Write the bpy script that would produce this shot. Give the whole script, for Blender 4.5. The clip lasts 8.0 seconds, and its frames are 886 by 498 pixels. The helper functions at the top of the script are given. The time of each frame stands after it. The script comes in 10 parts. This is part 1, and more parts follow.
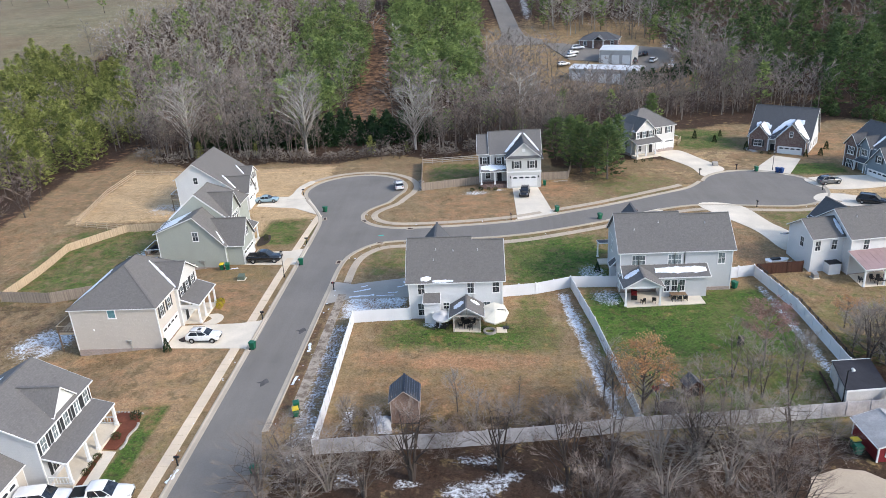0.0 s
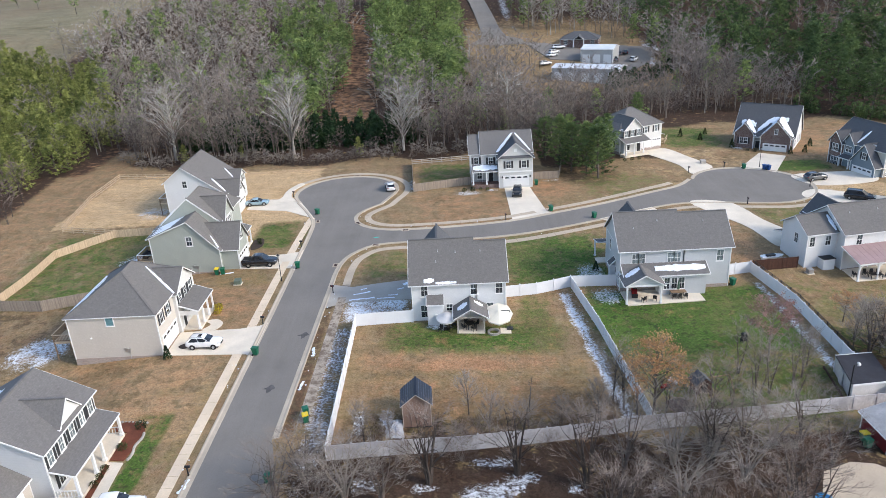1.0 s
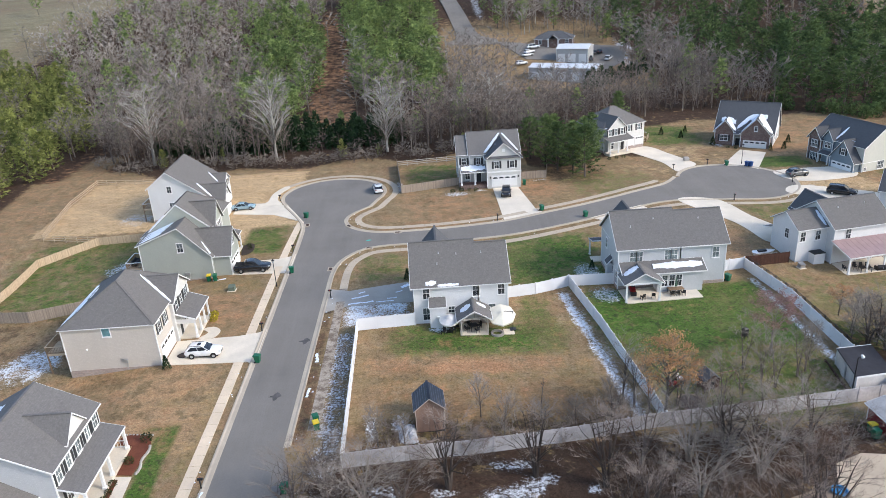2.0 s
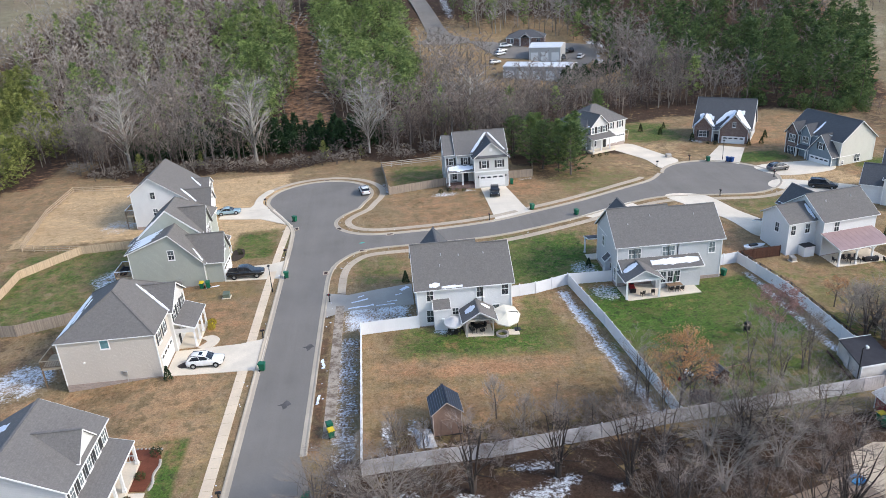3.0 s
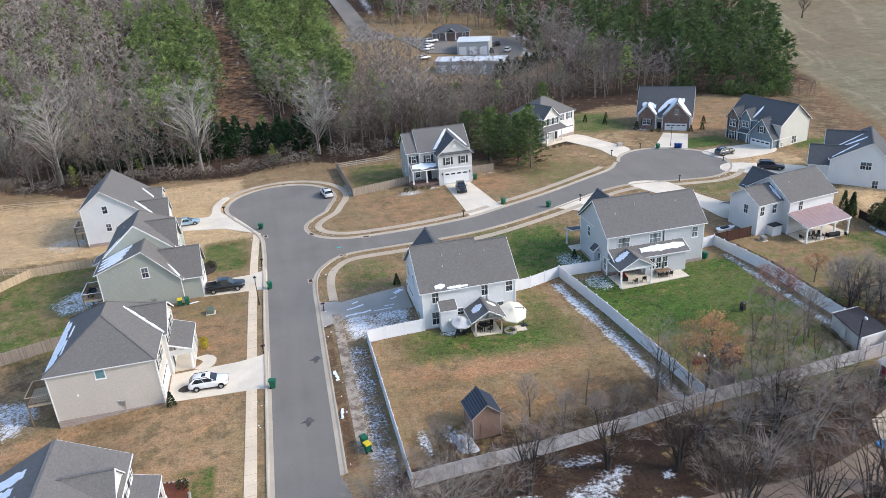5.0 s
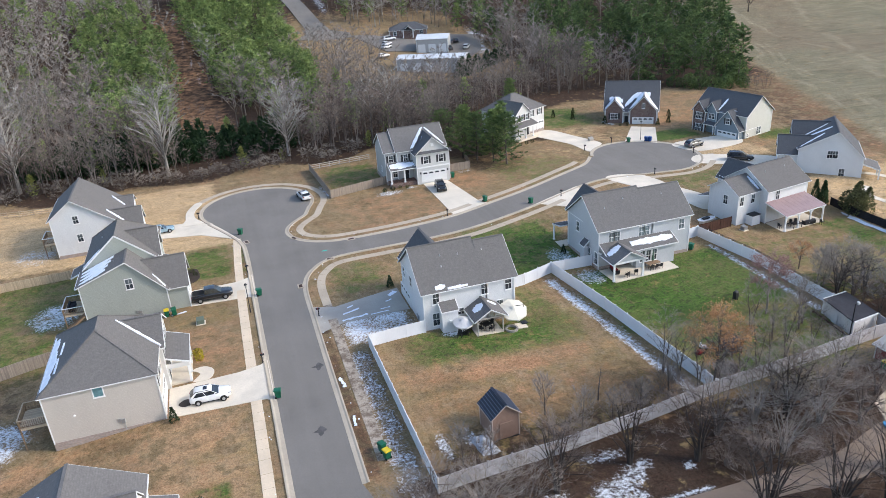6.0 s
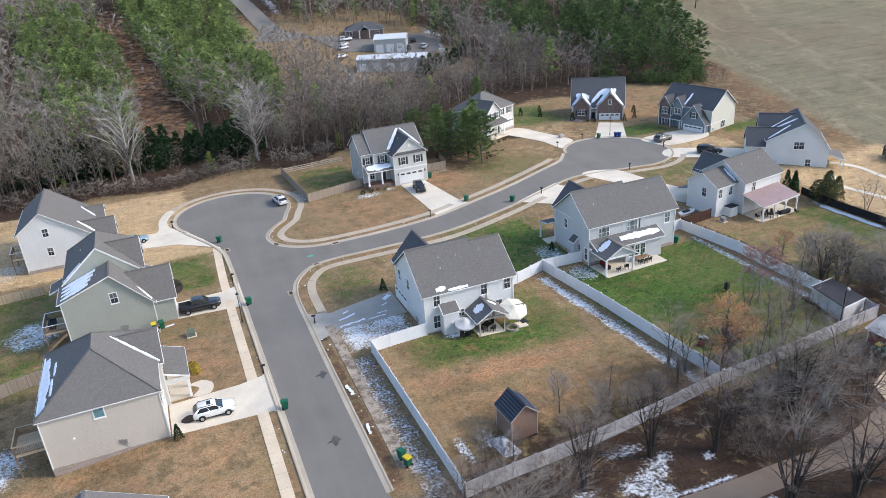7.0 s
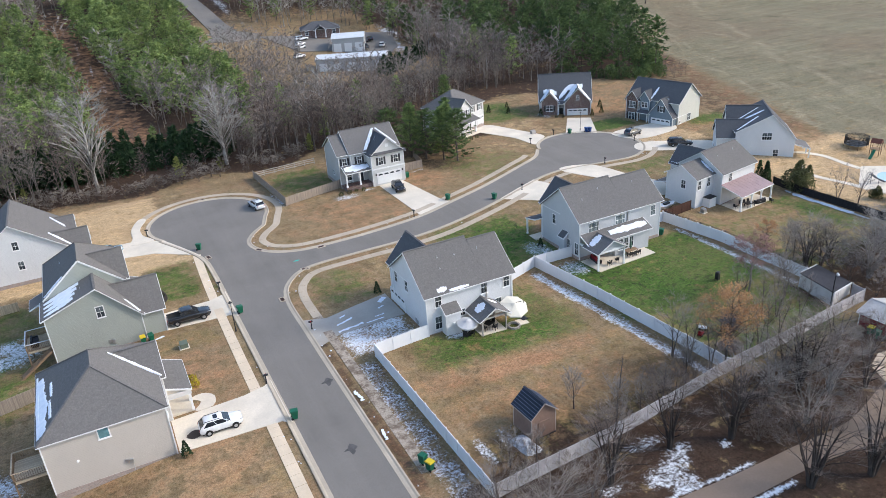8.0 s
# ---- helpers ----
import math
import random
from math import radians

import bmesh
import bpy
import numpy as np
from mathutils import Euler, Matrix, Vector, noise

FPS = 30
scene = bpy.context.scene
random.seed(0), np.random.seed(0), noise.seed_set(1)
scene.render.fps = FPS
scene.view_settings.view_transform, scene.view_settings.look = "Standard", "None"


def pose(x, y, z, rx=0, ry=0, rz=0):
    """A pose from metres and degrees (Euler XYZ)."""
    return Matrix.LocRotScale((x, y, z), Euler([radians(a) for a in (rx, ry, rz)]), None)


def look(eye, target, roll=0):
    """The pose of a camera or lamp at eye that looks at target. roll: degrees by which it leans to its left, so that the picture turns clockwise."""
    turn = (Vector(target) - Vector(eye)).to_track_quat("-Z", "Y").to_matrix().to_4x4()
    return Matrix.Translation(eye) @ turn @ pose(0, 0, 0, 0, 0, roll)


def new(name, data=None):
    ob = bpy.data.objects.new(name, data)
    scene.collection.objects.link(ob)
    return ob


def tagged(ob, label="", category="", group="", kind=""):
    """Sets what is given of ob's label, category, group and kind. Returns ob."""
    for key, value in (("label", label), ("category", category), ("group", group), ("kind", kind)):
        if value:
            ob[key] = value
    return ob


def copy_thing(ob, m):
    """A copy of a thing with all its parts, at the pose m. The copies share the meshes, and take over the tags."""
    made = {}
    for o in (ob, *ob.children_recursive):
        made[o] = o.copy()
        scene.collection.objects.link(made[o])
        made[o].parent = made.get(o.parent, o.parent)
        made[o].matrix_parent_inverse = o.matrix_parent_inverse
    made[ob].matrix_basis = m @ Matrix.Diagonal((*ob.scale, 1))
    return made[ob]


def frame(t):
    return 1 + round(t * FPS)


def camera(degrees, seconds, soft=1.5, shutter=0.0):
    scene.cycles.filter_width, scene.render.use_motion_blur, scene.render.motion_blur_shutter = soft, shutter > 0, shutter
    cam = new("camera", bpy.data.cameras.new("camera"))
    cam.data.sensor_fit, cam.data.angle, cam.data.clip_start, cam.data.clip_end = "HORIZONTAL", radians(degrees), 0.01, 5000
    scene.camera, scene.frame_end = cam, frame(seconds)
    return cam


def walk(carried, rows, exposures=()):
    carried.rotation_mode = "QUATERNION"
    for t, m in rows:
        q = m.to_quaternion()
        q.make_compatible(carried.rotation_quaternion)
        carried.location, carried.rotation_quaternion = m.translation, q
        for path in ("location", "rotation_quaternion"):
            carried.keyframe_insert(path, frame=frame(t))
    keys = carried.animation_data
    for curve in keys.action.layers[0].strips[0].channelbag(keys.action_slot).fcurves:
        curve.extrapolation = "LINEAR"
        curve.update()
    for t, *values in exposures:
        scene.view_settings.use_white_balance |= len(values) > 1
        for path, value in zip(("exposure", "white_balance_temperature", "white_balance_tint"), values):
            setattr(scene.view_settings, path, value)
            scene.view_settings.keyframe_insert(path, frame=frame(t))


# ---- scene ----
cam = camera(62.7, 8.0, 0.75)
METRES, EYE, TILT, LEAN, TURN = 46.0, 46.67, -89.0, 8.6, 0.0
ROWS = [
    (0.0, 0.0, 0.0, 0.0, -5.48, 66.51, -2.39),
    (0.5, -0.0388, 0.0031, 0.0038, -5.49, 66.5, -1.38),
    (1.0, -0.0807, 0.0067, 0.0085, -5.5, 66.49, -0.25),
    (1.5, -0.1266, 0.0109, 0.0147, -5.51, 66.49, 1.06),
    (3.0, -0.2873, 0.0254, 0.0457, -5.45, 66.45, 5.58),
    (3.5, -0.3468, 0.0315, 0.0608, -5.42, 66.37, 7.28),
    (4.0, -0.4137, 0.039, 0.0803, -5.39, 66.3, 9.27),
    (4.5, -0.4817, 0.0463, 0.1028, -5.35, 66.24, 11.41),
    (6.0, -0.6793, 0.0655, 0.1871, -5.19, 65.97, 18.08),
    (6.5, -0.7434, 0.0728, 0.2196, -5.13, 65.98, 20.35),
    (7.0, -0.8063, 0.0796, 0.255, -5.07, 65.97, 22.63),
    (7.5, -0.8673, 0.0861, 0.2926, -5.0, 65.93, 24.88),
    (8.0, -0.9265, 0.0926, 0.3322, -4.93, 65.88, 27.13),
]
walk(cam, [(t, pose(0, 0, EYE, TILT, LEAN, TURN) @ pose(METRES * x, METRES * y, METRES * z, 90 + pitch, roll, yaw)) for t, x, y, z, yaw, pitch, roll in ROWS])


# ---- light ----
SUN_AZIMUTH, SUN_HEIGHT = 114.0, 34.0  # degrees clockwise from north (+y), degrees up
world = bpy.data.worlds.new("sky")
scene.world = world
world.use_nodes = True
sky = world.node_tree.nodes.new("ShaderNodeTexSky")
sky.sky_type = "NISHITA"
sky.sun_disc = False
sky.sun_elevation, sky.sun_rotation = radians(SUN_HEIGHT), radians(SUN_AZIMUTH)
sky.air_density, sky.dust_density, sky.ozone_density = 1.0, 1.6, 1.6
world.node_tree.links.new(sky.outputs["Color"], world.node_tree.nodes["Background"].inputs["Color"])
world.node_tree.nodes["Background"].inputs["Strength"].default_value = 0.15
sun = new("sun", bpy.data.lights.new("sun", "SUN"))
sun.data.energy, sun.data.angle, sun.data.color = 1.0, radians(8.0), (1.0, 0.935, 0.86)
_a, _h = radians(SUN_AZIMUTH), radians(SUN_HEIGHT)
sun.matrix_world = look((60 * math.sin(_a), 60 * math.cos(_a), 60 * math.tan(_h)), (0, 0, 0))
scene.view_settings.exposure = 1.18


# ---- materials ----
class Nodes:
    """A small helper round one material's node tree."""

    def __init__(self, name, rough=0.8, metal=0.0, spec=0.3):
        self.mat = bpy.data.materials.new(name)
        self.mat.use_nodes = True
        self.tree = self.mat.node_tree
        self.out = self.tree.nodes["Principled BSDF"]
        self.out.inputs["Roughness"].default_value = rough
        self.out.inputs["Metallic"].default_value = metal
        self.out.inputs["Specular IOR Level"].default_value = spec

    def node(self, kind, **values):
        n = self.tree.nodes.new(kind)
        for key, value in values.items():
            n.inputs[key.replace("_", " ")].default_value = value
        return n

    def link(self, a, b):
        self.tree.links.new(a, b)

    def place(self):
        return self.node("ShaderNodeNewGeometry").outputs["Position"]

    def local(self):
        return self.node("ShaderNodeTexCoord").outputs["Object"]

    def noise(self, scale, detail=4.0, rough=0.6, where=None, stretch=None):
        n = self.node("ShaderNodeTexNoise", Scale=scale, Detail=detail, Roughness=rough)
        where = where or self.place()
        if stretch:
            m = self.node("ShaderNodeMapping", Scale=stretch)
            self.link(where, m.inputs["Vector"])
            where = m.outputs["Vector"]
        self.link(where, n.inputs["Vector"])
        return n.outputs["Fac"]

    def ramp(self, fac, stops):
        n = self.node("ShaderNodeValToRGB")
        el = n.color_ramp.elements
        while len(el) < len(stops):
            el.new(0.5)
        for e, (p, c) in zip(el, stops):
            e.position = p
            e.color = (c, c, c, 1) if isinstance(c, (int, float)) else (*c, 1)
        self.link(fac, n.inputs["Fac"])
        return n.outputs["Color"]

    def mix(self, fac, a, b, blend="MIX"):
        n = self.tree.nodes.new("ShaderNodeMix")
        n.data_type, n.blend_type = "RGBA", blend
        for slot, v in ((n.inputs[0], fac), (n.inputs[6], a), (n.inputs[7], b)):
            if hasattr(v, "is_linked"):
                self.link(v, slot)
            else:
                slot.default_value = v if isinstance(v, (int, float)) else (*v, 1)
        return n.outputs[2]

    def math(self, op, a, b=0.0, clamp=False):
        n = self.tree.nodes.new("ShaderNodeMath")
        n.operation, n.use_clamp = op, clamp
        for slot, v in ((n.inputs[0], a), (n.inputs[1], b)):
            if hasattr(v, "is_linked"):
                self.link(v, slot)
            else:
                slot.default_value = v
        return n.outputs[0]

    def colour(self, c):
        if hasattr(c, "is_linked"):
            self.link(c, self.out.inputs["Base Color"])
        else:
            self.out.inputs["Base Color"].default_value = (*c, 1)

    def bump(self, height, strength=0.3, distance=0.02):
        n = self.node("ShaderNodeBump", Strength=strength, Distance=distance)
        self.link(height, n.inputs["Height"])
        self.link(n.outputs["Normal"], self.out.inputs["Normal"])


def times(c, k):
    return tuple(min(1.0, v * k) for v in c)


def plain(name, c, rough=0.6, metal=0.0, spread=0.12, grain=6.0, spec=0.3):
    """A surface of one colour with soft dirt and fine grain."""
    m = Nodes(name, rough, metal, spec)
    soft = m.mix(m.ramp(m.noise(0.6), [(0.3, 0.0), (0.7, 1.0)]), times(c, 1 - spread), times(c, 1 + spread * 0.5))
    m.colour(m.mix(m.ramp(m.noise(grain, 3.0), [(0.35, 0.0), (0.65, 0.35)]), soft, times(c, 1 - 1.5 * spread)))
    return m.mat


def siding(name, c, course=0.19):
    """Lapped horizontal boards with faint weather marks and a shadow line coloured in at each lap."""
    m = Nodes(name, 0.55)
    split = m.node("ShaderNodeSeparateXYZ")
    m.link(m.local(), split.inputs[0])
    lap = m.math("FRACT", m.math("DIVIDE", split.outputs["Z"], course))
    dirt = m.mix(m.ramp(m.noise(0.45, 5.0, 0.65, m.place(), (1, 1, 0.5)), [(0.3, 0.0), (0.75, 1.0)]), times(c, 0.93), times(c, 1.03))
    # the shade at each lap is put into the colour as a fading darker edge
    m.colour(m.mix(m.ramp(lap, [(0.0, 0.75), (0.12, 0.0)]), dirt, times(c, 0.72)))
    m.bump(lap, 0.5, 0.02)
    return m.mat


def shingles(name, c):
    """Laminated asphalt shingles: courses down the slope, tabs of uneven tone."""
    m = Nodes(name, 0.92, 0.0, 0.15)
    split = m.node("ShaderNodeSeparateXYZ")
    m.link(m.local(), split.inputs[0])
    row = m.math("DIVIDE", split.outputs["Z"], 0.10)
    cell = m.node("ShaderNodeTexWhiteNoise")
    cell.noise_dimensions = "3D"
    join = m.node("ShaderNodeCombineXYZ")
    m.link(m.math("FLOOR", row), join.inputs["Z"])
    m.link(m.math("FLOOR", m.math("MULTIPLY", split.outputs["X"], 3.0)), join.inputs["X"])
    m.link(m.math("FLOOR", m.math("MULTIPLY", split.outputs["Y"], 3.0)), join.inputs["Y"])
    m.link(join.outputs[0], cell.inputs["Vector"])
    tab = m.mix(cell.outputs["Value"], times(c, 0.9), times(c, 1.1))
    worn = m.mix(m.ramp(m.noise(0.35, 5.0, 0.6), [(0.35, 0.0), (0.7, 1.0)]), tab, m.mix(0.5, tab, times(c, 1.12)))
    streak = m.noise(1.1, 4.0, 0.7, m.local(), (3.0, 3.0, 0.35))
    worn = m.mix(m.ramp(streak, [(0.42, 0.0), (0.62, 0.4)]), worn, times(c, 1.32))
    worn = m.mix(m.ramp(m.noise(2.6, 3.0, 0.7, m.local(), (2.5, 2.5, 0.6)), [(0.45, 0.35), (0.6, 0.0)]), worn, times(c, 0.72))
    m.colour(m.mix(m.ramp(m.math("FRACT", row), [(0.0, 0.3), (0.2, 0.0)]), worn, times(c, 0.7)))
    m.bump(m.math("ADD", m.math("FRACT", row), cell.outputs["Value"]), 0.4, 0.02)
    return m.mat


def masonry(name, c, mortar):
    m = Nodes(name, 0.85)
    b = m.node("ShaderNodeTexBrick", Scale=1.0, Mortar_Size=0.012, Brick_Width=0.22, Row_Height=0.075)
    split = m.node("ShaderNodeSeparateXYZ")
    m.link(m.local(), split.inputs[0])
    join = m.node("ShaderNodeCombineXYZ")
    m.link(m.math("ADD", split.outputs["X"], split.outputs["Y"]), join.inputs["X"])
    m.link(split.outputs["Z"], join.inputs["Y"])
    m.link(join.outputs[0], b.inputs["Vector"])
    b.inputs["Color1"].default_value, b.inputs["Color2"].default_value = (*times(c, 0.75), 1), (*times(c, 1.3), 1)
    b.inputs["Mortar"].default_value = (*mortar, 1)
    m.colour(m.mix(m.ramp(m.noise(1.3), [(0.3, 0.0), (0.7, 0.5)]), b.outputs["Color"], times(c, 0.7)))
    m.bump(b.outputs["Fac"], -0.4, 0.01)
    return m.mat


def boards(name, c, width=0.14, axis="U", rough=0.85):
    """Weathered upright boards."""
    m = Nodes(name, rough)
    split = m.node("ShaderNodeSeparateXYZ")
    m.link(m.local(), split.inputs[0])
    run = m.math("DIVIDE", split.outputs["X"], width)
    cell = m.node("ShaderNodeTexWhiteNoise")
    cell.noise_dimensions = "1D"
    m.link(m.math("FLOOR", run), cell.inputs["W"])
    tone = m.mix(cell.outputs["Value"], times(c, 0.78), times(c, 1.15))
    grain = m.noise(3.0, 4.0, 0.6, m.local(), (6, 6, 0.6))
    tone = m.mix(m.ramp(grain, [(0.35, 0.0), (0.7, 0.6)]), tone, times(c, 0.6))
    m.colour(m.mix(m.ramp(m.math("FRACT", run), [(0.0, 0.8), (0.1, 0.0)]), tone, times(c, 0.35)))
    return m.mat


def concrete(name, c):
    m = Nodes(name, 0.9, 0.0, 0.2)
    big = m.mix(m.ramp(m.noise(0.22, 5.0), [(0.3, 0.0), (0.7, 1.0)]), times(c, 0.84), times(c, 1.08))
    fine = m.mix(m.ramp(m.noise(5.0, 6.0, 0.7), [(0.4, 0.0), (0.7, 0.4)]), big, times(c, 0.7))
    m.colour(fine)
    m.bump(m.noise(12.0), 0.15, 0.01)
    return m.mat


def stained(name, c, mud):
    """Concrete with mud and leaves washed over it in blotches."""
    m = Nodes(name, 0.9, 0.0, 0.2)
    base = m.mix(m.ramp(m.noise(0.5, 5.0), [(0.3, 0.0), (0.7, 1.0)]), times(c, 0.8), times(c, 1.1))
    base = m.mix(m.ramp(m.noise(0.8, 7.0, 0.75), [(0.46, 0.0), (0.58, 0.85)]), base, mud)
    m.colour(m.mix(m.ramp(m.noise(5.0, 6.0, 0.75), [(0.45, 0.0), (0.7, 0.6)]), base, times(mud, 0.8)))
    m.bump(m.noise(9.0), 0.2, 0.01)
    return m.mat


def asphalt():
    m = Nodes("asphalt", 0.93, 0.0, 0.2)
    c = (0.205, 0.188, 0.166)
    big = m.mix(m.ramp(m.noise(0.12, 5.0, 0.6), [(0.3, 0.0), (0.72, 1.0)]), times(c, 0.86), times(c, 1.14))
    along = m.mix(m.ramp(m.noise(0.6, 4.0, 0.6, m.place(), (1.0, 0.06, 1.0)), [(0.4, 0.0), (0.75, 0.45)]), big, times(c, 1.25))
    grit = m.mix(m.ramp(m.noise(9.0, 5.0, 0.8), [(0.35, 0.5), (0.6, 0.0)]), along, times(c, 0.62))
    m.colour(grit)
    m.bump(m.noise(20.0), 0.2, 0.01)
    return m.mat


def glass(name, tint):
    m = Nodes(name, 0.06, 0.0, 0.6)
    m.colour(m.mix(m.ramp(m.noise(0.9, 2.0), [(0.35, 0.0), (0.7, 1.0)]), times(tint, 0.6), times(tint, 1.4)))
    return m.mat


def snow_cover():
    """Old thin snow: broken up where the ground comes through."""
    m = Nodes("snow", 0.7, 0.0, 0.2)
    m.colour(m.mix(m.ramp(m.noise(1.6, 5.0), [(0.35, 0.0), (0.7, 1.0)]), (0.70, 0.75, 0.82), (0.84, 0.86, 0.90)))
    m.bump(m.noise(5.0), 0.5, 0.04)
    return m.mat


def bark(name, c):
    m = Nodes(name, 0.9, 0.0, 0.15)
    info = m.node("ShaderNodeObjectInfo")
    isle = m.node("ShaderNodeNewGeometry")
    rnd = m.math("FRACT", m.math("ADD", info.outputs["Random"], isle.outputs["Random Per Island"]))
    tone = m.mix(rnd, times(c, 0.88), times(c, 1.12))
    tone = m.mix(m.ramp(m.noise(0.15, 3.0, 0.6), [(0.40, 0.0), (0.60, 1.0)]), times(c, 0.52), m.mix(0.75, tone, times(c, 1.26)))
    tone = m.mix(m.ramp(m.noise(0.05, 2.0, 0.5), [(0.42, 0.0), (0.62, 0.5)]), tone, (c[0] * 1.04, c[1] * 0.98, c[2] * 0.93))
    m.colour(m.mix(m.ramp(m.noise(2.5, 4.0, 0.6, m.place(), (1, 1, 0.3)), [(0.35, 0.0), (0.7, 0.35)]), tone, times(c, 0.6)))
    return m.mat


def foliage(name, dark, light):
    m = Nodes(name, 0.75, 0.0, 0.25)
    info = m.node("ShaderNodeObjectInfo")
    isle = m.node("ShaderNodeNewGeometry")
    spread = m.math("ADD", m.math("MULTIPLY", isle.outputs["Random Per Island"], 0.5), m.math("MULTIPLY", m.ramp(m.noise(0.8, 3.0, 0.6), [(0.35, 0.0), (0.65, 1.0)]), 0.5))
    tone = m.mix(spread, dark, light)
    tone = m.mix(m.math("MULTIPLY", info.outputs["Random"], 0.35), tone, times(dark, 0.9))
    tone = m.mix(m.ramp(m.noise(0.09, 3.0), [(0.4, 0.0), (0.62, 0.45)]), tone, times(light, 1.1))
    tone = m.mix(m.ramp(m.noise(0.34, 3.0, 0.6, m.place(), (1, 1, 0.8)), [(0.44, 0.55), (0.56, 0.0)]), tone, times(dark, 0.8))
    tone = m.mix(m.ramp(m.noise(0.42, 3.0, 0.6, m.place(), (1, 1, 0.8)), [(0.52, 0.0), (0.62, 0.6)]), tone, times(light, 1.3))
    m.colour(tone)
    through_leaf = m.node("ShaderNodeBsdfTranslucent")
    m.link(tone, through_leaf.inputs["Color"])
    both = m.node("ShaderNodeMixShader", Fac=0.35)
    m.link(m.out.outputs[0], both.inputs[1])
    m.link(through_leaf.outputs[0], both.inputs[2])
    m.link(both.outputs[0], m.tree.nodes["Material Output"].inputs["Surface"])
    return m.mat


def paint(name, c, metal=0.0):
    m = Nodes(name, 0.25, metal, 0.5)
    m.out.inputs["Coat Weight"].default_value = 0.6
    m.colour(m.mix(m.ramp(m.noise(1.5), [(0.3, 0.0), (0.7, 1.0)]), times(c, 0.9), times(c, 1.05)))
    return m.mat


def land():
    """The ground: dormant lawn, green grass, clay, straw, leaf litter, snow and field by cover, broken up by grain."""
    m = Nodes("land", 0.95, 0.0, 0.1)
    a, b = m.node("ShaderNodeVertexColor"), m.node("ShaderNodeVertexColor")
    a.layer_name, b.layer_name = "cover_a", "cover_b"
    sa, sb = m.node("ShaderNodeSeparateColor"), m.node("ShaderNodeSeparateColor")
    m.link(a.outputs["Color"], sa.inputs[0])
    m.link(b.outputs["Color"], sb.inputs[0])
    broad, mid, fine = m.noise(0.07, 5.0, 0.6), m.noise(0.45, 6.0, 0.68), m.noise(3.2, 6.0, 0.75)
    fleck = m.noise(11.0, 3.0, 0.7)

    def cover(value, edge=0.25, by=None):
        """Where a cover shows: its share of the ground, broken up by noise."""
        spread = m.ramp(mid if by is None else by, [(0.32, 0.0), (0.68, 1.0)])
        v = m.math("SUBTRACT", m.math("ADD", m.math("MULTIPLY", value, 1.15), spread), 1.08)
        return m.ramp(m.math("DIVIDE", m.math("ADD", v, edge), 2 * edge, True), [(0.0, 0.0), (1.0, 1.0)])

    grainy = m.ramp(fine, [(0.3, 0.0), (0.7, 1.0)])
    lawn = m.mix(m.ramp(mid, [(0.32, 0.0), (0.68, 1.0)]), (0.155, 0.108, 0.055), (0.37, 0.268, 0.150))
    lawn = m.mix(m.ramp(m.noise(0.21, 6.0, 0.7), [(0.46, 0.0), (0.62, 0.75)]), lawn, (0.37, 0.218, 0.125))
    lawn = m.mix(m.ramp(m.noise(0.33, 5.0, 0.7), [(0.52, 0.0), (0.70, 0.5)]), lawn, (0.155, 0.142, 0.062))
    lawn = m.mix(m.ramp(m.noise(0.8, 6.0, 0.75, m.place(), (1.0, 0.35, 1.0)), [(0.5, 0.0), (0.68, 0.5)]), lawn, (0.44, 0.35, 0.235))
    lawn = m.mix(m.ramp(m.noise(1.3, 5.0, 0.75), [(0.54, 0.0), (0.7, 0.6)]), lawn, (0.105, 0.075, 0.045))
    lawn = m.mix(m.ramp(broad, [(0.35, 0.0), (0.65, 0.6)]), lawn, (0.25, 0.185, 0.105))
    grass = m.mix(grainy, (0.030, 0.088, 0.012), (0.092, 0.180, 0.030))
    grass = m.mix(m.ramp(m.noise(1.5, 2.0, 0.5), [(0.56, 0.0), (0.62, 0.85)]), grass, (0.020, 0.044, 0.013))
    grass = m.mix(m.ramp(broad, [(0.42, 0.0), (0.66, 0.5)]), grass, (0.165, 0.155, 0.060))
    grass = m.mix(m.ramp(m.noise(0.38, 5.0, 0.7), [(0.50, 0.0), (0.66, 0.45)]), grass, (0.20, 0.175, 0.075))
    clay = m.mix(grainy, (0.31, 0.155, 0.078), (0.47, 0.285, 0.165))
    straw = m.mix(grainy, (0.47, 0.330, 0.180), (0.67, 0.485, 0.29))
    straw = m.mix(m.ramp(mid, [(0.4, 0.0), (0.7, 0.5)]), straw, (0.40, 0.285, 0.155))
    # brown leaf litter, deepened in colour to carry the shade under the trees
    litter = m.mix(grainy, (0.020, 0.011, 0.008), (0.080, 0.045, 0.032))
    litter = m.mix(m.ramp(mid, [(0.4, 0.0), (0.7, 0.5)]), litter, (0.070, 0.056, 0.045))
    field = m.mix(m.ramp(m.noise(0.05, 6.0, 0.7, m.place(), (1.0, 0.35, 1.0)), [(0.3, 0.0), (0.7, 1.0)]), (0.165, 0.152, 0.100), (0.27, 0.245, 0.165))
    turn = m.node("ShaderNodeMapping", Rotation=(0, 0, radians(-66)), Scale=(0.05, 1.0, 1.0))
    m.link(m.place(), turn.inputs["Vector"])
    field = m.mix(m.ramp(m.noise(0.22, 6.0, 0.75, turn.outputs["Vector"]), [(0.42, 0.0), (0.66, 0.65)]), field, (0.30, 0.265, 0.185))
    field = m.mix(m.ramp(m.noise(0.5, 4.0, 0.7, turn.outputs["Vector"]), [(0.5, 0.0), (0.7, 0.5)]), field, (0.105, 0.108, 0.055))
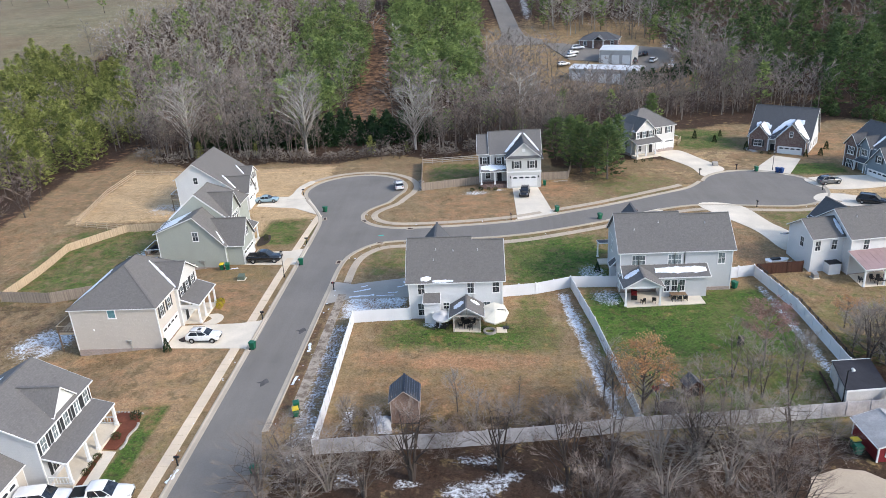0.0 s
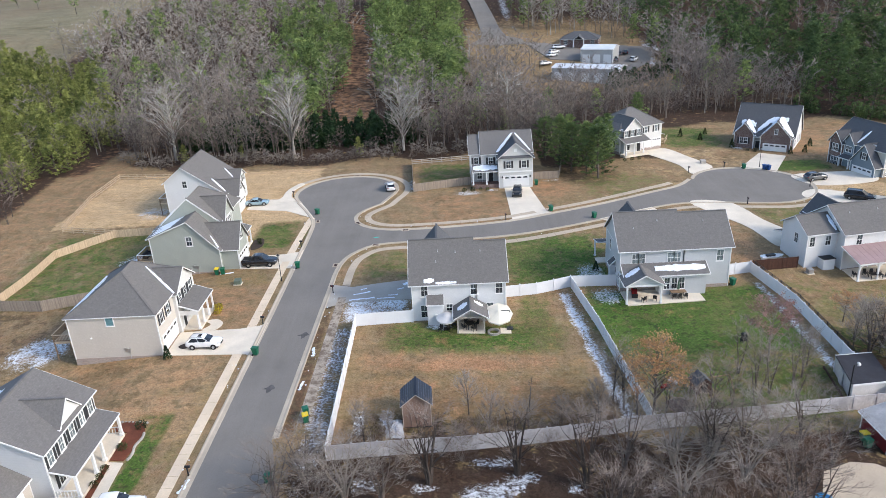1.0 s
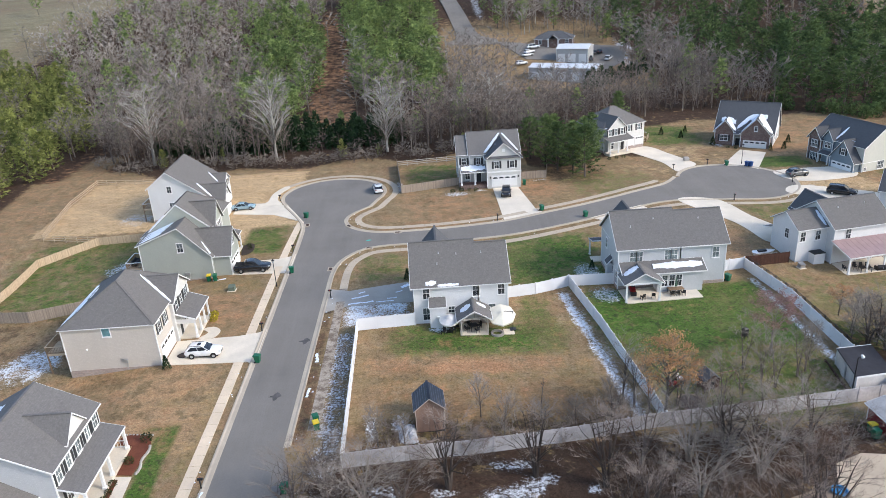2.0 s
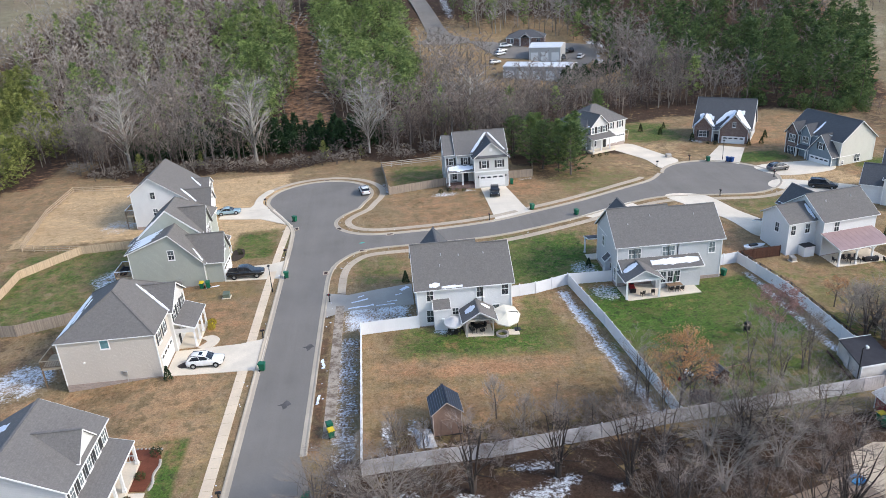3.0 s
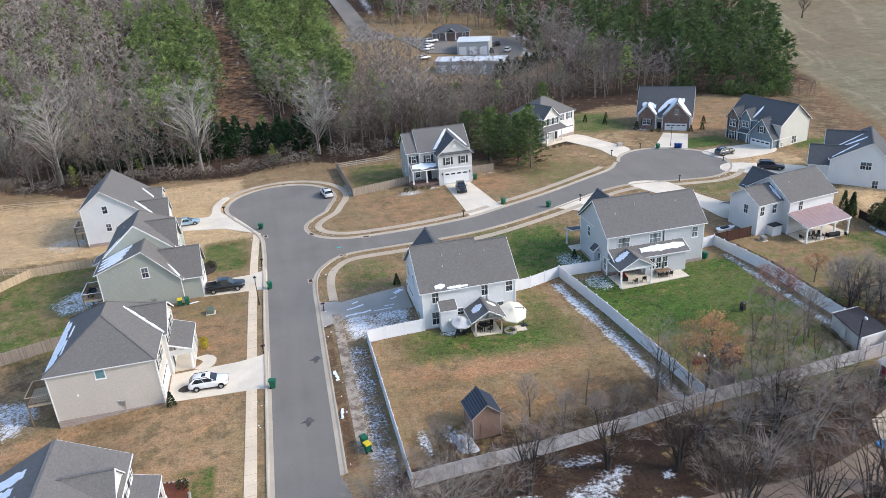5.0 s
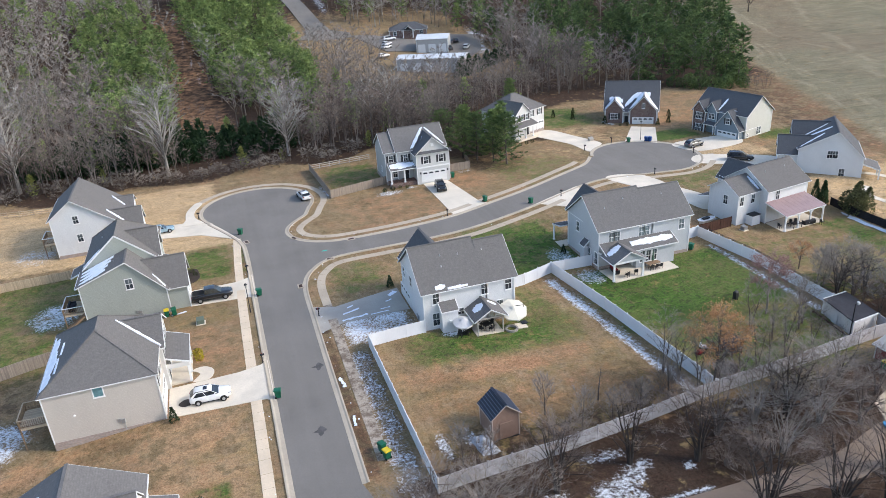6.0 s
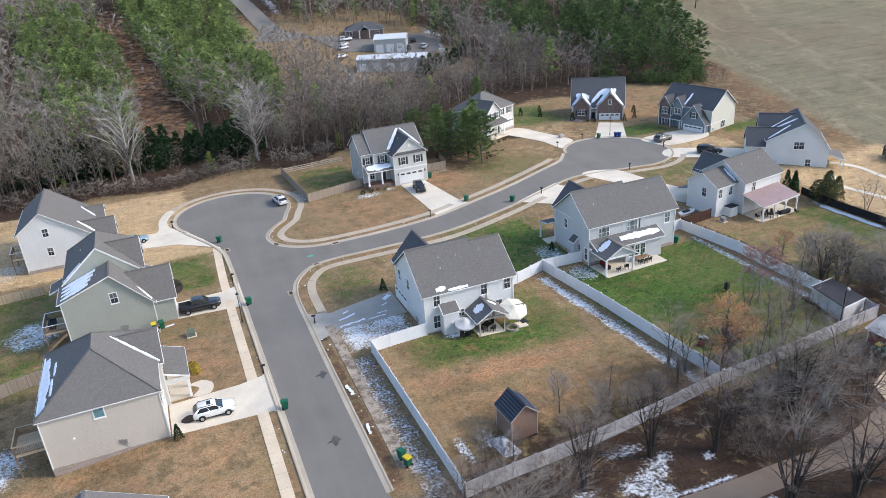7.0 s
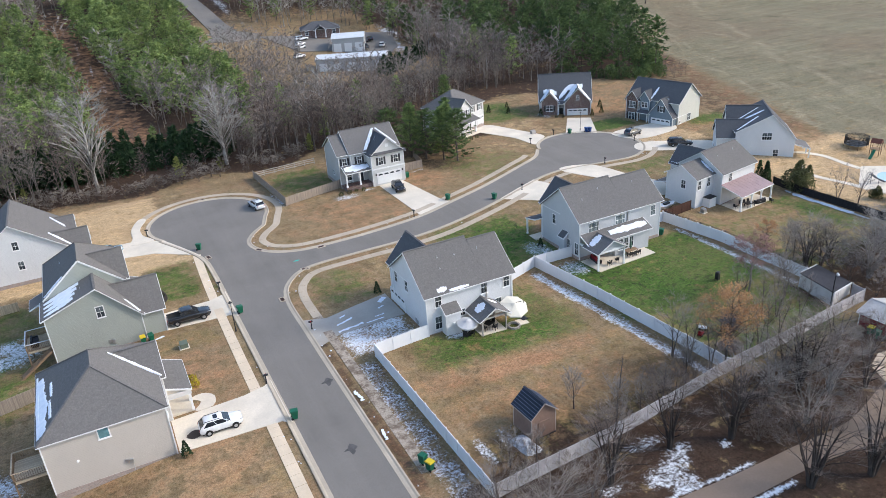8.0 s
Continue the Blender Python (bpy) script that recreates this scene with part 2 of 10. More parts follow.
    field = m.mix(m.ramp(m.noise(0.018, 5.0, 0.65), [(0.44, 0.0), (0.62, 0.75)]), field, (0.215, 0.160, 0.112))
    field = m.mix(m.ramp(m.noise(0.11, 6.0, 0.8), [(0.50, 0.0), (0.70, 0.35)]), field, (0.32, 0.29, 0.19))
    field = m.mix(m.ramp(m.noise(0.9, 6.0, 0.8, turn.outputs["Vector"]), [(0.52, 0.0), (0.66, 0.3)]), field, (0.34, 0.31, 0.22))
    # wheel tracks worn across the field
    axes = m.node("ShaderNodeSeparateXYZ")
    m.link(m.place(), axes.inputs[0])
    wobble = m.math("MULTIPLY", m.math("SUBTRACT", m.noise(0.022, 3.0, 0.5), 0.5), 22.0)
    for px, py, angle, half in ((189, 266, 79, 0.9), (152, 199, 66, 0.7), (149, 199, 66.5, 0.6), (201, 242, 59, 1.2), (128, 170, 63, 0.8)):
        nx, ny = math.sin(radians(angle)), -math.cos(radians(angle))
        d = m.math("SUBTRACT", m.math("ADD", m.math("MULTIPLY", axes.outputs[0], nx), m.math("MULTIPLY", axes.outputs[1], ny)), px * nx + py * ny)
        d = m.math("ABSOLUTE", m.math("ADD", d, wobble))
        worn = m.math("MULTIPLY", m.ramp(m.math("DIVIDE", d, 4 * half, True), [(0.15, 0.42), (0.45, 0.0)]), m.ramp(m.noise(0.06, 3.0), [(0.40, 0.0), (0.55, 1.0)]))
        field = m.mix(worn, field, (0.40, 0.36, 0.255))
    field = m.mix(m.ramp(m.noise(0.045, 4.0, 0.6, m.place(), (1, 1.8, 1)), [(0.62, 0.0), (0.70, 0.7)]), field, (0.12, 0.105, 0.062))
    field = m.mix(m.ramp(fine, [(0.35, 0.0), (0.7, 0.4)]), field, (0.13, 0.125, 0.065))
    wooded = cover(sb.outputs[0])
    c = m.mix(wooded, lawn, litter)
    c = m.mix(cover(sb.outputs[2]), c, field)
    c = m.mix(cover(sa.outputs[2]), c, straw)
    green = cover(sa.outputs[0], 0.35)
    c = m.mix(green, c, grass)
    c = m.mix(cover(sa.outputs[1], 0.35), c, clay)
    c = m.mix(1.0, c, (1.20, 1.17, 1.15), "MULTIPLY")
    c = m.mix(m.ramp(m.noise(1.5, 9.0, 0.82), [(0.38, 0.7), (0.52, 0.0)]), c, (0.50, 0.50, 0.45), "MULTIPLY")
    c = m.mix(m.ramp(m.noise(4.2, 6.0, 0.82), [(0.40, 0.7), (0.55, 0.0)]), c, (0.50, 0.50, 0.46), "MULTIPLY")
    c = m.mix(m.ramp(m.noise(0.55, 7.0, 0.75, m.place(), (0.4, 1.0, 1.0)), [(0.50, 0.0), (0.64, 0.8)]), c, (1.36, 1.30, 1.22), "MULTIPLY")
    c = m.mix(m.ramp(m.noise(0.16, 6.0, 0.7, m.place(), (0.7, 1.0, 1.0)), [(0.50, 0.0), (0.62, 0.55)]), c, (0.74, 0.70, 0.66), "MULTIPLY")
    c = m.mix(m.ramp(fleck, [(0.42, 0.0), (0.72, 0.55)]), c, (0.085, 0.068, 0.045))
    blade = m.math("MULTIPLY", m.ramp(m.noise(6.0, 5.0, 0.8), [(0.54, 0.0), (0.72, 0.45)]), m.math("MULTIPLY", m.math("SUBTRACT", 1.0, m.math("MULTIPLY", wooded, 0.85)), m.math("SUBTRACT", 1.0, m.math("MULTIPLY", green, 0.6))))
    c = m.mix(blade, c, (0.42, 0.34, 0.23))
    c = m.mix(cover(sb.outputs[1], 0.14, m.math("ADD", m.math("MULTIPLY", m.noise(3.0, 8.0, 0.82), 0.7), m.math("MULTIPLY", mid, 0.3))), c, (0.70, 0.73, 0.76))
    m.colour(c)
    m.bump(m.math("ADD", fine, mid), 0.6, 0.08)
    return m.mat


TRIM = plain("white_trim", (0.74, 0.74, 0.73), 0.5, spread=0.06)
VINYL = plain("white_vinyl", (0.70, 0.715, 0.735), 0.4, spread=0.06)
DOORWHITE = plain("white_door", (0.72, 0.72, 0.71), 0.45, spread=0.06)
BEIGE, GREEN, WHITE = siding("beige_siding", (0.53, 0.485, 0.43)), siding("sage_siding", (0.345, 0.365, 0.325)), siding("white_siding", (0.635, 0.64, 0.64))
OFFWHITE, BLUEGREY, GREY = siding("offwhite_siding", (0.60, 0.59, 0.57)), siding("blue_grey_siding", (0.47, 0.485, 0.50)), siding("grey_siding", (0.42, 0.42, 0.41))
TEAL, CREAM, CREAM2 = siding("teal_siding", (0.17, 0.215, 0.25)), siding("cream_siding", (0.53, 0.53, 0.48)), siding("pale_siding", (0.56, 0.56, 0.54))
ROOF, ROOF_DARK, ROOF_BROWN = shingles("grey_shingle", (0.148, 0.140, 0.133)), shingles("dark_shingle", (0.098, 0.099, 0.104)), shingles("brown_grey_shingle", (0.150, 0.143, 0.138))
BRICK, BLOCK = masonry("red_brick", (0.135, 0.072, 0.058), (0.30, 0.27, 0.25)), masonry("foundation_brick", (0.36, 0.275, 0.235), (0.35, 0.33, 0.31))
PANE, PANE_LIGHT, CARGLASS = glass("window_glass", (0.035, 0.042, 0.05)), glass("pale_window_glass", (0.14, 0.28, 0.31)), glass("car_glass", (0.02, 0.024, 0.03))
# paler glass for upper sashes and some windows: the sky's reflection as base colour
PANE_UPPER = glass("upper_sash_reflection_glass", (0.085, 0.100, 0.108))
PANE_SKY = glass("sky_lit_window_glass", (0.16, 0.19, 0.20))
SHUTTER = plain("black_shutter", (0.03, 0.032, 0.035), 0.6)
CONC, WALKC, KERB = concrete("driveway_concrete", (0.72, 0.64, 0.52)), concrete("sidewalk_concrete", (0.72, 0.585, 0.425)), concrete("kerb_concrete", (0.47, 0.40, 0.31))
WALK_TAN = concrete("tan_concrete", (0.49, 0.405, 0.305))
CONC_OLD, WALK_DIRTY = concrete("damp_concrete", (0.41, 0.375, 0.325)), stained("muddy_concrete", (0.46, 0.385, 0.30), (0.15, 0.105, 0.075))
ASPHALT, LAND, SNOW = asphalt(), land(), snow_cover()
WOOD, WOOD_NEW, WOOD_DARK = boards("weathered_boards", (0.33, 0.27, 0.215)), boards("tan_boards", (0.56, 0.43, 0.29)), boards("dark_stained_boards", (0.075, 0.035, 0.024))
TIMBER, TIMBER_GREY = plain("timber", (0.27, 0.18, 0.11), 0.8, spread=0.25), plain("grey_timber", (0.47, 0.43, 0.38), 0.8, spread=0.25)
BLACK, RUBBER, METAL = plain("black_metal", (0.02, 0.02, 0.022), 0.45), plain("rubber", (0.018, 0.018, 0.018), 0.9), plain("grey_metal", (0.45, 0.46, 0.47), 0.35, 0.7)
PLASTIC_GREEN, PLASTIC_YELLOW, PLASTIC_BLUE = plain("green_plastic", (0.010, 0.115, 0.062), 0.45), plain("yellow_plastic", (0.70, 0.52, 0.03), 0.45), plain("blue_plastic", (0.02, 0.07, 0.22), 0.45)
RED_METAL = plain("red_metal_roof", (0.34, 0.235, 0.225), 0.45, 0.0, 0.15)
CREAM_CLOTH, GREEN_CLOTH, RED_CLOTH = plain("cream_canvas", (0.72, 0.68, 0.57), 0.9), plain("green_canvas", (0.08, 0.14, 0.10), 0.9), plain("red_cushion", (0.22, 0.012, 0.015), 0.9)
TWIG_FAR, TWIG_MAUVE = bark("far_grey_bark", (0.250, 0.220, 0.190)), bark("mauve_twigs", (0.285, 0.250, 0.228))
TWIG, TWIG_PALE, TWIG_DARK = bark("grey_bark", (0.300, 0.265, 0.235)), bark("pale_bark", (0.36, 0.345, 0.315)), bark("dark_bark", (0.13, 0.108, 0.096))
BARK_BLACK, TWIG_SOFT = bark("black_bark", (0.066, 0.054, 0.048)), bark("soft_mauve_twigs", (0.275, 0.225, 0.195))
TWIG_ASH = bark("ash_grey_twigs", (0.38, 0.345, 0.31))
TWIG_RED = bark("reddish_twig", (0.235, 0.188, 0.160))
NEEDLE_DARK = foliage("dark_pine_needles", (0.036, 0.074, 0.030), (0.165, 0.225, 0.082))
NEEDLE, NEEDLE_YELLOW, CEDAR = foliage("pine_needles", (0.068, 0.122, 0.044), (0.32, 0.395, 0.138)), foliage("yellow_green_needles", (0.070, 0.100, 0.028), (0.40, 0.42, 0.13)), foliage("cedar_leaves", (0.014, 0.036, 0.016), (0.050, 0.088, 0.036))
LEAF_BROWN, SHRUB = foliage("brown_leaves", (0.30, 0.145, 0.065), (0.56, 0.32, 0.165)), foliage("shrub_leaves", (0.02, 0.035, 0.014), (0.07, 0.085, 0.03))
HOLLY = foliage("olive_evergreen_leaves", (0.042, 0.055, 0.024), (0.165, 0.165, 0.075))
LEAF_PINK, SHRUB_YELLOW, MULCH = foliage("pinkish_buds", (0.20, 0.11, 0.10), (0.36, 0.22, 0.19)), foliage("yellow_shrub_leaves", (0.30, 0.24, 0.02), (0.55, 0.45, 0.05)), plain("red_mulch", (0.17, 0.055, 0.03), 0.95, spread=0.3)
STONE = plain("pale_stone", (0.40, 0.37, 0.33), 0.9, spread=0.25)


# ---- mesh helpers ----
class Shape:
    """Verts and faces of one mesh, gathered piece by piece."""

    def __init__(self):
        self.v, self.f = [], []

    def add(self, verts, faces):
        n = len(self.v)
        self.v += [tuple(p) for p in verts]
        self.f += [tuple(i + n for i in f) for f in faces]
        return self

    def box(self, x0, x1, y0, y1, z0, z1):
        return self.add([(x0, y0, z0), (x1, y0, z0), (x1, y1, z0), (x0, y1, z0), (x0, y0, z1), (x1, y0, z1), (x1, y1, z1), (x0, y1, z1)],
                        [(3, 2, 1, 0), (4, 5, 6, 7), (0, 1, 5, 4), (1, 2, 6, 5), (2, 3, 7, 6), (3, 0, 4, 7)])

    def prism(self, ring, ring2):
        """Two matching rings joined by sides, with both ends closed; ring winds against the clock seen from ring2's side."""
        n = len(ring)
        return self.add(list(ring) + list(ring2), [tuple(range(n))[::-1], tuple(range(n, 2 * n))] + [(i, (i + 1) % n, n + (i + 1) % n, n + i) for i in range(n)])

    def tube(self, a, b, ra, rb, n=6):
        """A tapered round bar from a to b."""
        a, b = Vector(a), Vector(b)
        q = (b - a).to_track_quat("Z", "Y")
        ring = [(math.cos(2 * math.pi * i / n), math.sin(2 * math.pi * i / n)) for i in range(n)]
        return self.prism([a + q @ Vector((c * ra, s * ra, 0)) for c, s in ring], [b + q @ Vector((c * rb, s * rb, 0)) for c, s in ring])

    def bar(self, a, b, w, h):
        """A square-edged bar from a to b, w wide and h high."""
        a, b = Vector(a), Vector(b)
        d = (b - a).normalized()
        side = d.cross(Vector((0, 0, 1)))
        side = side.normalized() if side.length > 1e-4 else Vector((1, 0, 0))
        up = side.cross(d)
        r = [(-1, -1), (1, -1), (1, 1), (-1, 1)]
        return self.prism([a + side * (x * w / 2) + up * (y * h / 2) for x, y in r][::-1], [b + side * (x * w / 2) + up * (y * h / 2) for x, y in r][::-1])

    def turned(self, m, start=0):
        self.v[start:] = [tuple(m @ Vector(p)) for p in self.v[start:]]
        return self

    def mesh(self, name):
        me = bpy.data.meshes.new(name)
        me.from_pydata(self.v, [], self.f)
        me.update()
        return me


def part(name, shape, material, parent=None, label="", at=None, smooth=False):
    """Links a shape as one mesh object, under a thing or a part."""
    me = shape if isinstance(shape, bpy.types.Mesh) else shape.mesh(name)
    if material and not me.materials:
        me.materials.append(material)
    if smooth:
        me.polygons.foreach_set("use_smooth", [True] * len(me.polygons))
    ob = new(name, me)
    if parent is not None:
        ob.parent = parent
    if at is not None:
        ob.matrix_basis = at
    if label:
        tagged(ob, label)
    return ob


def thing(name, label, category, at, group="", kind=""):
    """An empty at a thing's base, to parent its parts."""
    ob = new(name)
    ob.empty_display_size = 0.3
    ob.matrix_basis = at
    return tagged(ob, label, category, group, kind)


# ---- lie of the land ----
def step(a, b, v):
    t = np.clip((np.asarray(v, float) - a) / (b - a), 0, 1)
    return t * t * (3 - 2 * t)


def ground(x, y):
    """The height of the ground: nearly level lots that fall a little to the east, and a rise in the far woods."""
    x, y = np.asarray(x, float), np.asarray(y, float)
    z = -1.11 * step(-17.8, 11.1, x) * (1 - step(102, 120, y)) - 1.0 * step(33, 67, x)
    z = z - 0.89 * step(42.2, 55.5, -x) * (1 - step(111, 139, y))
    u = np.clip((y - 211) / 139, 0, None)
    return z + 14.4 * np.where(u < 1, u * u, 1 + 1.2 * (1 - np.exp(-1.67 * np.maximum(u - 1, 0))))


def gz(x, y):
    return float(ground(x, y))


def on(x, y, turn=0.0, up=0.0):
    return pose(x, y, gz(x, y) + up, 0, 0, turn)


def smooth(points, gap=0.8, closed=False):
    """A curve through a few points, with a point about every gap metres."""
    p = [Vector((*q, 0)) for q in points]
    out, n = [], len(p)
    for i in range(n if closed else n - 1):
        a, b, c, d = (p[(i + k) % n] if closed else p[min(max(i + k, 0), n - 1)] for k in (-1, 0, 1, 2))
        steps = max(2, int((c - b).length / gap))
        for s in range(steps):
            t = s / steps
            q = 0.5 * (2 * b + (c - a) * t + (2 * a - 5 * b + 4 * c - d) * t * t + (3 * b - a - 3 * c + d) * t ** 3)
            out.append((q.x, q.y))
    return out if closed else out + [(p[-1].x, p[-1].y)]


def arc(cx, cy, r, a0, a1, gap=1.0):
    n = max(3, int(abs(radians(a1 - a0)) * r / gap))
    return [(cx + r * math.cos(radians(a0 + (a1 - a0) * i / n)), cy + r * math.sin(radians(a0 + (a1 - a0) * i / n))) for i in range(n + 1)]


def dense(poly, gap=1.0):
    out = []
    for (ax, ay), (bx, by) in zip(poly, poly[1:] + poly[:1]):
        n = max(1, int(math.hypot(bx - ax, by - ay) / gap))
        out += [(ax + (bx - ax) * i / n, ay + (by - ay) * i / n) for i in range(n)]
    return out


def inside(poly, x, y):
    """Which of the points lie in the polygon."""
    x, y = np.asarray(x, float), np.asarray(y, float)
    r = np.zeros(x.shape, bool)
    for (ax, ay), (bx, by) in zip(poly, poly[1:] + poly[:1]):
        if ay != by:
            r ^= ((ay > y) != (by > y)) & (x < (bx - ax) * (y - ay) / (by - ay) + ax)
    return r


def drape(poly, lift, gap=2.0, skirt=0.12):
    """A slab with that outline, lying on the ground."""
    from mathutils.geometry import delaunay_2d_cdt
    edge = dense(poly, gap)
    xs, ys = np.meshgrid(np.arange(min(p[0] for p in edge), max(p[0] for p in edge), gap), np.arange(min(p[1] for p in edge), max(p[1] for p in edge), gap))
    xs, ys = xs.ravel(), ys.ravel()
    keep = inside(edge, xs, ys)
    pts = [Vector(p) for p in edge] + [Vector((a, b)) for a, b in zip(xs[keep], ys[keep])]
    v, _, f, *_ = delaunay_2d_cdt(pts, [], [list(range(len(edge)))], 1, 1e-4)
    s = Shape()
    s.add([(p.x, p.y, gz(p.x, p.y) + lift) for p in v], [tuple(t) for t in f])
    n = len(edge)
    area = sum(a[0] * b[1] - b[0] * a[1] for a, b in zip(edge, edge[1:] + edge[:1]))
    low = len(s.v)
    s.v += [(x, y, gz(x, y) + lift) for x, y in edge] + [(x, y, gz(x, y) + lift - skirt) for x, y in edge]
    for i in range(n):
        j = (i + 1) % n
        q = (low + i, low + n + i, low + n + j, low + j)
        s.f.append(q if area > 0 else q[::-1])
    return s


def normals(path):
    out = []
    for i in range(len(path)):
        (ax, ay), (bx, by) = path[max(i - 1, 0)], path[min(i + 1, len(path) - 1)]
        d = math.hypot(bx - ax, by - ay) or 1
        out.append((-(by - ay) / d, (bx - ax) / d))
    return out


def offset(path, d):
    """The path moved d metres to its left."""
    return [(x + d * nx, y + d * ny) for (x, y), (nx, ny) in zip(path, normals(path))]


def ribbon(path, profile):
    """A strip along a path: profile rows are (metres to the left, height over the ground)."""
    s, k, nn = Shape(), len(profile), normals(path)
    for (x, y), (nx, ny) in zip(path, nn):
        s.v += [(x + d * nx, y + d * ny, gz(x + d * nx, y + d * ny) + h) for d, h in profile]
    for i in range(len(path) - 1):
        for j in range(k - 1):
            a = i * k + j
            s.f.append((a, a + k, a + k + 1, a + 1))
    return s


# ---- the ground ----
def grid_lines(a, b, gap, far, grow=1.22):
    inner = list(np.arange(a, b + gap / 2, gap))
    lo, hi, d = [], [], gap
    while (a - (lo[-1] if lo else a)) < far:
        d *= grow
        lo.append((lo[-1] if lo else a) - d)
    d = gap
    while ((hi[-1] if hi else b) - b) < far:
        d *= grow
        hi.append((hi[-1] if hi else b) + d)
    return np.array(lo[::-1] + inner + hi)


def blot(x, y, cx, cy, rx, ry, soft=0.5):
    """A soft oval: 1 in its middle, 0 outside."""
    d = np.sqrt(((x - cx) / rx) ** 2 + ((y - cy) / ry) ** 2)
    return 1 - step(1 - soft, 1 + soft, d)


def area(x, y, x0, x1, y0, y1, soft=1.5):
    """A soft-edged rectangle."""
    return step(x0 - soft, x0 + soft, x) * (1 - step(x1 - soft, x1 + soft, x)) * step(y0 - soft, y0 + soft, y) * (1 - step(y1 - soft, y1 + soft, y))


def make_ground():
    gx, gy = grid_lines(-100, 110, 0.75, 4200), grid_lines(25, 185, 0.75, 4200)
    X, Y = np.meshgrid(gx, gy)
    x, y = X.ravel(), Y.ravel()
    z = ground(x, y)
    w = len(gx)
    i = (np.arange(len(gy) - 1)[:, None] * w + np.arange(w - 1)[None]).ravel()
    faces = np.stack([i, i + 1, i + 1 + w, i + w], 1)
    me = bpy.data.meshes.new("ground")
    me.from_pydata(np.stack([x, y, z], 1).tolist(), [], faces.tolist())
    one = np.zeros_like(x)
    # green grass
    green = np.maximum.reduce([
        0.62 * area(x, y, -80, -56, 100, 130, 4), 0.72 * area(x, y, -41, -33.5, 118, 131), 0.5 * area(x, y, -32.3, -31, 118, 131, 0.5),
        1.0 * area(x, y, -39.0, -36.5, 53, 69.2, 0.6), 0.9 * area(x, y, -40.8, -38, 68.0, 69.2, 0.5), 0.42 * area(x, y, -44, -34, 102, 108, 2), 0.35 * blot(x, y, -38, 73.5, 4.5, 1.2),
        0.34 * area(x, y, -17, 12, 64, 80, 4), 0.80 * area(x, y, -14, 10, 80.0, 88.5, 2.5), 0.62 * area(x, y, 4, 9, 84, 96, 2), 0.95 * area(x, y, 14, 40, 78, 97, 2), 0.62 * area(x, y, 16, 39, 63, 80, 3),
        0.48 * area(x, y, -20, -11, 103, 114, 2), 0.80 * area(x, y, 3, 20, 99, 118, 3), 0.55 * area(x, y, 26, 36, 108, 124, 3),
        0.55 * area(x, y, -12, 0, 150, 166, 2), 0.42 * area(x, y, 22, 40, 135, 152, 4), 0.74 * area(x, y, 47, 63, 172, 192, 4), 1.0 * area(x, y, 65, 77, 150, 158, 1.5),
        0.36 * area(x, y, 42, 65, 76, 99, 4), 0.70 * area(x, y, 62, 69, 82, 100, 3), 0.45 * area(x, y, 50, 66, 118, 129, 3), 0.85 * area(x, y, 86, 98, 138, 146, 3), 0.50 * area(x, y, 84, 100, 132, 139, 4),
        0.25 * area(x, y, -36, -33, 58, 80, 1), 0.4 * blot(x, y, -21.5, 84, 1.2, 4), one])
    # bare clay
    clay = np.maximum.reduce([0.60 * area(x, y, -17, 8, 75.5, 80.5, 2.5), 0.80 * blot(x, y, -3.5, 77.6, 7.5, 1.6), 0.44 * area(x, y, -17, 10, 66, 76, 3), 0.36 * area(x, y, -46, -33.5, 62, 108, 3), 0.34 * area(x, y, -62, -44, 66, 82, 4), 0.40 * area(x, y, -12, 12, 126, 144, 4), 0.20 * area(x, y, -17, 13, 64, 84, 3), 0.22 * area(x, y, -24, -18.5, 62, 92, 1), 0.50 * area(x, y, -41, -34.5, 92, 100, 2),
                              0.55 * blot(x, y, 15, 143, 5, 6), 0.34 * blot(x, y, -2, 135, 9, 6), 0.5 * blot(x, y, -39.5, 68.5, 2.6, 2.0), 0.45 * blot(x, y, 87, 138, 6, 3),
                              0.35 * area(x, y, 70, 110, 158, 190, 6), 0.3 * blot(x, y, 8, 80, 3, 10), 0.26 * area(x, y, -100, -84, 110, 200, 3), 0.35 * area(x, y, 34, 45, 104, 122, 2),
                              0.44 * area(x, y, -60, -22, 208, 385, 4) * (1 - step(5.5, 9.5, np.abs(x + 35.2 + (y - 225) * 0.065)) * (1 - step(370, 376, y))), one])
    # straw over new seed
    straw = np.maximum.reduce([area(x, y, -84, -35, 133, 168, 1.5), 0.85 * area(x, y, -46, -31, 120, 134, 1.5) * (1 - area(x, y, -41, -30, 118, 131)), 0.8 * area(x, y, 64, 82, 132, 141, 2),
                               area(x, y, 74, 106, 84, 116, 3), 0.35 * area(x, y, 44, 64, 156, 172, 4), 0.42 * area(x, y, -45, -33, 62, 82, 3), 0.3 * area(x, y, 20, 46, 136, 156, 4), one])
    # woods' floor; its dark litter also stands for shade beside the west fence
    edge = 172.5 + 1.5 * np.sin(x * 0.13) + 2.0 * np.sin(x * 0.051 + 1)
    edge = np.where(x > 16, np.where(x > 44, 194, 160), edge) + 3 * np.sin(x * 0.21)
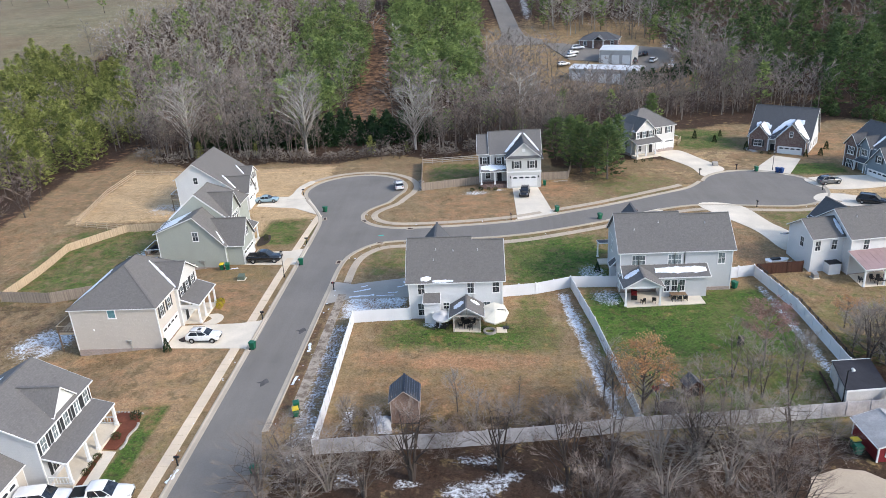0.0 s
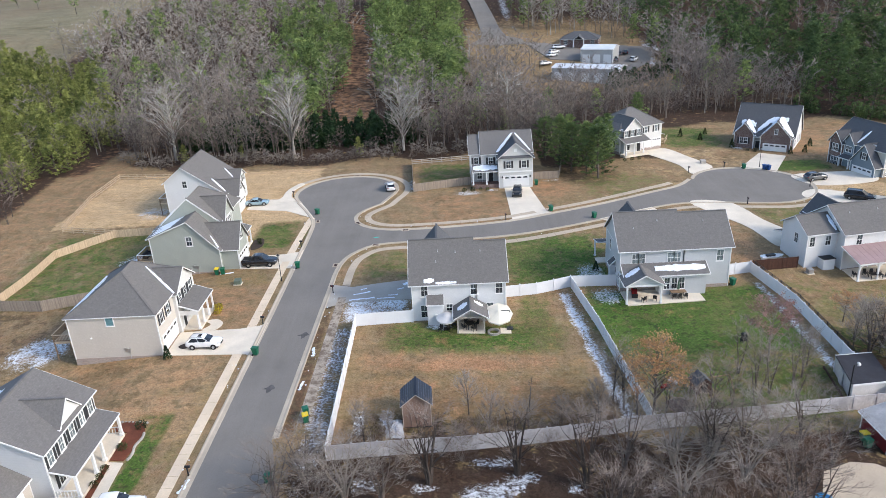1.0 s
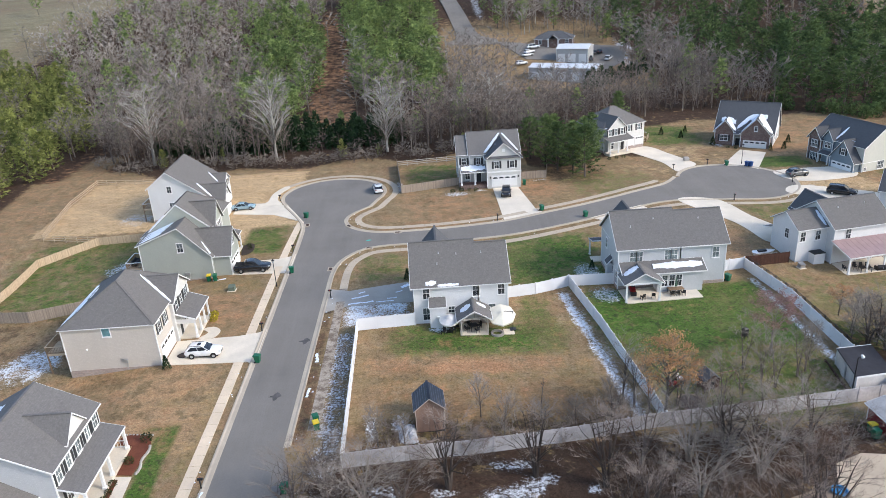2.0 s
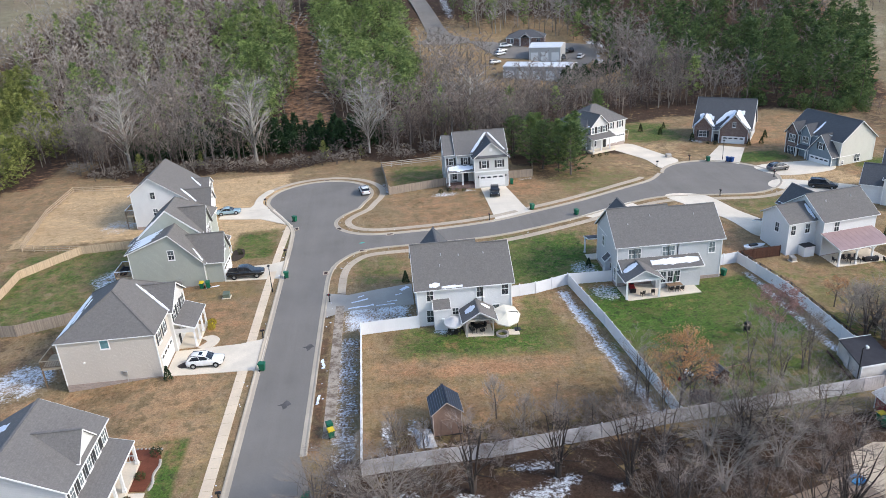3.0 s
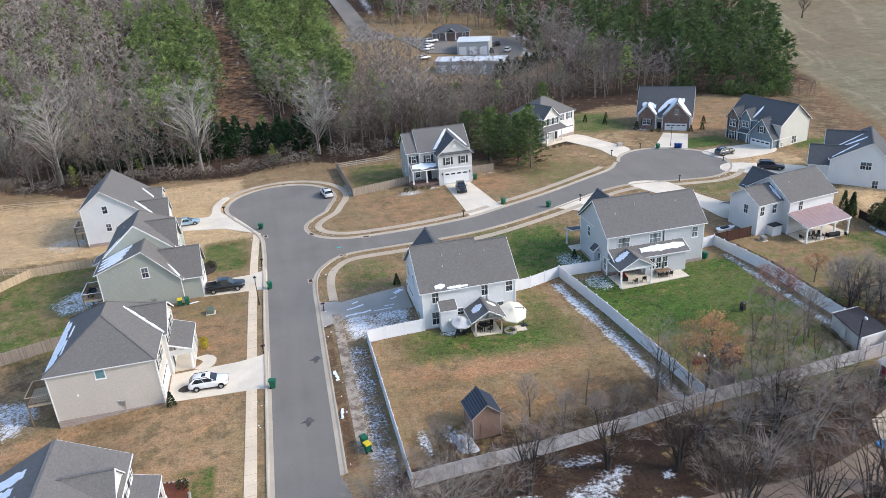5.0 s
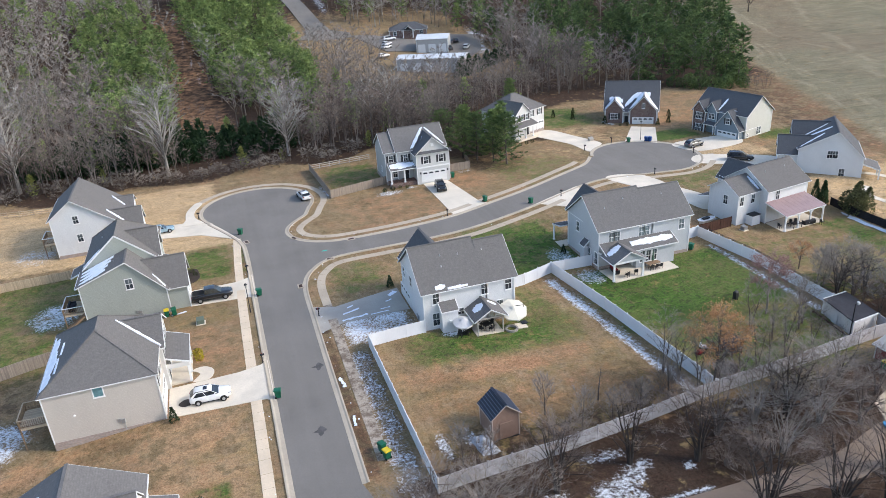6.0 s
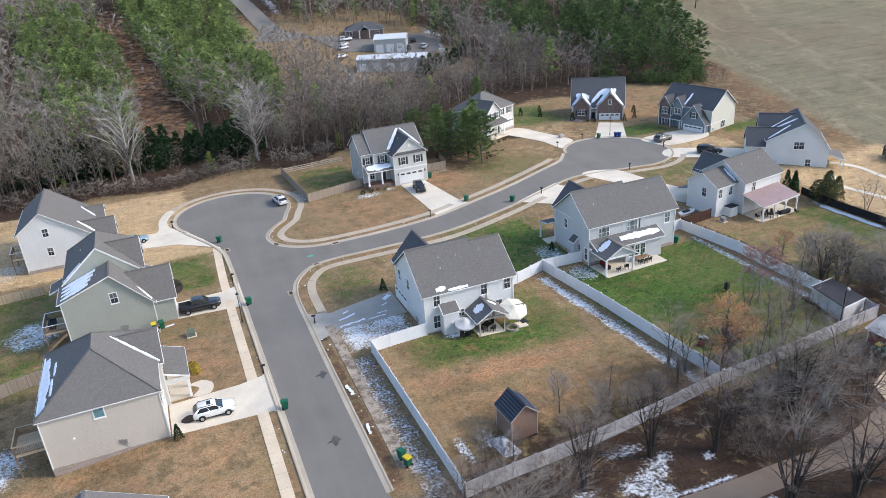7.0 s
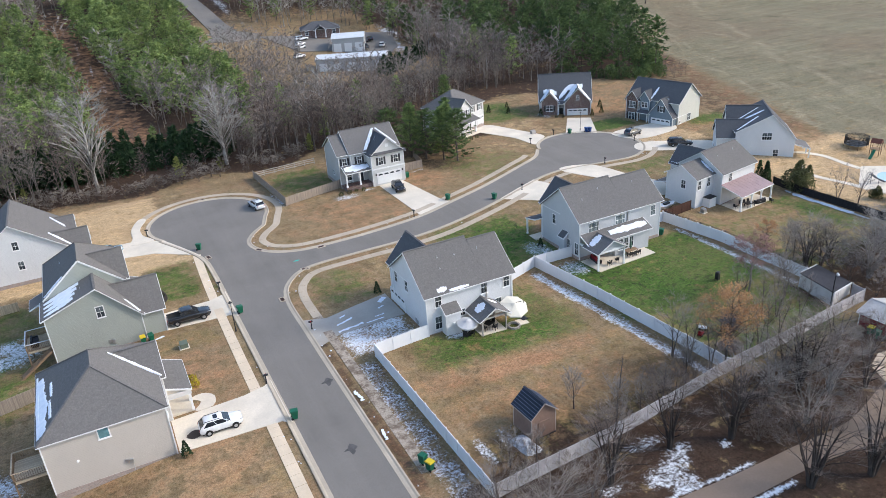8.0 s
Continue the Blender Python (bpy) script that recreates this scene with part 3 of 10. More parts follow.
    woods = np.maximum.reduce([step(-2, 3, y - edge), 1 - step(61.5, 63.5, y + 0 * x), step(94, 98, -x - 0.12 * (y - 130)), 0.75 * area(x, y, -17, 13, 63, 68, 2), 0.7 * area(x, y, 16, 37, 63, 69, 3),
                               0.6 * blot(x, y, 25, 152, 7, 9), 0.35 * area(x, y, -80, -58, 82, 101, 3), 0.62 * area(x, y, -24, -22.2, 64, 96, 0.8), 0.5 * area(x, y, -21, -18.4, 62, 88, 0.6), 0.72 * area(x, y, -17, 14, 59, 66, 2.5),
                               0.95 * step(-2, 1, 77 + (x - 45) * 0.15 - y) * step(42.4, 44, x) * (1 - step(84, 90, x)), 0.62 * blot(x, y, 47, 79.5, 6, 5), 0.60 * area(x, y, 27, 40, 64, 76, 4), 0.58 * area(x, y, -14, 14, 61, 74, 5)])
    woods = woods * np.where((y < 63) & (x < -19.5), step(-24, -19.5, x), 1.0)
    open_right = step(0, 6, (x - 96) - (y - 112) * 0.42) * step(60, 90, x) * (y > 60)
    open_left = step(-8, 8, (-x - 100) - (y - 330) * 0.05 - 70) * step(300, 330, y)
    field = np.clip(np.maximum(open_right, open_left), 0, 1)
    rough = step(-24, -8, (x - 96) - (y - 112) * 0.42) * (1 - step(0, 14, (x - 96) - (y - 112) * 0.42)) * (x > 60) * step(118, 126, y)
    field = field * (1 - 0.45 * rough)
    brown = 0.3 * step(-14, 2, (x - 96) - (y - 112) * 0.42) * (x > 60) * (1 - field)
    woods = np.clip(woods * (1 - field) * (1 - area(x, y, 2, 75, 262, 335, 6)) * (1 - area(x, y, 20, 75, 245, 300, 6)), 0, 1)
    woods = woods * (1 - 0.8 * area(x, y, -95, -86, 130, 193, 2.5))
    clay = np.maximum(clay, brown * step(112, 118, y))
    woods = np.maximum(woods, 0.5 * rough)
    # old snow, kept where the sun does not reach
    snow = np.maximum.reduce([(0.46 - 0.14 * step(1.3, 2.2, x - (10.0 + (98 - y) * 0.085)) + 0.20 * (1 - step(0.6, 1.5, np.abs(x - (10.8 + (98 - y) * 0.085))))) * step(-0.4, 0.5, x - (10.0 + (98 - y) * 0.085)) * (1 - step(2.4, 3.4, x - (10.0 + (98 - y) * 0.085))) * area(x, y, 0, 30, 64, 98, 1), 0.50 * area(x, y, -21.8, -18.4, 58, 88, 0.8), 0.62 * area(x, y, -21, -11.0, 88.5, 96.5, 1.2), 0.58 * area(x, y, 39.0, 40.9, 74, 98, 0.5),
                              0.58 * blot(x, y, -61.5, 85.6, 4.6, 5.0), 0.58 * blot(x, y, -59.0, 116.0, 4.4, 4.6), 0.50 * blot(x, y, -65.5, 140.5, 4.5, 4.5), 0.55 * blot(x, y, 17.4, 95.5, 2.6, 3.0), 0.55 * blot(x, y, 16.5, 104, 2.4, 3.5),
                              0.60 * blot(x, y, -1.6, 143.2, 3.4, 1.6), 0.6 * blot(x, y, 3.6, 144.4, 1.6, 0.8), 0.5 * blot(x, y, 16.5, 149, 2.2, 1.3), 0.55 * blot(x, y, -13.4, 150, 1.2, 5), 0.75 * blot(x, y, -7, 87.2, 2.0, 0.9),
                              0.60 * blot(x, y, -2.4, 54.6, 2.6, 2.0), 0.70 * blot(x, y, -1.4, 53.0, 1.9, 1.3), 0.52 * blot(x, y, -0.8, 59.2, 3.2, 1.2), 0.60 * blot(x, y, 0.4, 56.2, 1.6, 1.6), 0.55 * blot(x, y, 2.2, 57.2, 1.2, 0.9), 0.55 * blot(x, y, 13.8, 55.2, 1.3, 0.6), 0.62 * blot(x, y, -8.2, 55.4, 1.5, 0.9), 0.85 * area(x, y, -6, 6.5, 51.6, 52.2, 0.4), 0.8 * area(x, y, 1, 8, 47.8, 48.6, 0.4), 0.72 * blot(x, y, 6.0, 55.3, 1.0, 0.6), 0.5 * blot(x, y, -13.5, 56, 1.6, 1.6), 0.58 * blot(x, y, -15.5, 66, 0.8, 3.0), 0.5 * blot(x, y, -12.6, 66.5, 1.1, 2.2),
                              0.55 * blot(x, y, 63.5, 171, 1.6, 3.0), 0.5 * area(x + 0.09 * (y - 300), y, -37.6, -36.0, 270, 372, 0.8), 0.62 * area(x - 0.28 * (y - 268), y, 64, 71, 264, 312, 2), 0.55 * area(x, y, 21, 26, 345, 405, 2), 0.85 * area(x, y, 68.9, 69.9, 84, 101, 0.4), 0.35 * area(x, y, -30, -12, 54, 58, 1.5), one])
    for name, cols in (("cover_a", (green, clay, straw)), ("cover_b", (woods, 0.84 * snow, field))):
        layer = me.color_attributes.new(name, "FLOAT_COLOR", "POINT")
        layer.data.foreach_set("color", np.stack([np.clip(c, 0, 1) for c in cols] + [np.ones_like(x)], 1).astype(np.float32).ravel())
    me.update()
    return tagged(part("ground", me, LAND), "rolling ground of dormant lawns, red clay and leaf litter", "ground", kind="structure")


make_ground()

# ---- streets, kerbs, walks and drives ----
CUL_W, CUL_E = (-27.1, 148.3, 10.4), (56.2, 142.0, 11.3)
west_kerb = smooth([(-31.2, 30), (-30.9, 66), (-30.7, 100), (-30.6, 124), (-31.2, 131), (-33.6, 137.2), (-36.2, 142.6)])
north_kerb = arc(*CUL_W, 214, -28) + smooth([(-19.3, 139.2), (-21.8, 136.4), (-23.3, 133.7), (-23.6, 131.2), (-22.9, 128.6), (-21.2, 126.3), (-18.2, 124.4), (-13.9, 123.6), (-4, 123.9), (6.1, 125.4), (15, 128.7), (24, 132.3), (35, 137.7), (41.2, 141.2), (44.9, 145.6)])
south_kerb = arc(*CUL_E, 160, -92) + smooth([(51.0, 130.9), (44, 131.4), (38, 131.0), (31, 128.6), (20, 123.6), (8.4, 119.6), (0, 118.3), (-9.3, 118.1), (-17.5, 117.6), (-21.5, 114.6), (-23.7, 109), (-24.1, 97), (-24.4, 72), (-24.5, 63.6)])
street_outline = west_kerb + north_kerb[1:] + south_kerb + [(-23.0, 58.0), (-20.5, 50.0), (-19, 30)]
tagged(part("road", drape(street_outline, 0.03), ASPHALT), "worn grey asphalt street with two turning circles", "road", kind="structure")
KERB_PROFILE = [(0.72, -0.05), (0.70, 0.13), (0.55, 0.14), (0.36, 0.06), (-0.05, 0.045), (-0.08, 0.0)]
for run, label in ((west_kerb, "pale concrete rolled kerb along the street"), (north_kerb, "pale concrete rolled kerb round the turning circle"), (south_kerb, "pale concrete rolled kerb along the side street")):
    tagged(part("kerb", ribbon(run, KERB_PROFILE[::-1]), KERB), label, "kerb", kind="structure")


def pavement(path, half=0.62, label="tan concrete pavement of cast slabs", material=None):
    """A walk of separate slabs with open joints."""
    base = thing("pavement", label, "pavement", pose(0, 0, 0), kind="structure")
    length, last, slabs = 0.0, 0, []
    for i in range(1, len(path)):
        length += math.hypot(path[i][0] - path[i - 1][0], path[i][1] - path[i - 1][1])
        if length > 1.5 or i == len(path) - 1:
            slabs.append(path[last:i + 1])
            length, last = 0.0, i
    for k, piece in enumerate(slabs):
        if len(piece) < 2:
            continue
        (ax, ay), (bx, by) = piece[0], piece[-1]
        d = math.hypot(bx - ax, by - ay) or 1
        ux, uy = (bx - ax) / d, (by - ay) / d
        e = 0.012
        piece = [(ax + ux * e, ay + uy * e)] + list(piece[1:-1]) + [(bx - ux * e, by - uy * e)]
        lift = 0.05 + 0.012 * math.sin(k * 12.9)
        part("slab", ribbon(piece, [(-half, -0.05), (-half, lift), (half, lift), (half, -0.05)]), material or WALKC, base)
    return base


pavement(smooth([(-33.5, 30), (-33.1, 70), (-32.9, 100), (-32.6, 118), (-32.2, 129), (-32.0, 132.6)], 0.75), label="pale concrete pavement beside the street")
walk_n = offset(north_kerb, 2.6)
cut = [i for i, p in enumerate(walk_n) if p[0] > 40 and p[1] > 140][0]
pavement(walk_n[3:cut + 1], label="tan concrete pavement round the turning circle", material=WALK_TAN)
walk_s = offset(south_kerb, 2.7)
first = [i for i, p in enumerate(walk_s) if p[1] < 138 and p[0] > 55][0]
pavement([p for p in walk_s[first:] if p[1] > 101 or p[0] > -18], label="tan concrete pavement along the side street", material=WALK_TAN)
pavement([p for p in walk_s[first:] if 66 < p[1] <= 101.6 and p[0] < -18], label="muddy concrete pavement beside the white fence", material=WALK_DIRTY)


def drive(outline, label, material=None, lift=0.055):
    return tagged(part("driveway", drape(outline, lift), material or CONC), label, "driveway", kind="structure")


drive([(-42.6, 82.2), (-42.6, 88.3), (-34.5, 88.6), (-31.9, 89.2), (-30.9, 90.0), (-30.9, 80.8), (-31.9, 81.6)], "pale concrete driveway with an oil stain")
drive([(-40.0, 109.4), (-40.0, 114.6), (-33.4, 114.8), (-31.4, 115.6), (-30.65, 116.6), (-30.65, 107.8), (-31.6, 108.8)], "pale concrete driveway")
drive([(-46.5, 139.6), (-46.5, 145.9), (-41.0, 145.2), (-38.4, 143.6), (-36.2, 143.2), (-33.6, 137.4), (-31.3, 131.6), (-32.8, 133.4), (-38.0, 137.6)], "pale concrete driveway by the turning circle")
drive(smooth([(-41.2, 143.6), (-40.6, 147.0), (-40.4, 151.4), (-38.6, 156.0), (-37.4, 155.2), (-38.9, 151.0), (-38.8, 147.0), (-37.4, 143.6)], 0.6, True), "pale concrete path beside the turning circle", lift=0.085)
drive([(6.2, 126.2), (5.4, 125.3), (14.4, 128.7), (13.0, 129.9), (11.4, 145.4), (6.2, 145.4)], "pale concrete driveway")
drive([(21.8, 124.4), (27.0, 126.9), (32.6, 129.4), (35.0, 121.8), (35.0, 108.2), (28.6, 108.2), (28.2, 118.6)], "pale concrete driveway")
drive(smooth([(40.8, 168.0), (42.8, 162.6), (45.6, 156.5), (46.6, 149.6), (50.4, 152.6), (52.6, 155.4), (50.0, 162.8), (46.4, 170.8)], 1.0, True), "curved pale concrete driveway")
drive([(57.8, 153.4), (62.6, 151.6), (64.2, 149.6), (71.4, 161.6), (66.8, 165.2)], "pale concrete driveway")
drive(smooth([(66.4, 147.2), (67.4, 141.0), (72.0, 139.4), (80.8, 141.0), (82.2, 146.8), (75.0, 148.2)], 1.0, True), "pale concrete driveway")
drive(smooth([(66.0, 137.6), (62.8, 133.6), (68.0, 129.4), (76.0, 124.2), (79.4, 129.0), (72.6, 134.6)], 1.0, True), "pale concrete driveway")
drive(smooth([(40.2, 131.2), (47.6, 130.7), (50.2, 121.0), (53.0, 113.6), (48.4, 110.4), (46.0, 118.0)], 1.0, True), "pale concrete driveway")
drive([(-23.9, 93.6), (-23.7, 101.6), (-20.4, 100.3), (-10.8, 102.6), (-10.8, 95.6), (-20.4, 95.2)], "damp patched concrete driveway with thin snow", CONC_OLD)
tagged(part("patio", drape([(19.6, 92.1), (30.6, 92.6), (30.4, 96.8), (19.4, 96.6)], 0.12), CONC), "pale concrete patio behind the grey house", "patio", kind="structure")
tagged(part("patio", drape([(-4.6, 85.4), (-0.9, 85.4), (-0.9, 88.6), (-4.6, 88.6)], 0.10), CONC), "small concrete patio under the gazebo", "patio", kind="structure")
tagged(part("patio", drape([(1.2, 85.4), (2.6, 85.4), (2.6, 86.8), (1.2, 86.8)], 0.10), CONC), "small square concrete pad", "patio", kind="structure")
tagged(part("driveway", drape([(28.5, 53.7), (29.9, 56.4), (33.0, 57.6), (35.2, 57.2), (37.5, 55.0), (39, 46), (30, 46)], 0.04), WALK_TAN), "bleached concrete pad by the red shed", "driveway", kind="structure")
tagged(part("driveway", drape(smooth([(-12, 51.0), (-3.3, 51.7), (3.4, 51.6), (11, 51.6), (19.4, 51.4), (29.0, 53.6), (30.2, 50.4), (20, 48.0), (15.1, 48.4), (9.9, 48.8), (2.3, 48.7), (-5, 48.6), (-14, 47.6)], 1.0, True), 0.03), concrete("gravel", (0.245, 0.185, 0.14))), "pale gravel drive at the foot of the woods", "driveway", kind="structure")
# the far road and yard
tagged(part("road", drape([(4.6, 317.5), (9.6, 324), (10.6, 332), (7.0, 386), (4.4, 420), (-1.0, 480), (-14.0, 620), (2.0, 620), (9.4, 480), (13.2, 420), (15.0, 386), (18.6, 340), (20.6, 327), (27.2, 321), (27.6, 314), (16.0, 314)], 0.3, 5.0, 0.8), ASPHALT), "far grey asphalt road between woods", "road", kind="structure")
tagged(part("road", drape([(27.0, 316), (36, 313), (49, 303), (64, 308), (78, 302), (71, 281), (61, 269), (55, 268), (57, 276), (46, 286), (35, 289), (32, 300)], 0.34, 5.0, 0.8), ASPHALT), "grey asphalt yard between the far buildings", "road", kind="structure")
for ax, ay, bx, by, r in ((-27.7, 72.5, -26.2, 74.0, 0.5), (-25.4, 84.6, -24.9, 87.2, 0.45)):
    stain = smooth([((ax + bx) / 2 + (0.55 + 0.35 * math.sin(k * 2.7)) * math.cos(k * math.pi / 5) * 1.1, (ay + by) / 2 + (0.55 + 0.35 * math.sin(k * 3.9)) * math.sin(k * math.pi / 5) * 1.1) for k in range(10)], 0.3, True)
    tagged(part("asphalt_patch", drape(stain, 0.036, 0.5, 0.004), plain("tar", (0.125, 0.120, 0.114), 0.85, spread=0.5)), "dark tar stain on the street", "stain", kind="structure")
tagged(part("oil_stain", drape(smooth([(-41.6, 84.4), (-40.9, 83.7), (-40.0, 84.0), (-39.9, 84.8), (-40.8, 85.2)], 0.3, True), 0.062, 0.4, 0.004), plain("oil", (0.075, 0.055, 0.045), 0.8)), "dark oil stain on the driveway", "stain", kind="structure")




def storm_drain(x, y, turn):
    """A kerb inlet: a rusty grate in a concrete collar."""
    d = thing("storm_drain", "rusty iron storm drain set in the kerb", "drain", on(x, y, turn), "storm drains")
    part("collar", Shape().box(-0.7, 0.7, -0.42, 0.42, -0.1, 0.10), KERB, d)
    part("grate", Shape().box(-0.5, 0.5, -0.28, 0.24, 0.0, 0.115), plain("rusty_iron", (0.09, 0.045, 0.03), 0.8) if "rusty_iron" not in bpy.data.materials else bpy.data.materials["rusty_iron"], d)
    # slots are black bars laid on the grate for the shade below it
    for k in range(4):
        part("slot", Shape().box(-0.42 + k * 0.24, -0.30 + k * 0.24, -0.22, 0.18, 0.11, 0.119), RUBBER, d)
    return d


for x, y, turn in ((-22.5, 128.4, -50), (-13.4, 123.5, 0), (-24.1, 109.0, 88), (-30.5, 130.4, 100), (-18.2, 116.9, -10), (-26.2, 159.6, 0)):
    storm_drain(x, y, turn)
tagged(part("paint_mark", drape(smooth([(-19.0, 120.6), (-18.4, 120.9), (-17.9, 120.7), (-18.4, 120.4)], 0.3, True), 0.036, 0.4, 0.004), plain("teal_paint", (0.05, 0.42, 0.33), 0.7)), "small teal survey mark on the street", "paint mark", kind="structure")


# ---- house parts ----
FACING = {"S": 0.0, "E": 90.0, "N": 180.0, "W": 270.0}


def clean(shape, name):
    """The shape's mesh with its faces turned outwards."""
    me = shape.mesh(name)
    bm = bmesh.new()
    bm.from_mesh(me)
    bmesh.ops.recalc_face_normals(bm, faces=bm.faces)
    bm.to_mesh(me)
    bm.free()
    return me


def along(axis):
    """Puts (run, across, z) into the house's own axes."""
    return (lambda u, v, z: (u, v, z)) if axis == "x" else (lambda u, v, z: (v, u, z))


def gable(house, x0, x1, y0, y1, eave, rise, axis, wall, roof, over=0.38, low=0.0, ends=(1, 1), ridge=None, base=-1.2, eave2=None, thick=0.16):
    """A block with a gabled roof. axis: the ridge's. ridge: where it lies across, if not in the middle. eave2: the far eave's height. Returns the roof's height across."""
    P = along(axis)
    u0, u1, v0, v1 = (x0, x1, y0, y1) if axis == "x" else (y0, y1, x0, x1)
    mid, top = (v0 + v1) / 2 if ridge is None else ridge, eave + rise
    e0, e1 = eave, eave if eave2 is None else eave2
    if wall:
        part("wall", clean(Shape().prism([P(u0, v0, base), P(u0, v1, base), P(u0, v1, e1), P(u0, mid, top), P(u0, v0, e0)], [P(u1, v0, base), P(u1, v1, base), P(u1, v1, e1), P(u1, mid, top), P(u1, v0, e0)]), "wall"), wall, house)
    s0, s1 = (top - e0) / (mid - v0), (top - e1) / (v1 - mid)
    a0, a1 = u0 - over * ends[0], u1 + over * ends[1]
    s = Shape()
    for v, sl, e, sign in ((v0, s0, e0, -1), (v1, s1, e1, 1)):
        ve, ze = v + sign * over, e - over * sl
        sec = [(ve, ze), (mid, top), (mid, top + thick), (ve, ze + thick)]
        s.prism([P(a0, b, z) for b, z in sec], [P(a1, b, z) for b, z in sec])
        g = Shape().bar(P(a0, ve + sign * 0.05, ze + thick * 0.45), P(a1, ve + sign * 0.05, ze + thick * 0.45), 0.09, 0.10)
        part("gutter", clean(g, "gutter"), TRIM, house)
        for k, (a, flag) in enumerate(((a0 - 0.03, ends[0]), (a1 + 0.03, ends[1]))):
            if flag:
                r = [(ve, ze - 0.02), (mid, top - 0.02), (mid, top + thick - 0.03), (ve, ze + thick - 0.03)]
                part("rake_board", clean(Shape().prism([P(a - 0.03, b, z) for b, z in r], [P(a + 0.03, b, z) for b, z in r]), "rake_board"), TRIM, house)
    ob = part("roof", clean(s, "roof"), roof, house)
    part("ridge_cap", clean(Shape().bar(P(a0, mid, top + thick + 0.01), P(a1, mid, top + thick + 0.01), 0.3, 0.05), "ridge_cap"), roof, ob)
    if wall:
        for u in (u0, u1):
            for v in (v0, v1):
                q = P(u, v, 0)
                part("corner_board", Shape().box(q[0] - 0.06, q[0] + 0.06, q[1] - 0.06, q[1] + 0.06, 0.0, (e0 if v == v0 else e1) - 0.02), TRIM, house)
    return ob, (lambda v: top + thick - (s0 * (mid - v) if v < mid else s1 * (v - mid)))


def hip(house, x0, x1, y0, y1, eave, rise, axis, wall, roof, inset=(5, 5), over=0.38, base=-1.2, thick=0.16):
    """A block with a hipped roof; inset: how far the ridge stops short of each end."""
    P = along(axis)
    u0, u1, v0, v1 = (x0, x1, y0, y1) if axis == "x" else (y0, y1, x0, x1)
    if wall:
        part("wall", Shape().box(x0, x1, y0, y1, base, eave), wall, house)
        for cx in (x0, x1):
            for cy in (y0, y1):
                part("corner_board", Shape().box(cx - 0.06, cx + 0.06, cy - 0.06, cy + 0.06, 0.0, eave - 0.02), TRIM, house)
    mid, top = (v0 + v1) / 2, eave + rise
    low = eave - over * rise / ((v1 - v0) / 2)
    a0, a1, b0, b1 = u0 - over, u1 + over, v0 - over, v1 + over
    r0, r1 = u0 + inset[0] if inset[0] else a0, u1 - inset[1] if inset[1] else a1
    ring = [(a0, b0), (a1, b0), (a1, b1), (a0, b1)]
    s = Shape()
    s.add([P(u, v, low) for u, v in ring] + [P(u, v, low + thick) for u, v in ring] + [P(r0, mid, top + thick), P(r1, mid, top + thick)],
          [(3, 2, 1, 0)] + [(i, (i + 1) % 4, 4 + (i + 1) % 4, 4 + i) for i in range(4)] + [(4, 5, 9, 8), (5, 6, 9), (6, 7, 8, 9), (7, 4, 8)])
    ob = part("roof", clean(s, "roof"), roof, house)
    for i in range(4):
        (ua, va), (ub, vb) = ring[i], ring[(i + 1) % 4]
        part("gutter", clean(Shape().bar(P(ua, va, low + 0.07), P(ub, vb, low + 0.07), 0.09, 0.10), "gutter"), TRIM, house)
    for (u, v), r in zip(ring, (r0, r1, r1, r0)):
        part("hip_cap", clean(Shape().bar(P(u, v, low + thick + 0.01), P(r, mid, top + thick + 0.01), 0.28, 0.05), "hip_cap"), roof, ob)
    return ob


def slab_roof(house, corners, roof, thick=0.14, edge=True):
    """A flat sloping roof slab over four corners."""
    ob = part("porch_roof", clean(Shape().prism([(x, y, z) for x, y, z in corners], [(x, y, z + thick) for x, y, z in corners]), "porch_roof"), roof, house)
    if edge:
        for a, b in zip(corners, corners[1:] + corners[:1]):
            part("fascia", clean(Shape().bar((a[0], a[1], a[2] + 0.05), (b[0], b[1], b[2] + 0.05), 0.09, 0.17), "fascia"), TRIM, ob)
    return ob


def ring_frame(w, h, bar, y0, y1):
    """A rectangular casing in one piece, round an opening w by h."""
    s = Shape()
    for y in (y0, y1):
        s.v += [(x, y, z) for x, z in ((-w / 2 - bar, -h / 2 - bar), (w / 2 + bar, -h / 2 - bar), (w / 2 + bar, h / 2 + bar), (-w / 2 - bar, h / 2 + bar), (-w / 2, -h / 2), (w / 2, -h / 2), (w / 2, h / 2), (-w / 2, h / 2))]
    for i in range(4):
        j = (i + 1) % 4
        s.f += [(i, j, 4 + j, 4 + i), (8 + j, 8 + i, 12 + i, 12 + j), (j, i, 8 + i, 8 + j), (4 + i, 4 + j, 12 + j, 12 + i)]
    return s


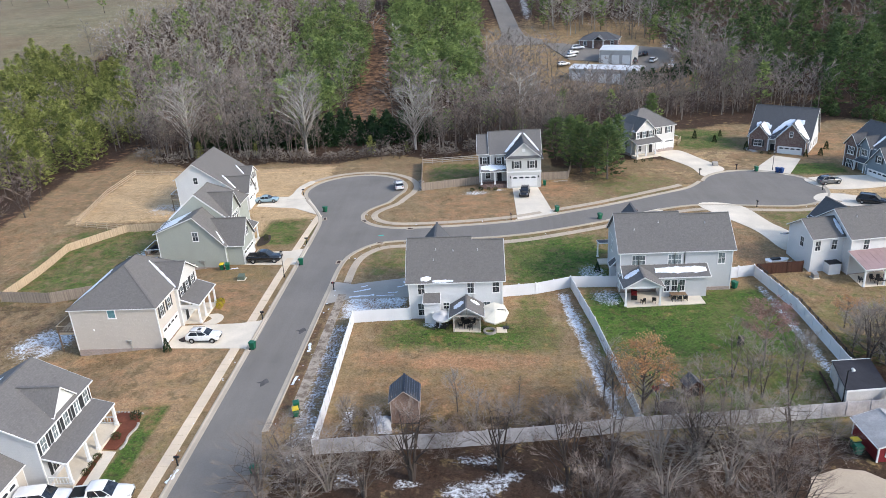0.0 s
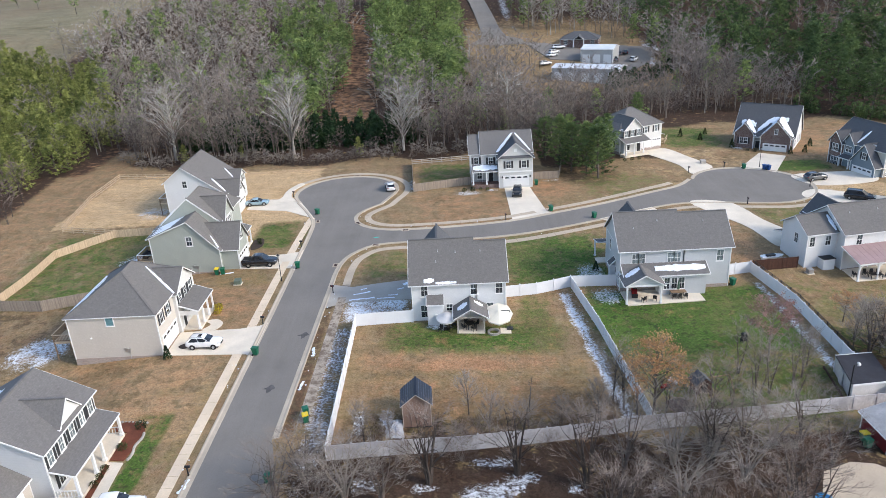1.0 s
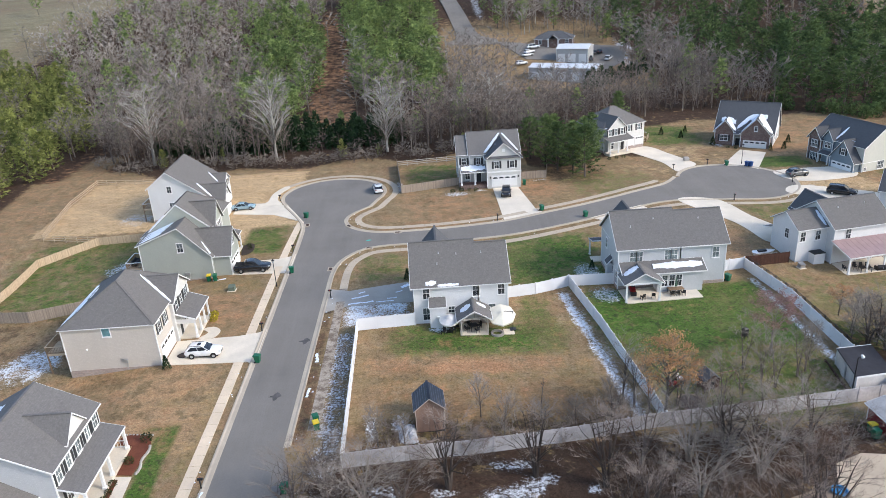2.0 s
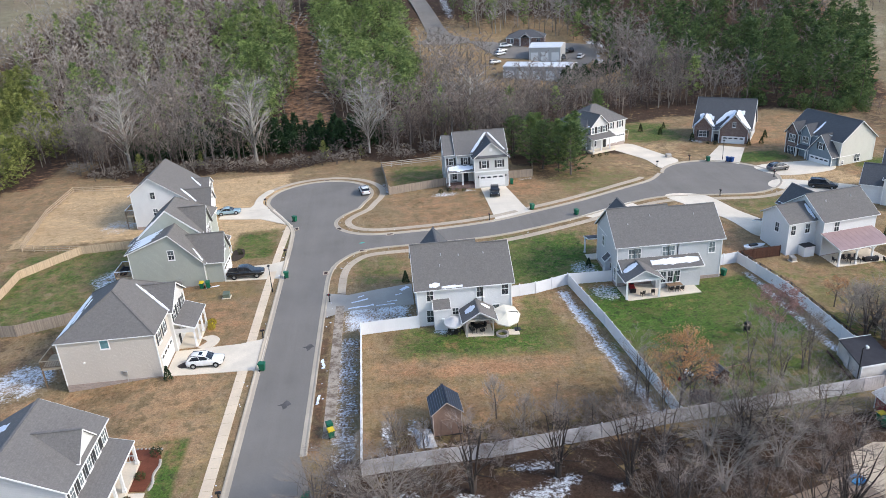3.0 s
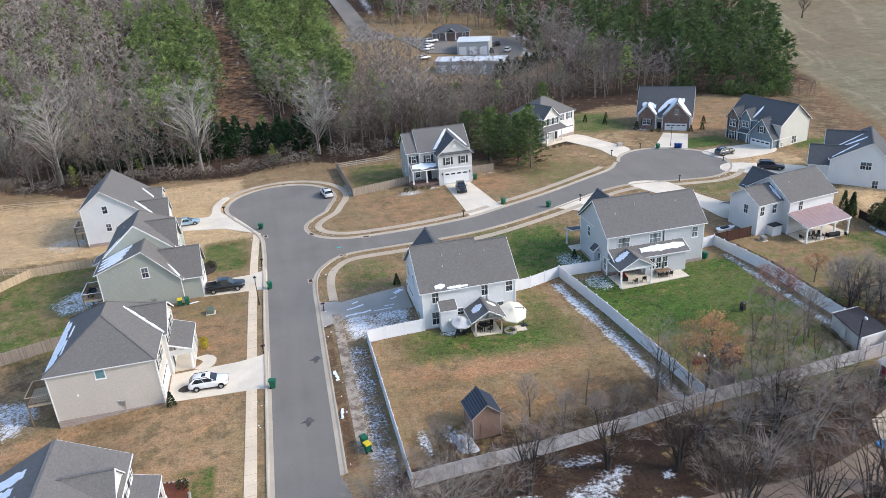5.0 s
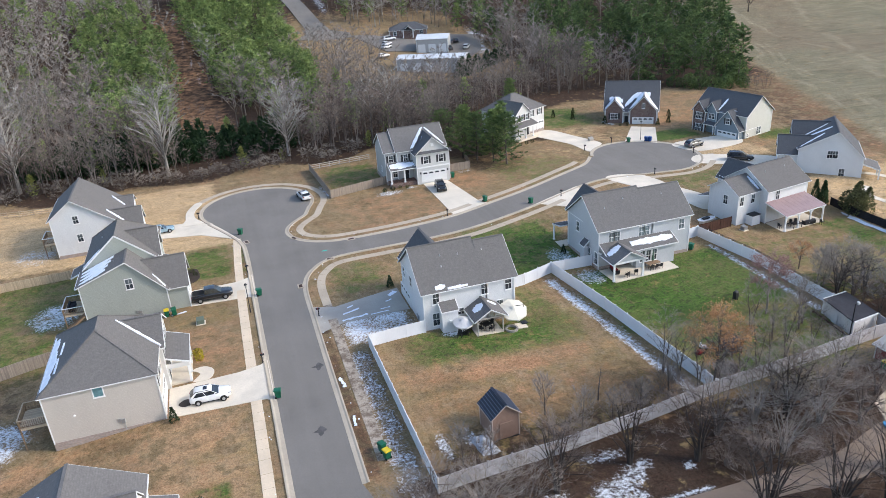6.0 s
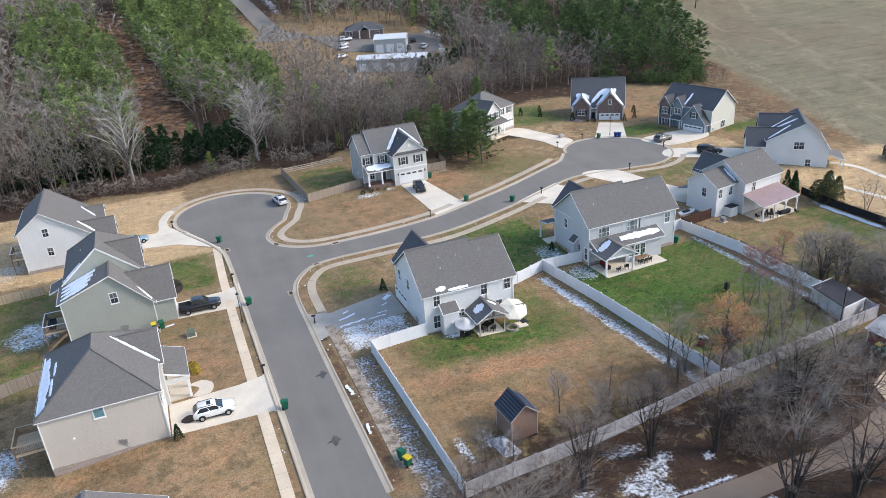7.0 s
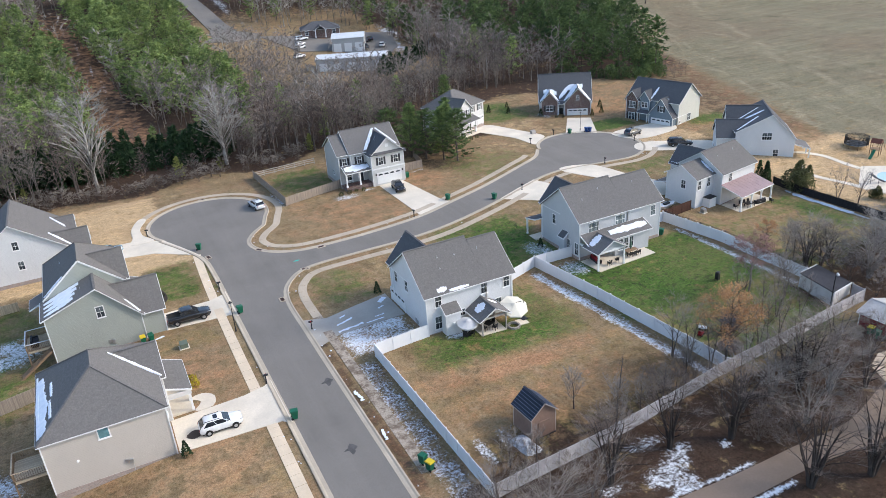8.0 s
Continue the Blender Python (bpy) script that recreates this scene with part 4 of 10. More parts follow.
def window(house, x, y, z, face, w=0.9, h=1.5, shutters=False, pane=None, double=False, bars=True):
    """A sash window in a white casing, standing proud of the wall. x, y, z: its middle."""
    m = pose(x, y, z, 0, 0, FACING[face])
    for k in ((-1, 1) if double else (0,)):
        c = k * (w / 2 + 0.05)
        casing = part("window", ring_frame(w, h, 0.1, -0.07, 0.05), TRIM, house, at=m @ pose(c, 0, 0))
        part("pane", Shape().box(-w / 2, w / 2, -0.03, 0.02, -h / 2, 0.0 if bars else h / 2), pane or PANE, casing)
        # the upper pane's paler colour stands for its reflection
        if bars:
            part("pane", Shape().box(-w / 2, w / 2, -0.045, 0.02, 0.0, h / 2), pane or PANE_UPPER, casing)
        if bars:
            part("sash_bar", Shape().box(-w / 2, w / 2, -0.055, 0.0, -0.035, 0.035), TRIM, casing)
        if bars:
            part("glazing_bar", Shape().box(-0.015, 0.015, -0.052, 0.0, -h / 2, h / 2), TRIM, casing)
        part("sill", Shape().box(-w / 2 - 0.14, w / 2 + 0.14, -0.13, 0.03, -h / 2 - 0.15, -h / 2 - 0.08), TRIM, casing)
        if shutters and k <= 0:
            part("shutter", Shape().box(-w / 2 - 0.54, -w / 2 - 0.12, -0.045, 0.02, -h / 2 - 0.05, h / 2 + 0.05), SHUTTER, casing, "black louvred shutter")
        if shutters and k >= 0:
            part("shutter", Shape().box(w / 2 + 0.12, w / 2 + 0.54, -0.045, 0.02, -h / 2 - 0.05, h / 2 + 0.05), SHUTTER, casing, "black louvred shutter")
    return casing


def garage_door(house, x, y, z, face, w=4.9, h=2.15, arched=True):
    """A white sectional door with a row of small windows. x, y, z: the middle of its foot."""
    m = pose(x, y, z, 0, 0, FACING[face])
    s = Shape().box(-w / 2, w / 2, -0.03, 0.04, 0, h)
    rows, cols = 4, 8
    for r in range(rows - 1):
        for c in range(cols):
            cx, cz = -w / 2 + (c + 0.5) * w / cols, (r + 0.5) * h / rows
            s.box(cx - w / cols * 0.4, cx + w / cols * 0.4, -0.05, -0.03, cz - h / rows * 0.36, cz + h / rows * 0.36)
    door = part("garage_door", s, DOORWHITE, house, "white panelled garage door", at=m)
    for c in range(4):
        cx, cz, hw, hh = -w / 2 + (c + 0.5) * w / 4, h - h / rows * 0.5, w / 4 * 0.36, h / rows * 0.30
        ring = [(cx - hw, cz - hh), (cx + hw, cz - hh), (cx + hw, cz + hh * 0.3), (cx + hw * 0.6, cz + hh * 0.85), (cx, cz + hh), (cx - hw * 0.6, cz + hh * 0.85), (cx - hw, cz + hh * 0.3)]
        part("pane", clean(Shape().prism([(a, -0.045, b) for a, b in ring], [(a, 0.0, b) for a, b in ring]), "pane"), PANE, door)
    for x0, x1, z0, z1 in ((-w / 2 - 0.16, -w / 2, 0, h), (w / 2, w / 2 + 0.16, 0, h), (-w / 2 - 0.16, w / 2 + 0.16, h, h + 0.18)):
        part("casing", Shape().box(x0, x1, -0.07, 0.04, z0, z1), TRIM, door)
    return door


def front_door(house, x, y, z, face, material=None):
    m = pose(x, y, z, 0, 0, FACING[face])
    s = Shape().box(-0.48, 0.48, -0.04, 0.03, 0, 2.05)
    for cx in (-0.23, 0.23):
        for cz, hh in ((0.45, 0.3), (1.25, 0.38)):
            s.box(cx - 0.16, cx + 0.16, -0.055, -0.04, cz - hh, cz + hh)
    d = part("door", s, material or SHUTTER, house, at=m)
    part("casing", Shape().box(-0.6, -0.48, -0.06, 0.03, 0, 2.15).box(0.48, 0.6, -0.06, 0.03, 0, 2.15).box(-0.6, 0.6, -0.06, 0.03, 2.05, 2.2), TRIM, d)
    part("knob", Shape().tube((0.38, -0.04, 1.0), (0.38, -0.1, 1.0), 0.035, 0.03), METAL, d)
    return d


def porch_post(house, x, y, z0, z1, w=0.22, material=None):
    s = Shape().box(x - w / 2, x + w / 2, y - w / 2, y + w / 2, z0, z1).box(x - w * 0.72, x + w * 0.72, y - w * 0.72, y + w * 0.72, z0, z0 + 0.28).box(x - w * 0.7, x + w * 0.7, y - w * 0.7, y + w * 0.7, z1 - 0.16, z1)
    return part("porch_post", s, material or TRIM, house)


def footing(house, x0, x1, y0, y1, z1=0.35, material=None):
    """A masonry foundation that shows under the boards."""
    return part("foundation", Shape().box(x0 - 0.05, x1 + 0.05, y0 - 0.05, y1 + 0.05, -2.2, z1), material or BLOCK, house)


def vent_pipe(roof, x, y, z):
    return part("vent_pipe", Shape().tube((x, y, z - 0.2), (x, y, z + 0.22), 0.05, 0.05, 8).tube((x, y, z - 0.05), (x, y, z + 0.04), 0.11, 0.07, 8), METAL, roof)


def snow_strip(roof, a, b, wide, thick=0.05, seed=1, side=(0, 0, 1)):
    """Snow left in a valley or along an edge: a ragged band from a to b, lying in the plane whose way across is given."""
    rnd = random.Random(seed)
    a, b, sd = Vector(a), Vector(b), Vector(side).normalized()
    n = 14
    s = Shape()
    up = (b - a).normalized().cross(sd)
    up = up if up.z > 0 else -up
    for i in range(n + 1):
        t = i / n
        w = wide * (0.35 + 0.65 * math.sin(math.pi * min(max(t, 0.06), 0.94)) ** 0.5) * (0.75 + 0.5 * rnd.random())
        p = a.lerp(b, t)
        for d, h in ((-w / 2, -0.02), (-w * 0.3, thick), (w * 0.3, thick), (w / 2, -0.02)):
            s.v.append(tuple(p + sd * d + up * h))
    for i in range(n):
        for j in range(3):
            k = i * 4 + j
            s.f.append((k, k + 4, k + 5, k + 1))
    return part("snow_patch", clean(s, "snow_patch"), SNOW, roof, "patch of old white snow")


def deck(house, x0, x1, y0, y1, z, ground_z=-1.2, stairs=None, top=None):
    """A raised timber deck with posts and a rail."""
    part("deck_floor", Shape().box(x0, x1, y0, y1, z - 0.28, z), WOOD_NEW, house)
    for px in (x0 + 0.07, x1 - 0.07):
        for py in (y0 + 0.07, y1 - 0.07):
            part("deck_post", Shape().box(px - 0.07, px + 0.07, py - 0.07, py + 0.07, ground_z - 0.6, z + 1.0), TIMBER, house)
    for ax, ay, bx, by in ((x0, y1, x1, y1), (x0, y0, x0, y1), (x1, y0, x1, y1)):
        part("handrail", clean(Shape().bar((ax, ay, z + 1.0), (bx, by, z + 1.0), 0.13, 0.07), "handrail"), top or TRIM, house)
        rail = part("rail", clean(Shape().bar((ax, ay, z + 0.15), (bx, by, z + 0.15), 0.05, 0.08), "rail"), TIMBER, house)
        m = int(math.hypot(bx - ax, by - ay) / 0.2)
        spindle = Shape().box(-0.02, 0.02, -0.02, 0.02, z + 0.15, z + 0.96).mesh("baluster")
        for i in range(1, m):
            part("baluster", spindle, TIMBER, rail, at=pose(ax + (bx - ax) * i / m, ay + (by - ay) * i / m, 0))
    if stairs:
        sx0, sx1, sy, sign = stairs
        steps = int((z - ground_z) / 0.19)
        for i in range(steps):
            part("stair_tread", Shape().box(sx0, sx1, min(sy, sy) + sign * i * 0.27, sy + sign * (i * 0.27) + 0.28, z - (i + 1) * 0.19 - 0.05, z - (i + 1) * 0.19), TIMBER, house)
        for px in (sx0, sx1):
            part("stringer", clean(Shape().bar((px, sy, z - 0.15), (px, sy + sign * steps * 0.27, z - steps * 0.19 - 0.15), 0.06, 0.28), "stringer"), TIMBER, house)


def gas_meter(house, x, y, z, face):
    m = pose(x, y, z, 0, 0, FACING[face])
    return part("meter_box", Shape().box(-0.2, 0.2, -0.16, 0.0, 0.5, 1.0).tube((0.1, -0.1, -0.4), (0.1, -0.1, 0.5), 0.03, 0.03).box(-0.55, -0.25, -0.12, 0.0, 0.7, 1.1), METAL, house, at=m)


# ---- houses of the west side ----
def house_thing(label, x, y, z, turn):
    return thing("house", label, "house", pose(x, y, z, 0, 0, turn))


def gable_end(house, x, y0, y1, ridge, eave0, eave1, top, material):
    """A triangle of wall that closes one end of a roof whose ridge runs along x."""
    return part("wall", clean(Shape().prism([(x, y0, eave0), (x, y1, eave1), (x, ridge, top)], [(x + 0.15, y0, eave0), (x + 0.15, y1, eave1), (x + 0.15, ridge, top)]), "wall"), material, house)


def beige_house():
    h = house_thing("two-storey beige sided house with grey hipped roof", -48.6, 89.2, 0.0, 90)
    footing(h, -6.9, 6.8, -5.8, 5.7, 0.1)
    r = hip(h, -6.9, 6.8, -5.8, 5.7, 6.05, 3.6, "x", BEIGE, ROOF, (5.6, 4.6), 0.26)
    g, _ = gable(h, -0.8, 6.1, -6.25, 0.0, 5.95, 2.3, "y", OFFWHITE, ROOF, ends=(1, 0))
    snow_strip(r, (-0.95, -6.3, 6.05), (2.3, -1.7, 8.75), 0.42, 0.06, 3, (0.7, -0.35, 0.3))
    snow_strip(r, (-6.3, 5.7, 6.22), (5.6, 5.7, 6.22), 0.5, 0.05, 4, (0, -0.85, 0.5))
    for k, (x0, x1, y, wide) in enumerate(((-6.2, -2.4, 5.3, 1.1), (-3.2, 1.2, 5.15, 1.3), (0.6, 4.6, 5.3, 1.0), (-4.4, -1.0, 4.4, 0.45), (-0.6, 2.2, 4.2, 0.4))):
        snow_strip(r, (x0, y, 6.2 + (5.75 - y) * 0.626), (x1, y, 6.2 + (5.75 - y) * 0.626), wide, 0.025, 20 + k, (0, -0.85, 0.53))
    vent_pipe(r, -4.6, 3.4, 7.4)
    window(h, -6.9, 0.15, 5.25, "W", 0.95, 1.1, pane=PANE_LIGHT, bars=False)
    for x in (-5.3, -2.9):
        window(h, x, -5.8, 4.75, "S", 0.85, 1.45, True)
    for x in (0.6, 2.6, 4.6):
        window(h, x, -6.25, 4.75, "S", 0.85, 1.45, True)
    garage_door(h, -3.6, -5.8, 0.1, "S", 4.9)
    slab_roof(h, [(-0.7, -8.9, 3.0), (6.1, -8.9, 3.0), (6.1, -6.25, 3.95), (-0.7, -6.25, 3.95)], ROOF)
    part("porch_floor", Shape().box(-0.3, 5.9, -8.7, -6.25, -0.3, 0.25), CONC, h)
    part("porch_wall", Shape().box(-0.72, -0.55, -8.8, -6.25, 2.55, 3.15), OFFWHITE, h)
    for x in (-0.4, 1.7, 3.8, 5.8):
        porch_post(h, x, -8.6, 0.25, 3.0)
    front_door(h, 0.9, -6.25, 0.25, "S")
    window(h, 3.6, -6.25, 1.6, "S", 0.85, 1.5, True)
    deck(h, -5.6, -2.0, 5.7, 8.9, 2.0, -1.0, None, WOOD_NEW)
    gas_meter(h, -6.9, -1.5, 0.3, "W")
    part("dryer_vent", Shape().tube((-6.9, 3.0, 3.0), (-7.06, 3.0, 3.0), 0.12, 0.1, 8), TRIM, h)
    return h


def sage_house():
    h = house_thing("two-storey sage green sided house with steep grey gables", -47.2, 115.0, -0.2, 90)
    footing(h, -6.1, 11.4, -4.6, 6.4, 0.25)
    r, _ = gable(h, -6.1, -0.5, -4.6, 6.4, 4.15, 4.85, "x", GREEN, ROOF, ends=(1, 0), ridge=-0.1, eave2=6.5)
    g, _ = gable(h, -5.42, 0.5, -7.3, 0.0, 4.0, 3.35, "y", GREEN, ROOF, ends=(1, 0))
    m = hip(h, -0.6, 11.2, -3.6, 5.9, 7.15, 4.0, "x", GREEN, ROOF, (0, 5.2))
    gable_end(h, -1.16, -3.6, 5.9, 1.15, 7.0, 7.0, 11.12, GREEN)
    for y, z in ((-4.05, 6.7), (6.35, 6.7)):
        part("rake_board", clean(Shape().bar((-1.2, y, z + 0.12), (-1.2, 1.15, 11.25), 0.07, 0.2), "rake_board"), TRIM, h)
    g2, _ = gable(h, 0.2, 5.0, -4.0, 1.0, 7.15, 3.2, "y", GREEN, ROOF, ends=(1, 0))
    snow_strip(r, (-6.2, -4.6, 4.42), (-2.7, -0.6, 8.05), 0.45, 0.06, 5, (0.7, -0.5, 0.5))
    snow_strip(m, (0.4, -3.9, 7.3), (2.9, -0.9, 9.6), 0.5, 0.06, 6, (0.8, -0.4, 0.4))
    for k in range(4):
        snow_strip(r, (-5.6 + k * 1.2, 6.3, 6.68), (-5.2 + k * 1.15, 2.6 - k * 0.3, 8.15 + k * 0.12), 1.35, 0.03, 31 + k, (1, 0, 0))
    snow_strip(m, (-0.8, 6.1, 7.2), (-0.8, 3.4, 9.5), 0.6, 0.06, 40, (1, 0, 0))
    vent_pipe(r, -3.8, 1.6, 8.45)
    vent_pipe(m, 4.6, 3.6, 9.3)
    window(h, -6.1, 0.0, 5.7, "W", 0.85, 1.45)
    for x in (1.6, 2.6, 3.6):
        window(h, x, -4.0, 6.0, "S", 0.75, 1.3)
    window(h, -2.5, -7.3, 5.2, "S", 0.9, 1.3, True)
    garage_door(h, -2.5, -7.3, 0.2, "S", 4.9)
    slab_roof(h, [(1.1, -6.6, 3.2), (6.6, -6.6, 3.2), (6.6, -3.6, 4.3), (1.1, -3.6, 4.3)], ROOF)
    part("porch_floor", Shape().box(1.2, 6.4, -6.4, -3.6, -0.3, 0.3), CONC, h)
    for x in (1.5, 3.9, 6.2):
        porch_post(h, x, -6.3, 0.3, 3.2)
    front_door(h, 2.4, -3.6, 0.3, "S")
    slab_roof(h, [(0.0, 8.3, 5.4), (3.4, 8.3, 5.4), (3.4, 5.9, 6.4), (0.0, 5.9, 6.4)], ROOF)
    deck(h, -5.2, -1.0, 6.4, 9.4, 2.3, -1.0, (-6.4, -5.2, 6.6, 1))
    gas_meter(h, -6.1, -0.6, 0.4, "W")
    return h


def white_house_north():
    h = house_thing("two-storey white sided house with large grey roof", -54.0, 146.0, 0.3, 90)
    footing(h, -8.5, 4.6, -4.5, 7.3, 0.3)
    m, _ = gable(h, -8.5, 4.6, -4.5, 7.3, 4.05, 5.65, "x", WHITE, ROOF, ridge=3.45, eave2=6.8)
    g, _ = gable(h, -8.1, -3.8, -6.8, 0.0, 3.6, 2.55, "y", WHITE, ROOF, ends=(1, 0), over=0.3)
    g2, _ = gable(h, -0.15, 4.25, -5.0, 0.0, 4.5, 1.45, "y", WHITE, ROOF, ends=(1, 0), over=0.3)
    snow_strip(m, (-0.4, -4.5, 4.3), (2.0, -1.7, 6.35), 0.42, 0.06, 7, (0.7, -0.4, 0.3))
    snow_strip(m, (-8.0, -4.4, 4.35), (-6.0, -1.4, 6.5), 0.5, 0.06, 8, (0.7, -0.4, 0.3))
    window(h, -8.5, 3.3, 6.3, "W", 0.8, 1.3)
    window(h, -8.5, 3.3, 3.0, "W", 0.8, 1.3)
    window(h, -5.95, -6.8, 4.5, "S", 0.7, 1.0, True)
    garage_door(h, -5.95, -6.8, 0.0, "S", 3.9)
    for x in (1.2, 2.9):
        window(h, x, -5.0, 4.0, "S", 0.75, 1.2, True)
    front_door(h, -1.6, -4.5, 0.1, "S")
    window(h, 1.9, -5.0, 1.4, "S", 0.9, 1.5, True)
    deck(h, -7.4, -3.6, 7.3, 9.4, 2.4, -0.6)
    return h


def dormer_house():
    h = house_thing("two-storey grey-blue sided house with long front porch", -48.8, 60.4, 0.0, 90)
    footing(h, -5.2, 4.9, -5.5, 5.5, 0.2)
    r, top = gable(h, -5.2, 4.9, -5.5, 5.5, 5.78, 2.86, "x", BLUEGREY, ROOF_BROWN)
    g, _ = gable(h, -1.75, 2.2, -5.5, 0.0, 6.05, 2.0, "y", WHITE, ROOF_BROWN, ends=(1, 0), base=5.5, over=0.2)
    snow_strip(r, (-2.0, -5.3, 5.95), (0.0, -1.7, 7.85), 0.34, 0.05, 9, (0.7, -0.4, 0.3))
    snow_strip(r, (2.3, -5.3, 5.98), (1.9, -4.7, 6.3), 0.3, 0.05, 10, (0.7, 0.4, 0.3))
    for k in range(5):
        snow_strip(r, (-4.4 + k * 1.9, 5.6, 5.88), (-4.2 + k * 1.7, 2.0 + 0.7 * (k % 2), top(2.0 + 0.7 * (k % 2))), 1.9, 0.03, 50 + k, (1, 0, 0))
    vent_pipe(r, -0.6, 3.6, top(3.6))
    for x in (-4.2, -2.1, 0.0, 2.1, 4.0):
        window(h, x, -5.5, 4.55, "S", 0.85, 1.5, True, PANE_SKY)
    slab_roof(h, [(-5.2, -7.95, 2.85), (4.9, -7.95, 2.85), (4.9, -5.5, 3.55), (-5.2, -5.5, 3.55)], ROOF_BROWN)
    part("porch_floor", Shape().box(-5.2, 4.9, -7.9, -5.5, -0.3, 0.35), CONC, h)
    for x in (-4.95, -1.5, 0.45, 4.65):
        porch_post(h, x, -7.75, 0.35, 2.9, 0.26)
    front_door(h, -0.6, -5.5, 0.35, "S")
    for x in (-3.4, 1.8, 3.6):
        window(h, x, -5.5, 1.8, "S", 0.9, 1.6, True)
    for x in (-5.1, 4.8):
        part("porch_rail", clean(Shape().bar((x, -7.65, 1.25), (x, -5.6, 1.25), 0.08, 0.08), "porch_rail"), TRIM, h)
        part("porch_rail", clean(Shape().bar((x, -7.65, 0.5), (x, -5.6, 0.5), 0.06, 0.06), "porch_rail"), TRIM, h)
        for k in range(6):
            part("baluster", Shape().box(x - 0.02, x + 0.02, -7.4 + k * 0.33, -7.36 + k * 0.33, 0.5, 1.25), TRIM, h)
    w2, _ = gable(h, -13.0, -5.2, -3.4, 5.0, 3.1, 2.8, "x", BEIGE, ROOF_BROWN, ends=(1, 0))
    garage_door(h, -9.0, -3.4, 0.0, "S", 4.9)
    return h


beige_house()
sage_house()
white_house_north()
dormer_house()


# ---- houses of the side street ----
def corner_house():
    h = house_thing("two-storey white sided house with grey gabled roof", -4.2, 95.0, -0.5, 180)
    footing(h, -6.4, 6.3, -5.6, 6.1, 0.35)
    r, top = gable(h, -2.4, 6.3, -4.6, 6.1, 5.95, 4.1, "x", WHITE, ROOF, ridge=0.8, ends=(0, 1))
    r2, _ = gable(h, -6.4, -2.4, -3.6, 6.1, 5.95, 3.75, "x", WHITE, ROOF, ridge=1.3, ends=(1, 0))
    # front gable takes the dark shingle so that its shading sits in the colour
    g, _ = gable(h, -0.2, 5.85, -6.4, 0.6, 5.95, 3.5, "y", WHITE, ROOF_DARK, ends=(1, 0))
    for x, y in ((2.6, 2.4), (0.2, 2.6), (-3.2, 2.6), (2.9, 3.7)):
        vent_pipe(r, x, y, top(y))
    snow_strip(r, (3.0, 6.3, 5.98), (0.2, 6.3, 5.98), 0.45, 0.07, 11, (0, -0.8, 0.6))
    snow_strip(r, (4.6, 6.0, 6.2), (3.2, 5.9, 6.25), 0.8, 0.09, 12, (0, -0.8, 0.6))
    for x in (4.6, -2.1, -5.5):
        window(h, x, 6.1, 4.85, "N", 0.85, 1.65)
    window(h, 4.7, 6.1, 1.75, "N", 0.95, 1.75)
    window(h, 1.3, 6.1, 2.2, "N", 0.8, 0.9)
    window(h, -4.2, 6.1, 1.9, "N", 0.9, 1.4)
    front_door(h, -0.9, 6.1, 0.3, "N", TRIM)
    for y in (-3.2, 0.2):
        window(h, 6.3, y, 4.9, "E", 0.8, 1.5)
    garage_door(h, 6.3, -3.3, 0.0, "E", 4.6)
    part("bump_out", Shape().box(2.1, 4.3, 6.1, 7.4, -1.0, 3.2), WHITE, h)
    slab_roof(h, [(2.0, 7.55, 3.2), (4.4, 7.55, 3.2), (4.4, 6.1, 4.1), (2.0, 6.1, 4.1)], ROOF)
    part("wall_lamp", Shape().box(2.95, 3.3, 7.4, 7.55, 1.6, 1.95), TRIM, h)
    part("downpipe", Shape().box(-6.35, -6.27, 6.1, 6.2, 0.1, 5.8), TRIM, h)
    gas_meter(h, 6.3, 3.0, 0.1, "E")
    return h


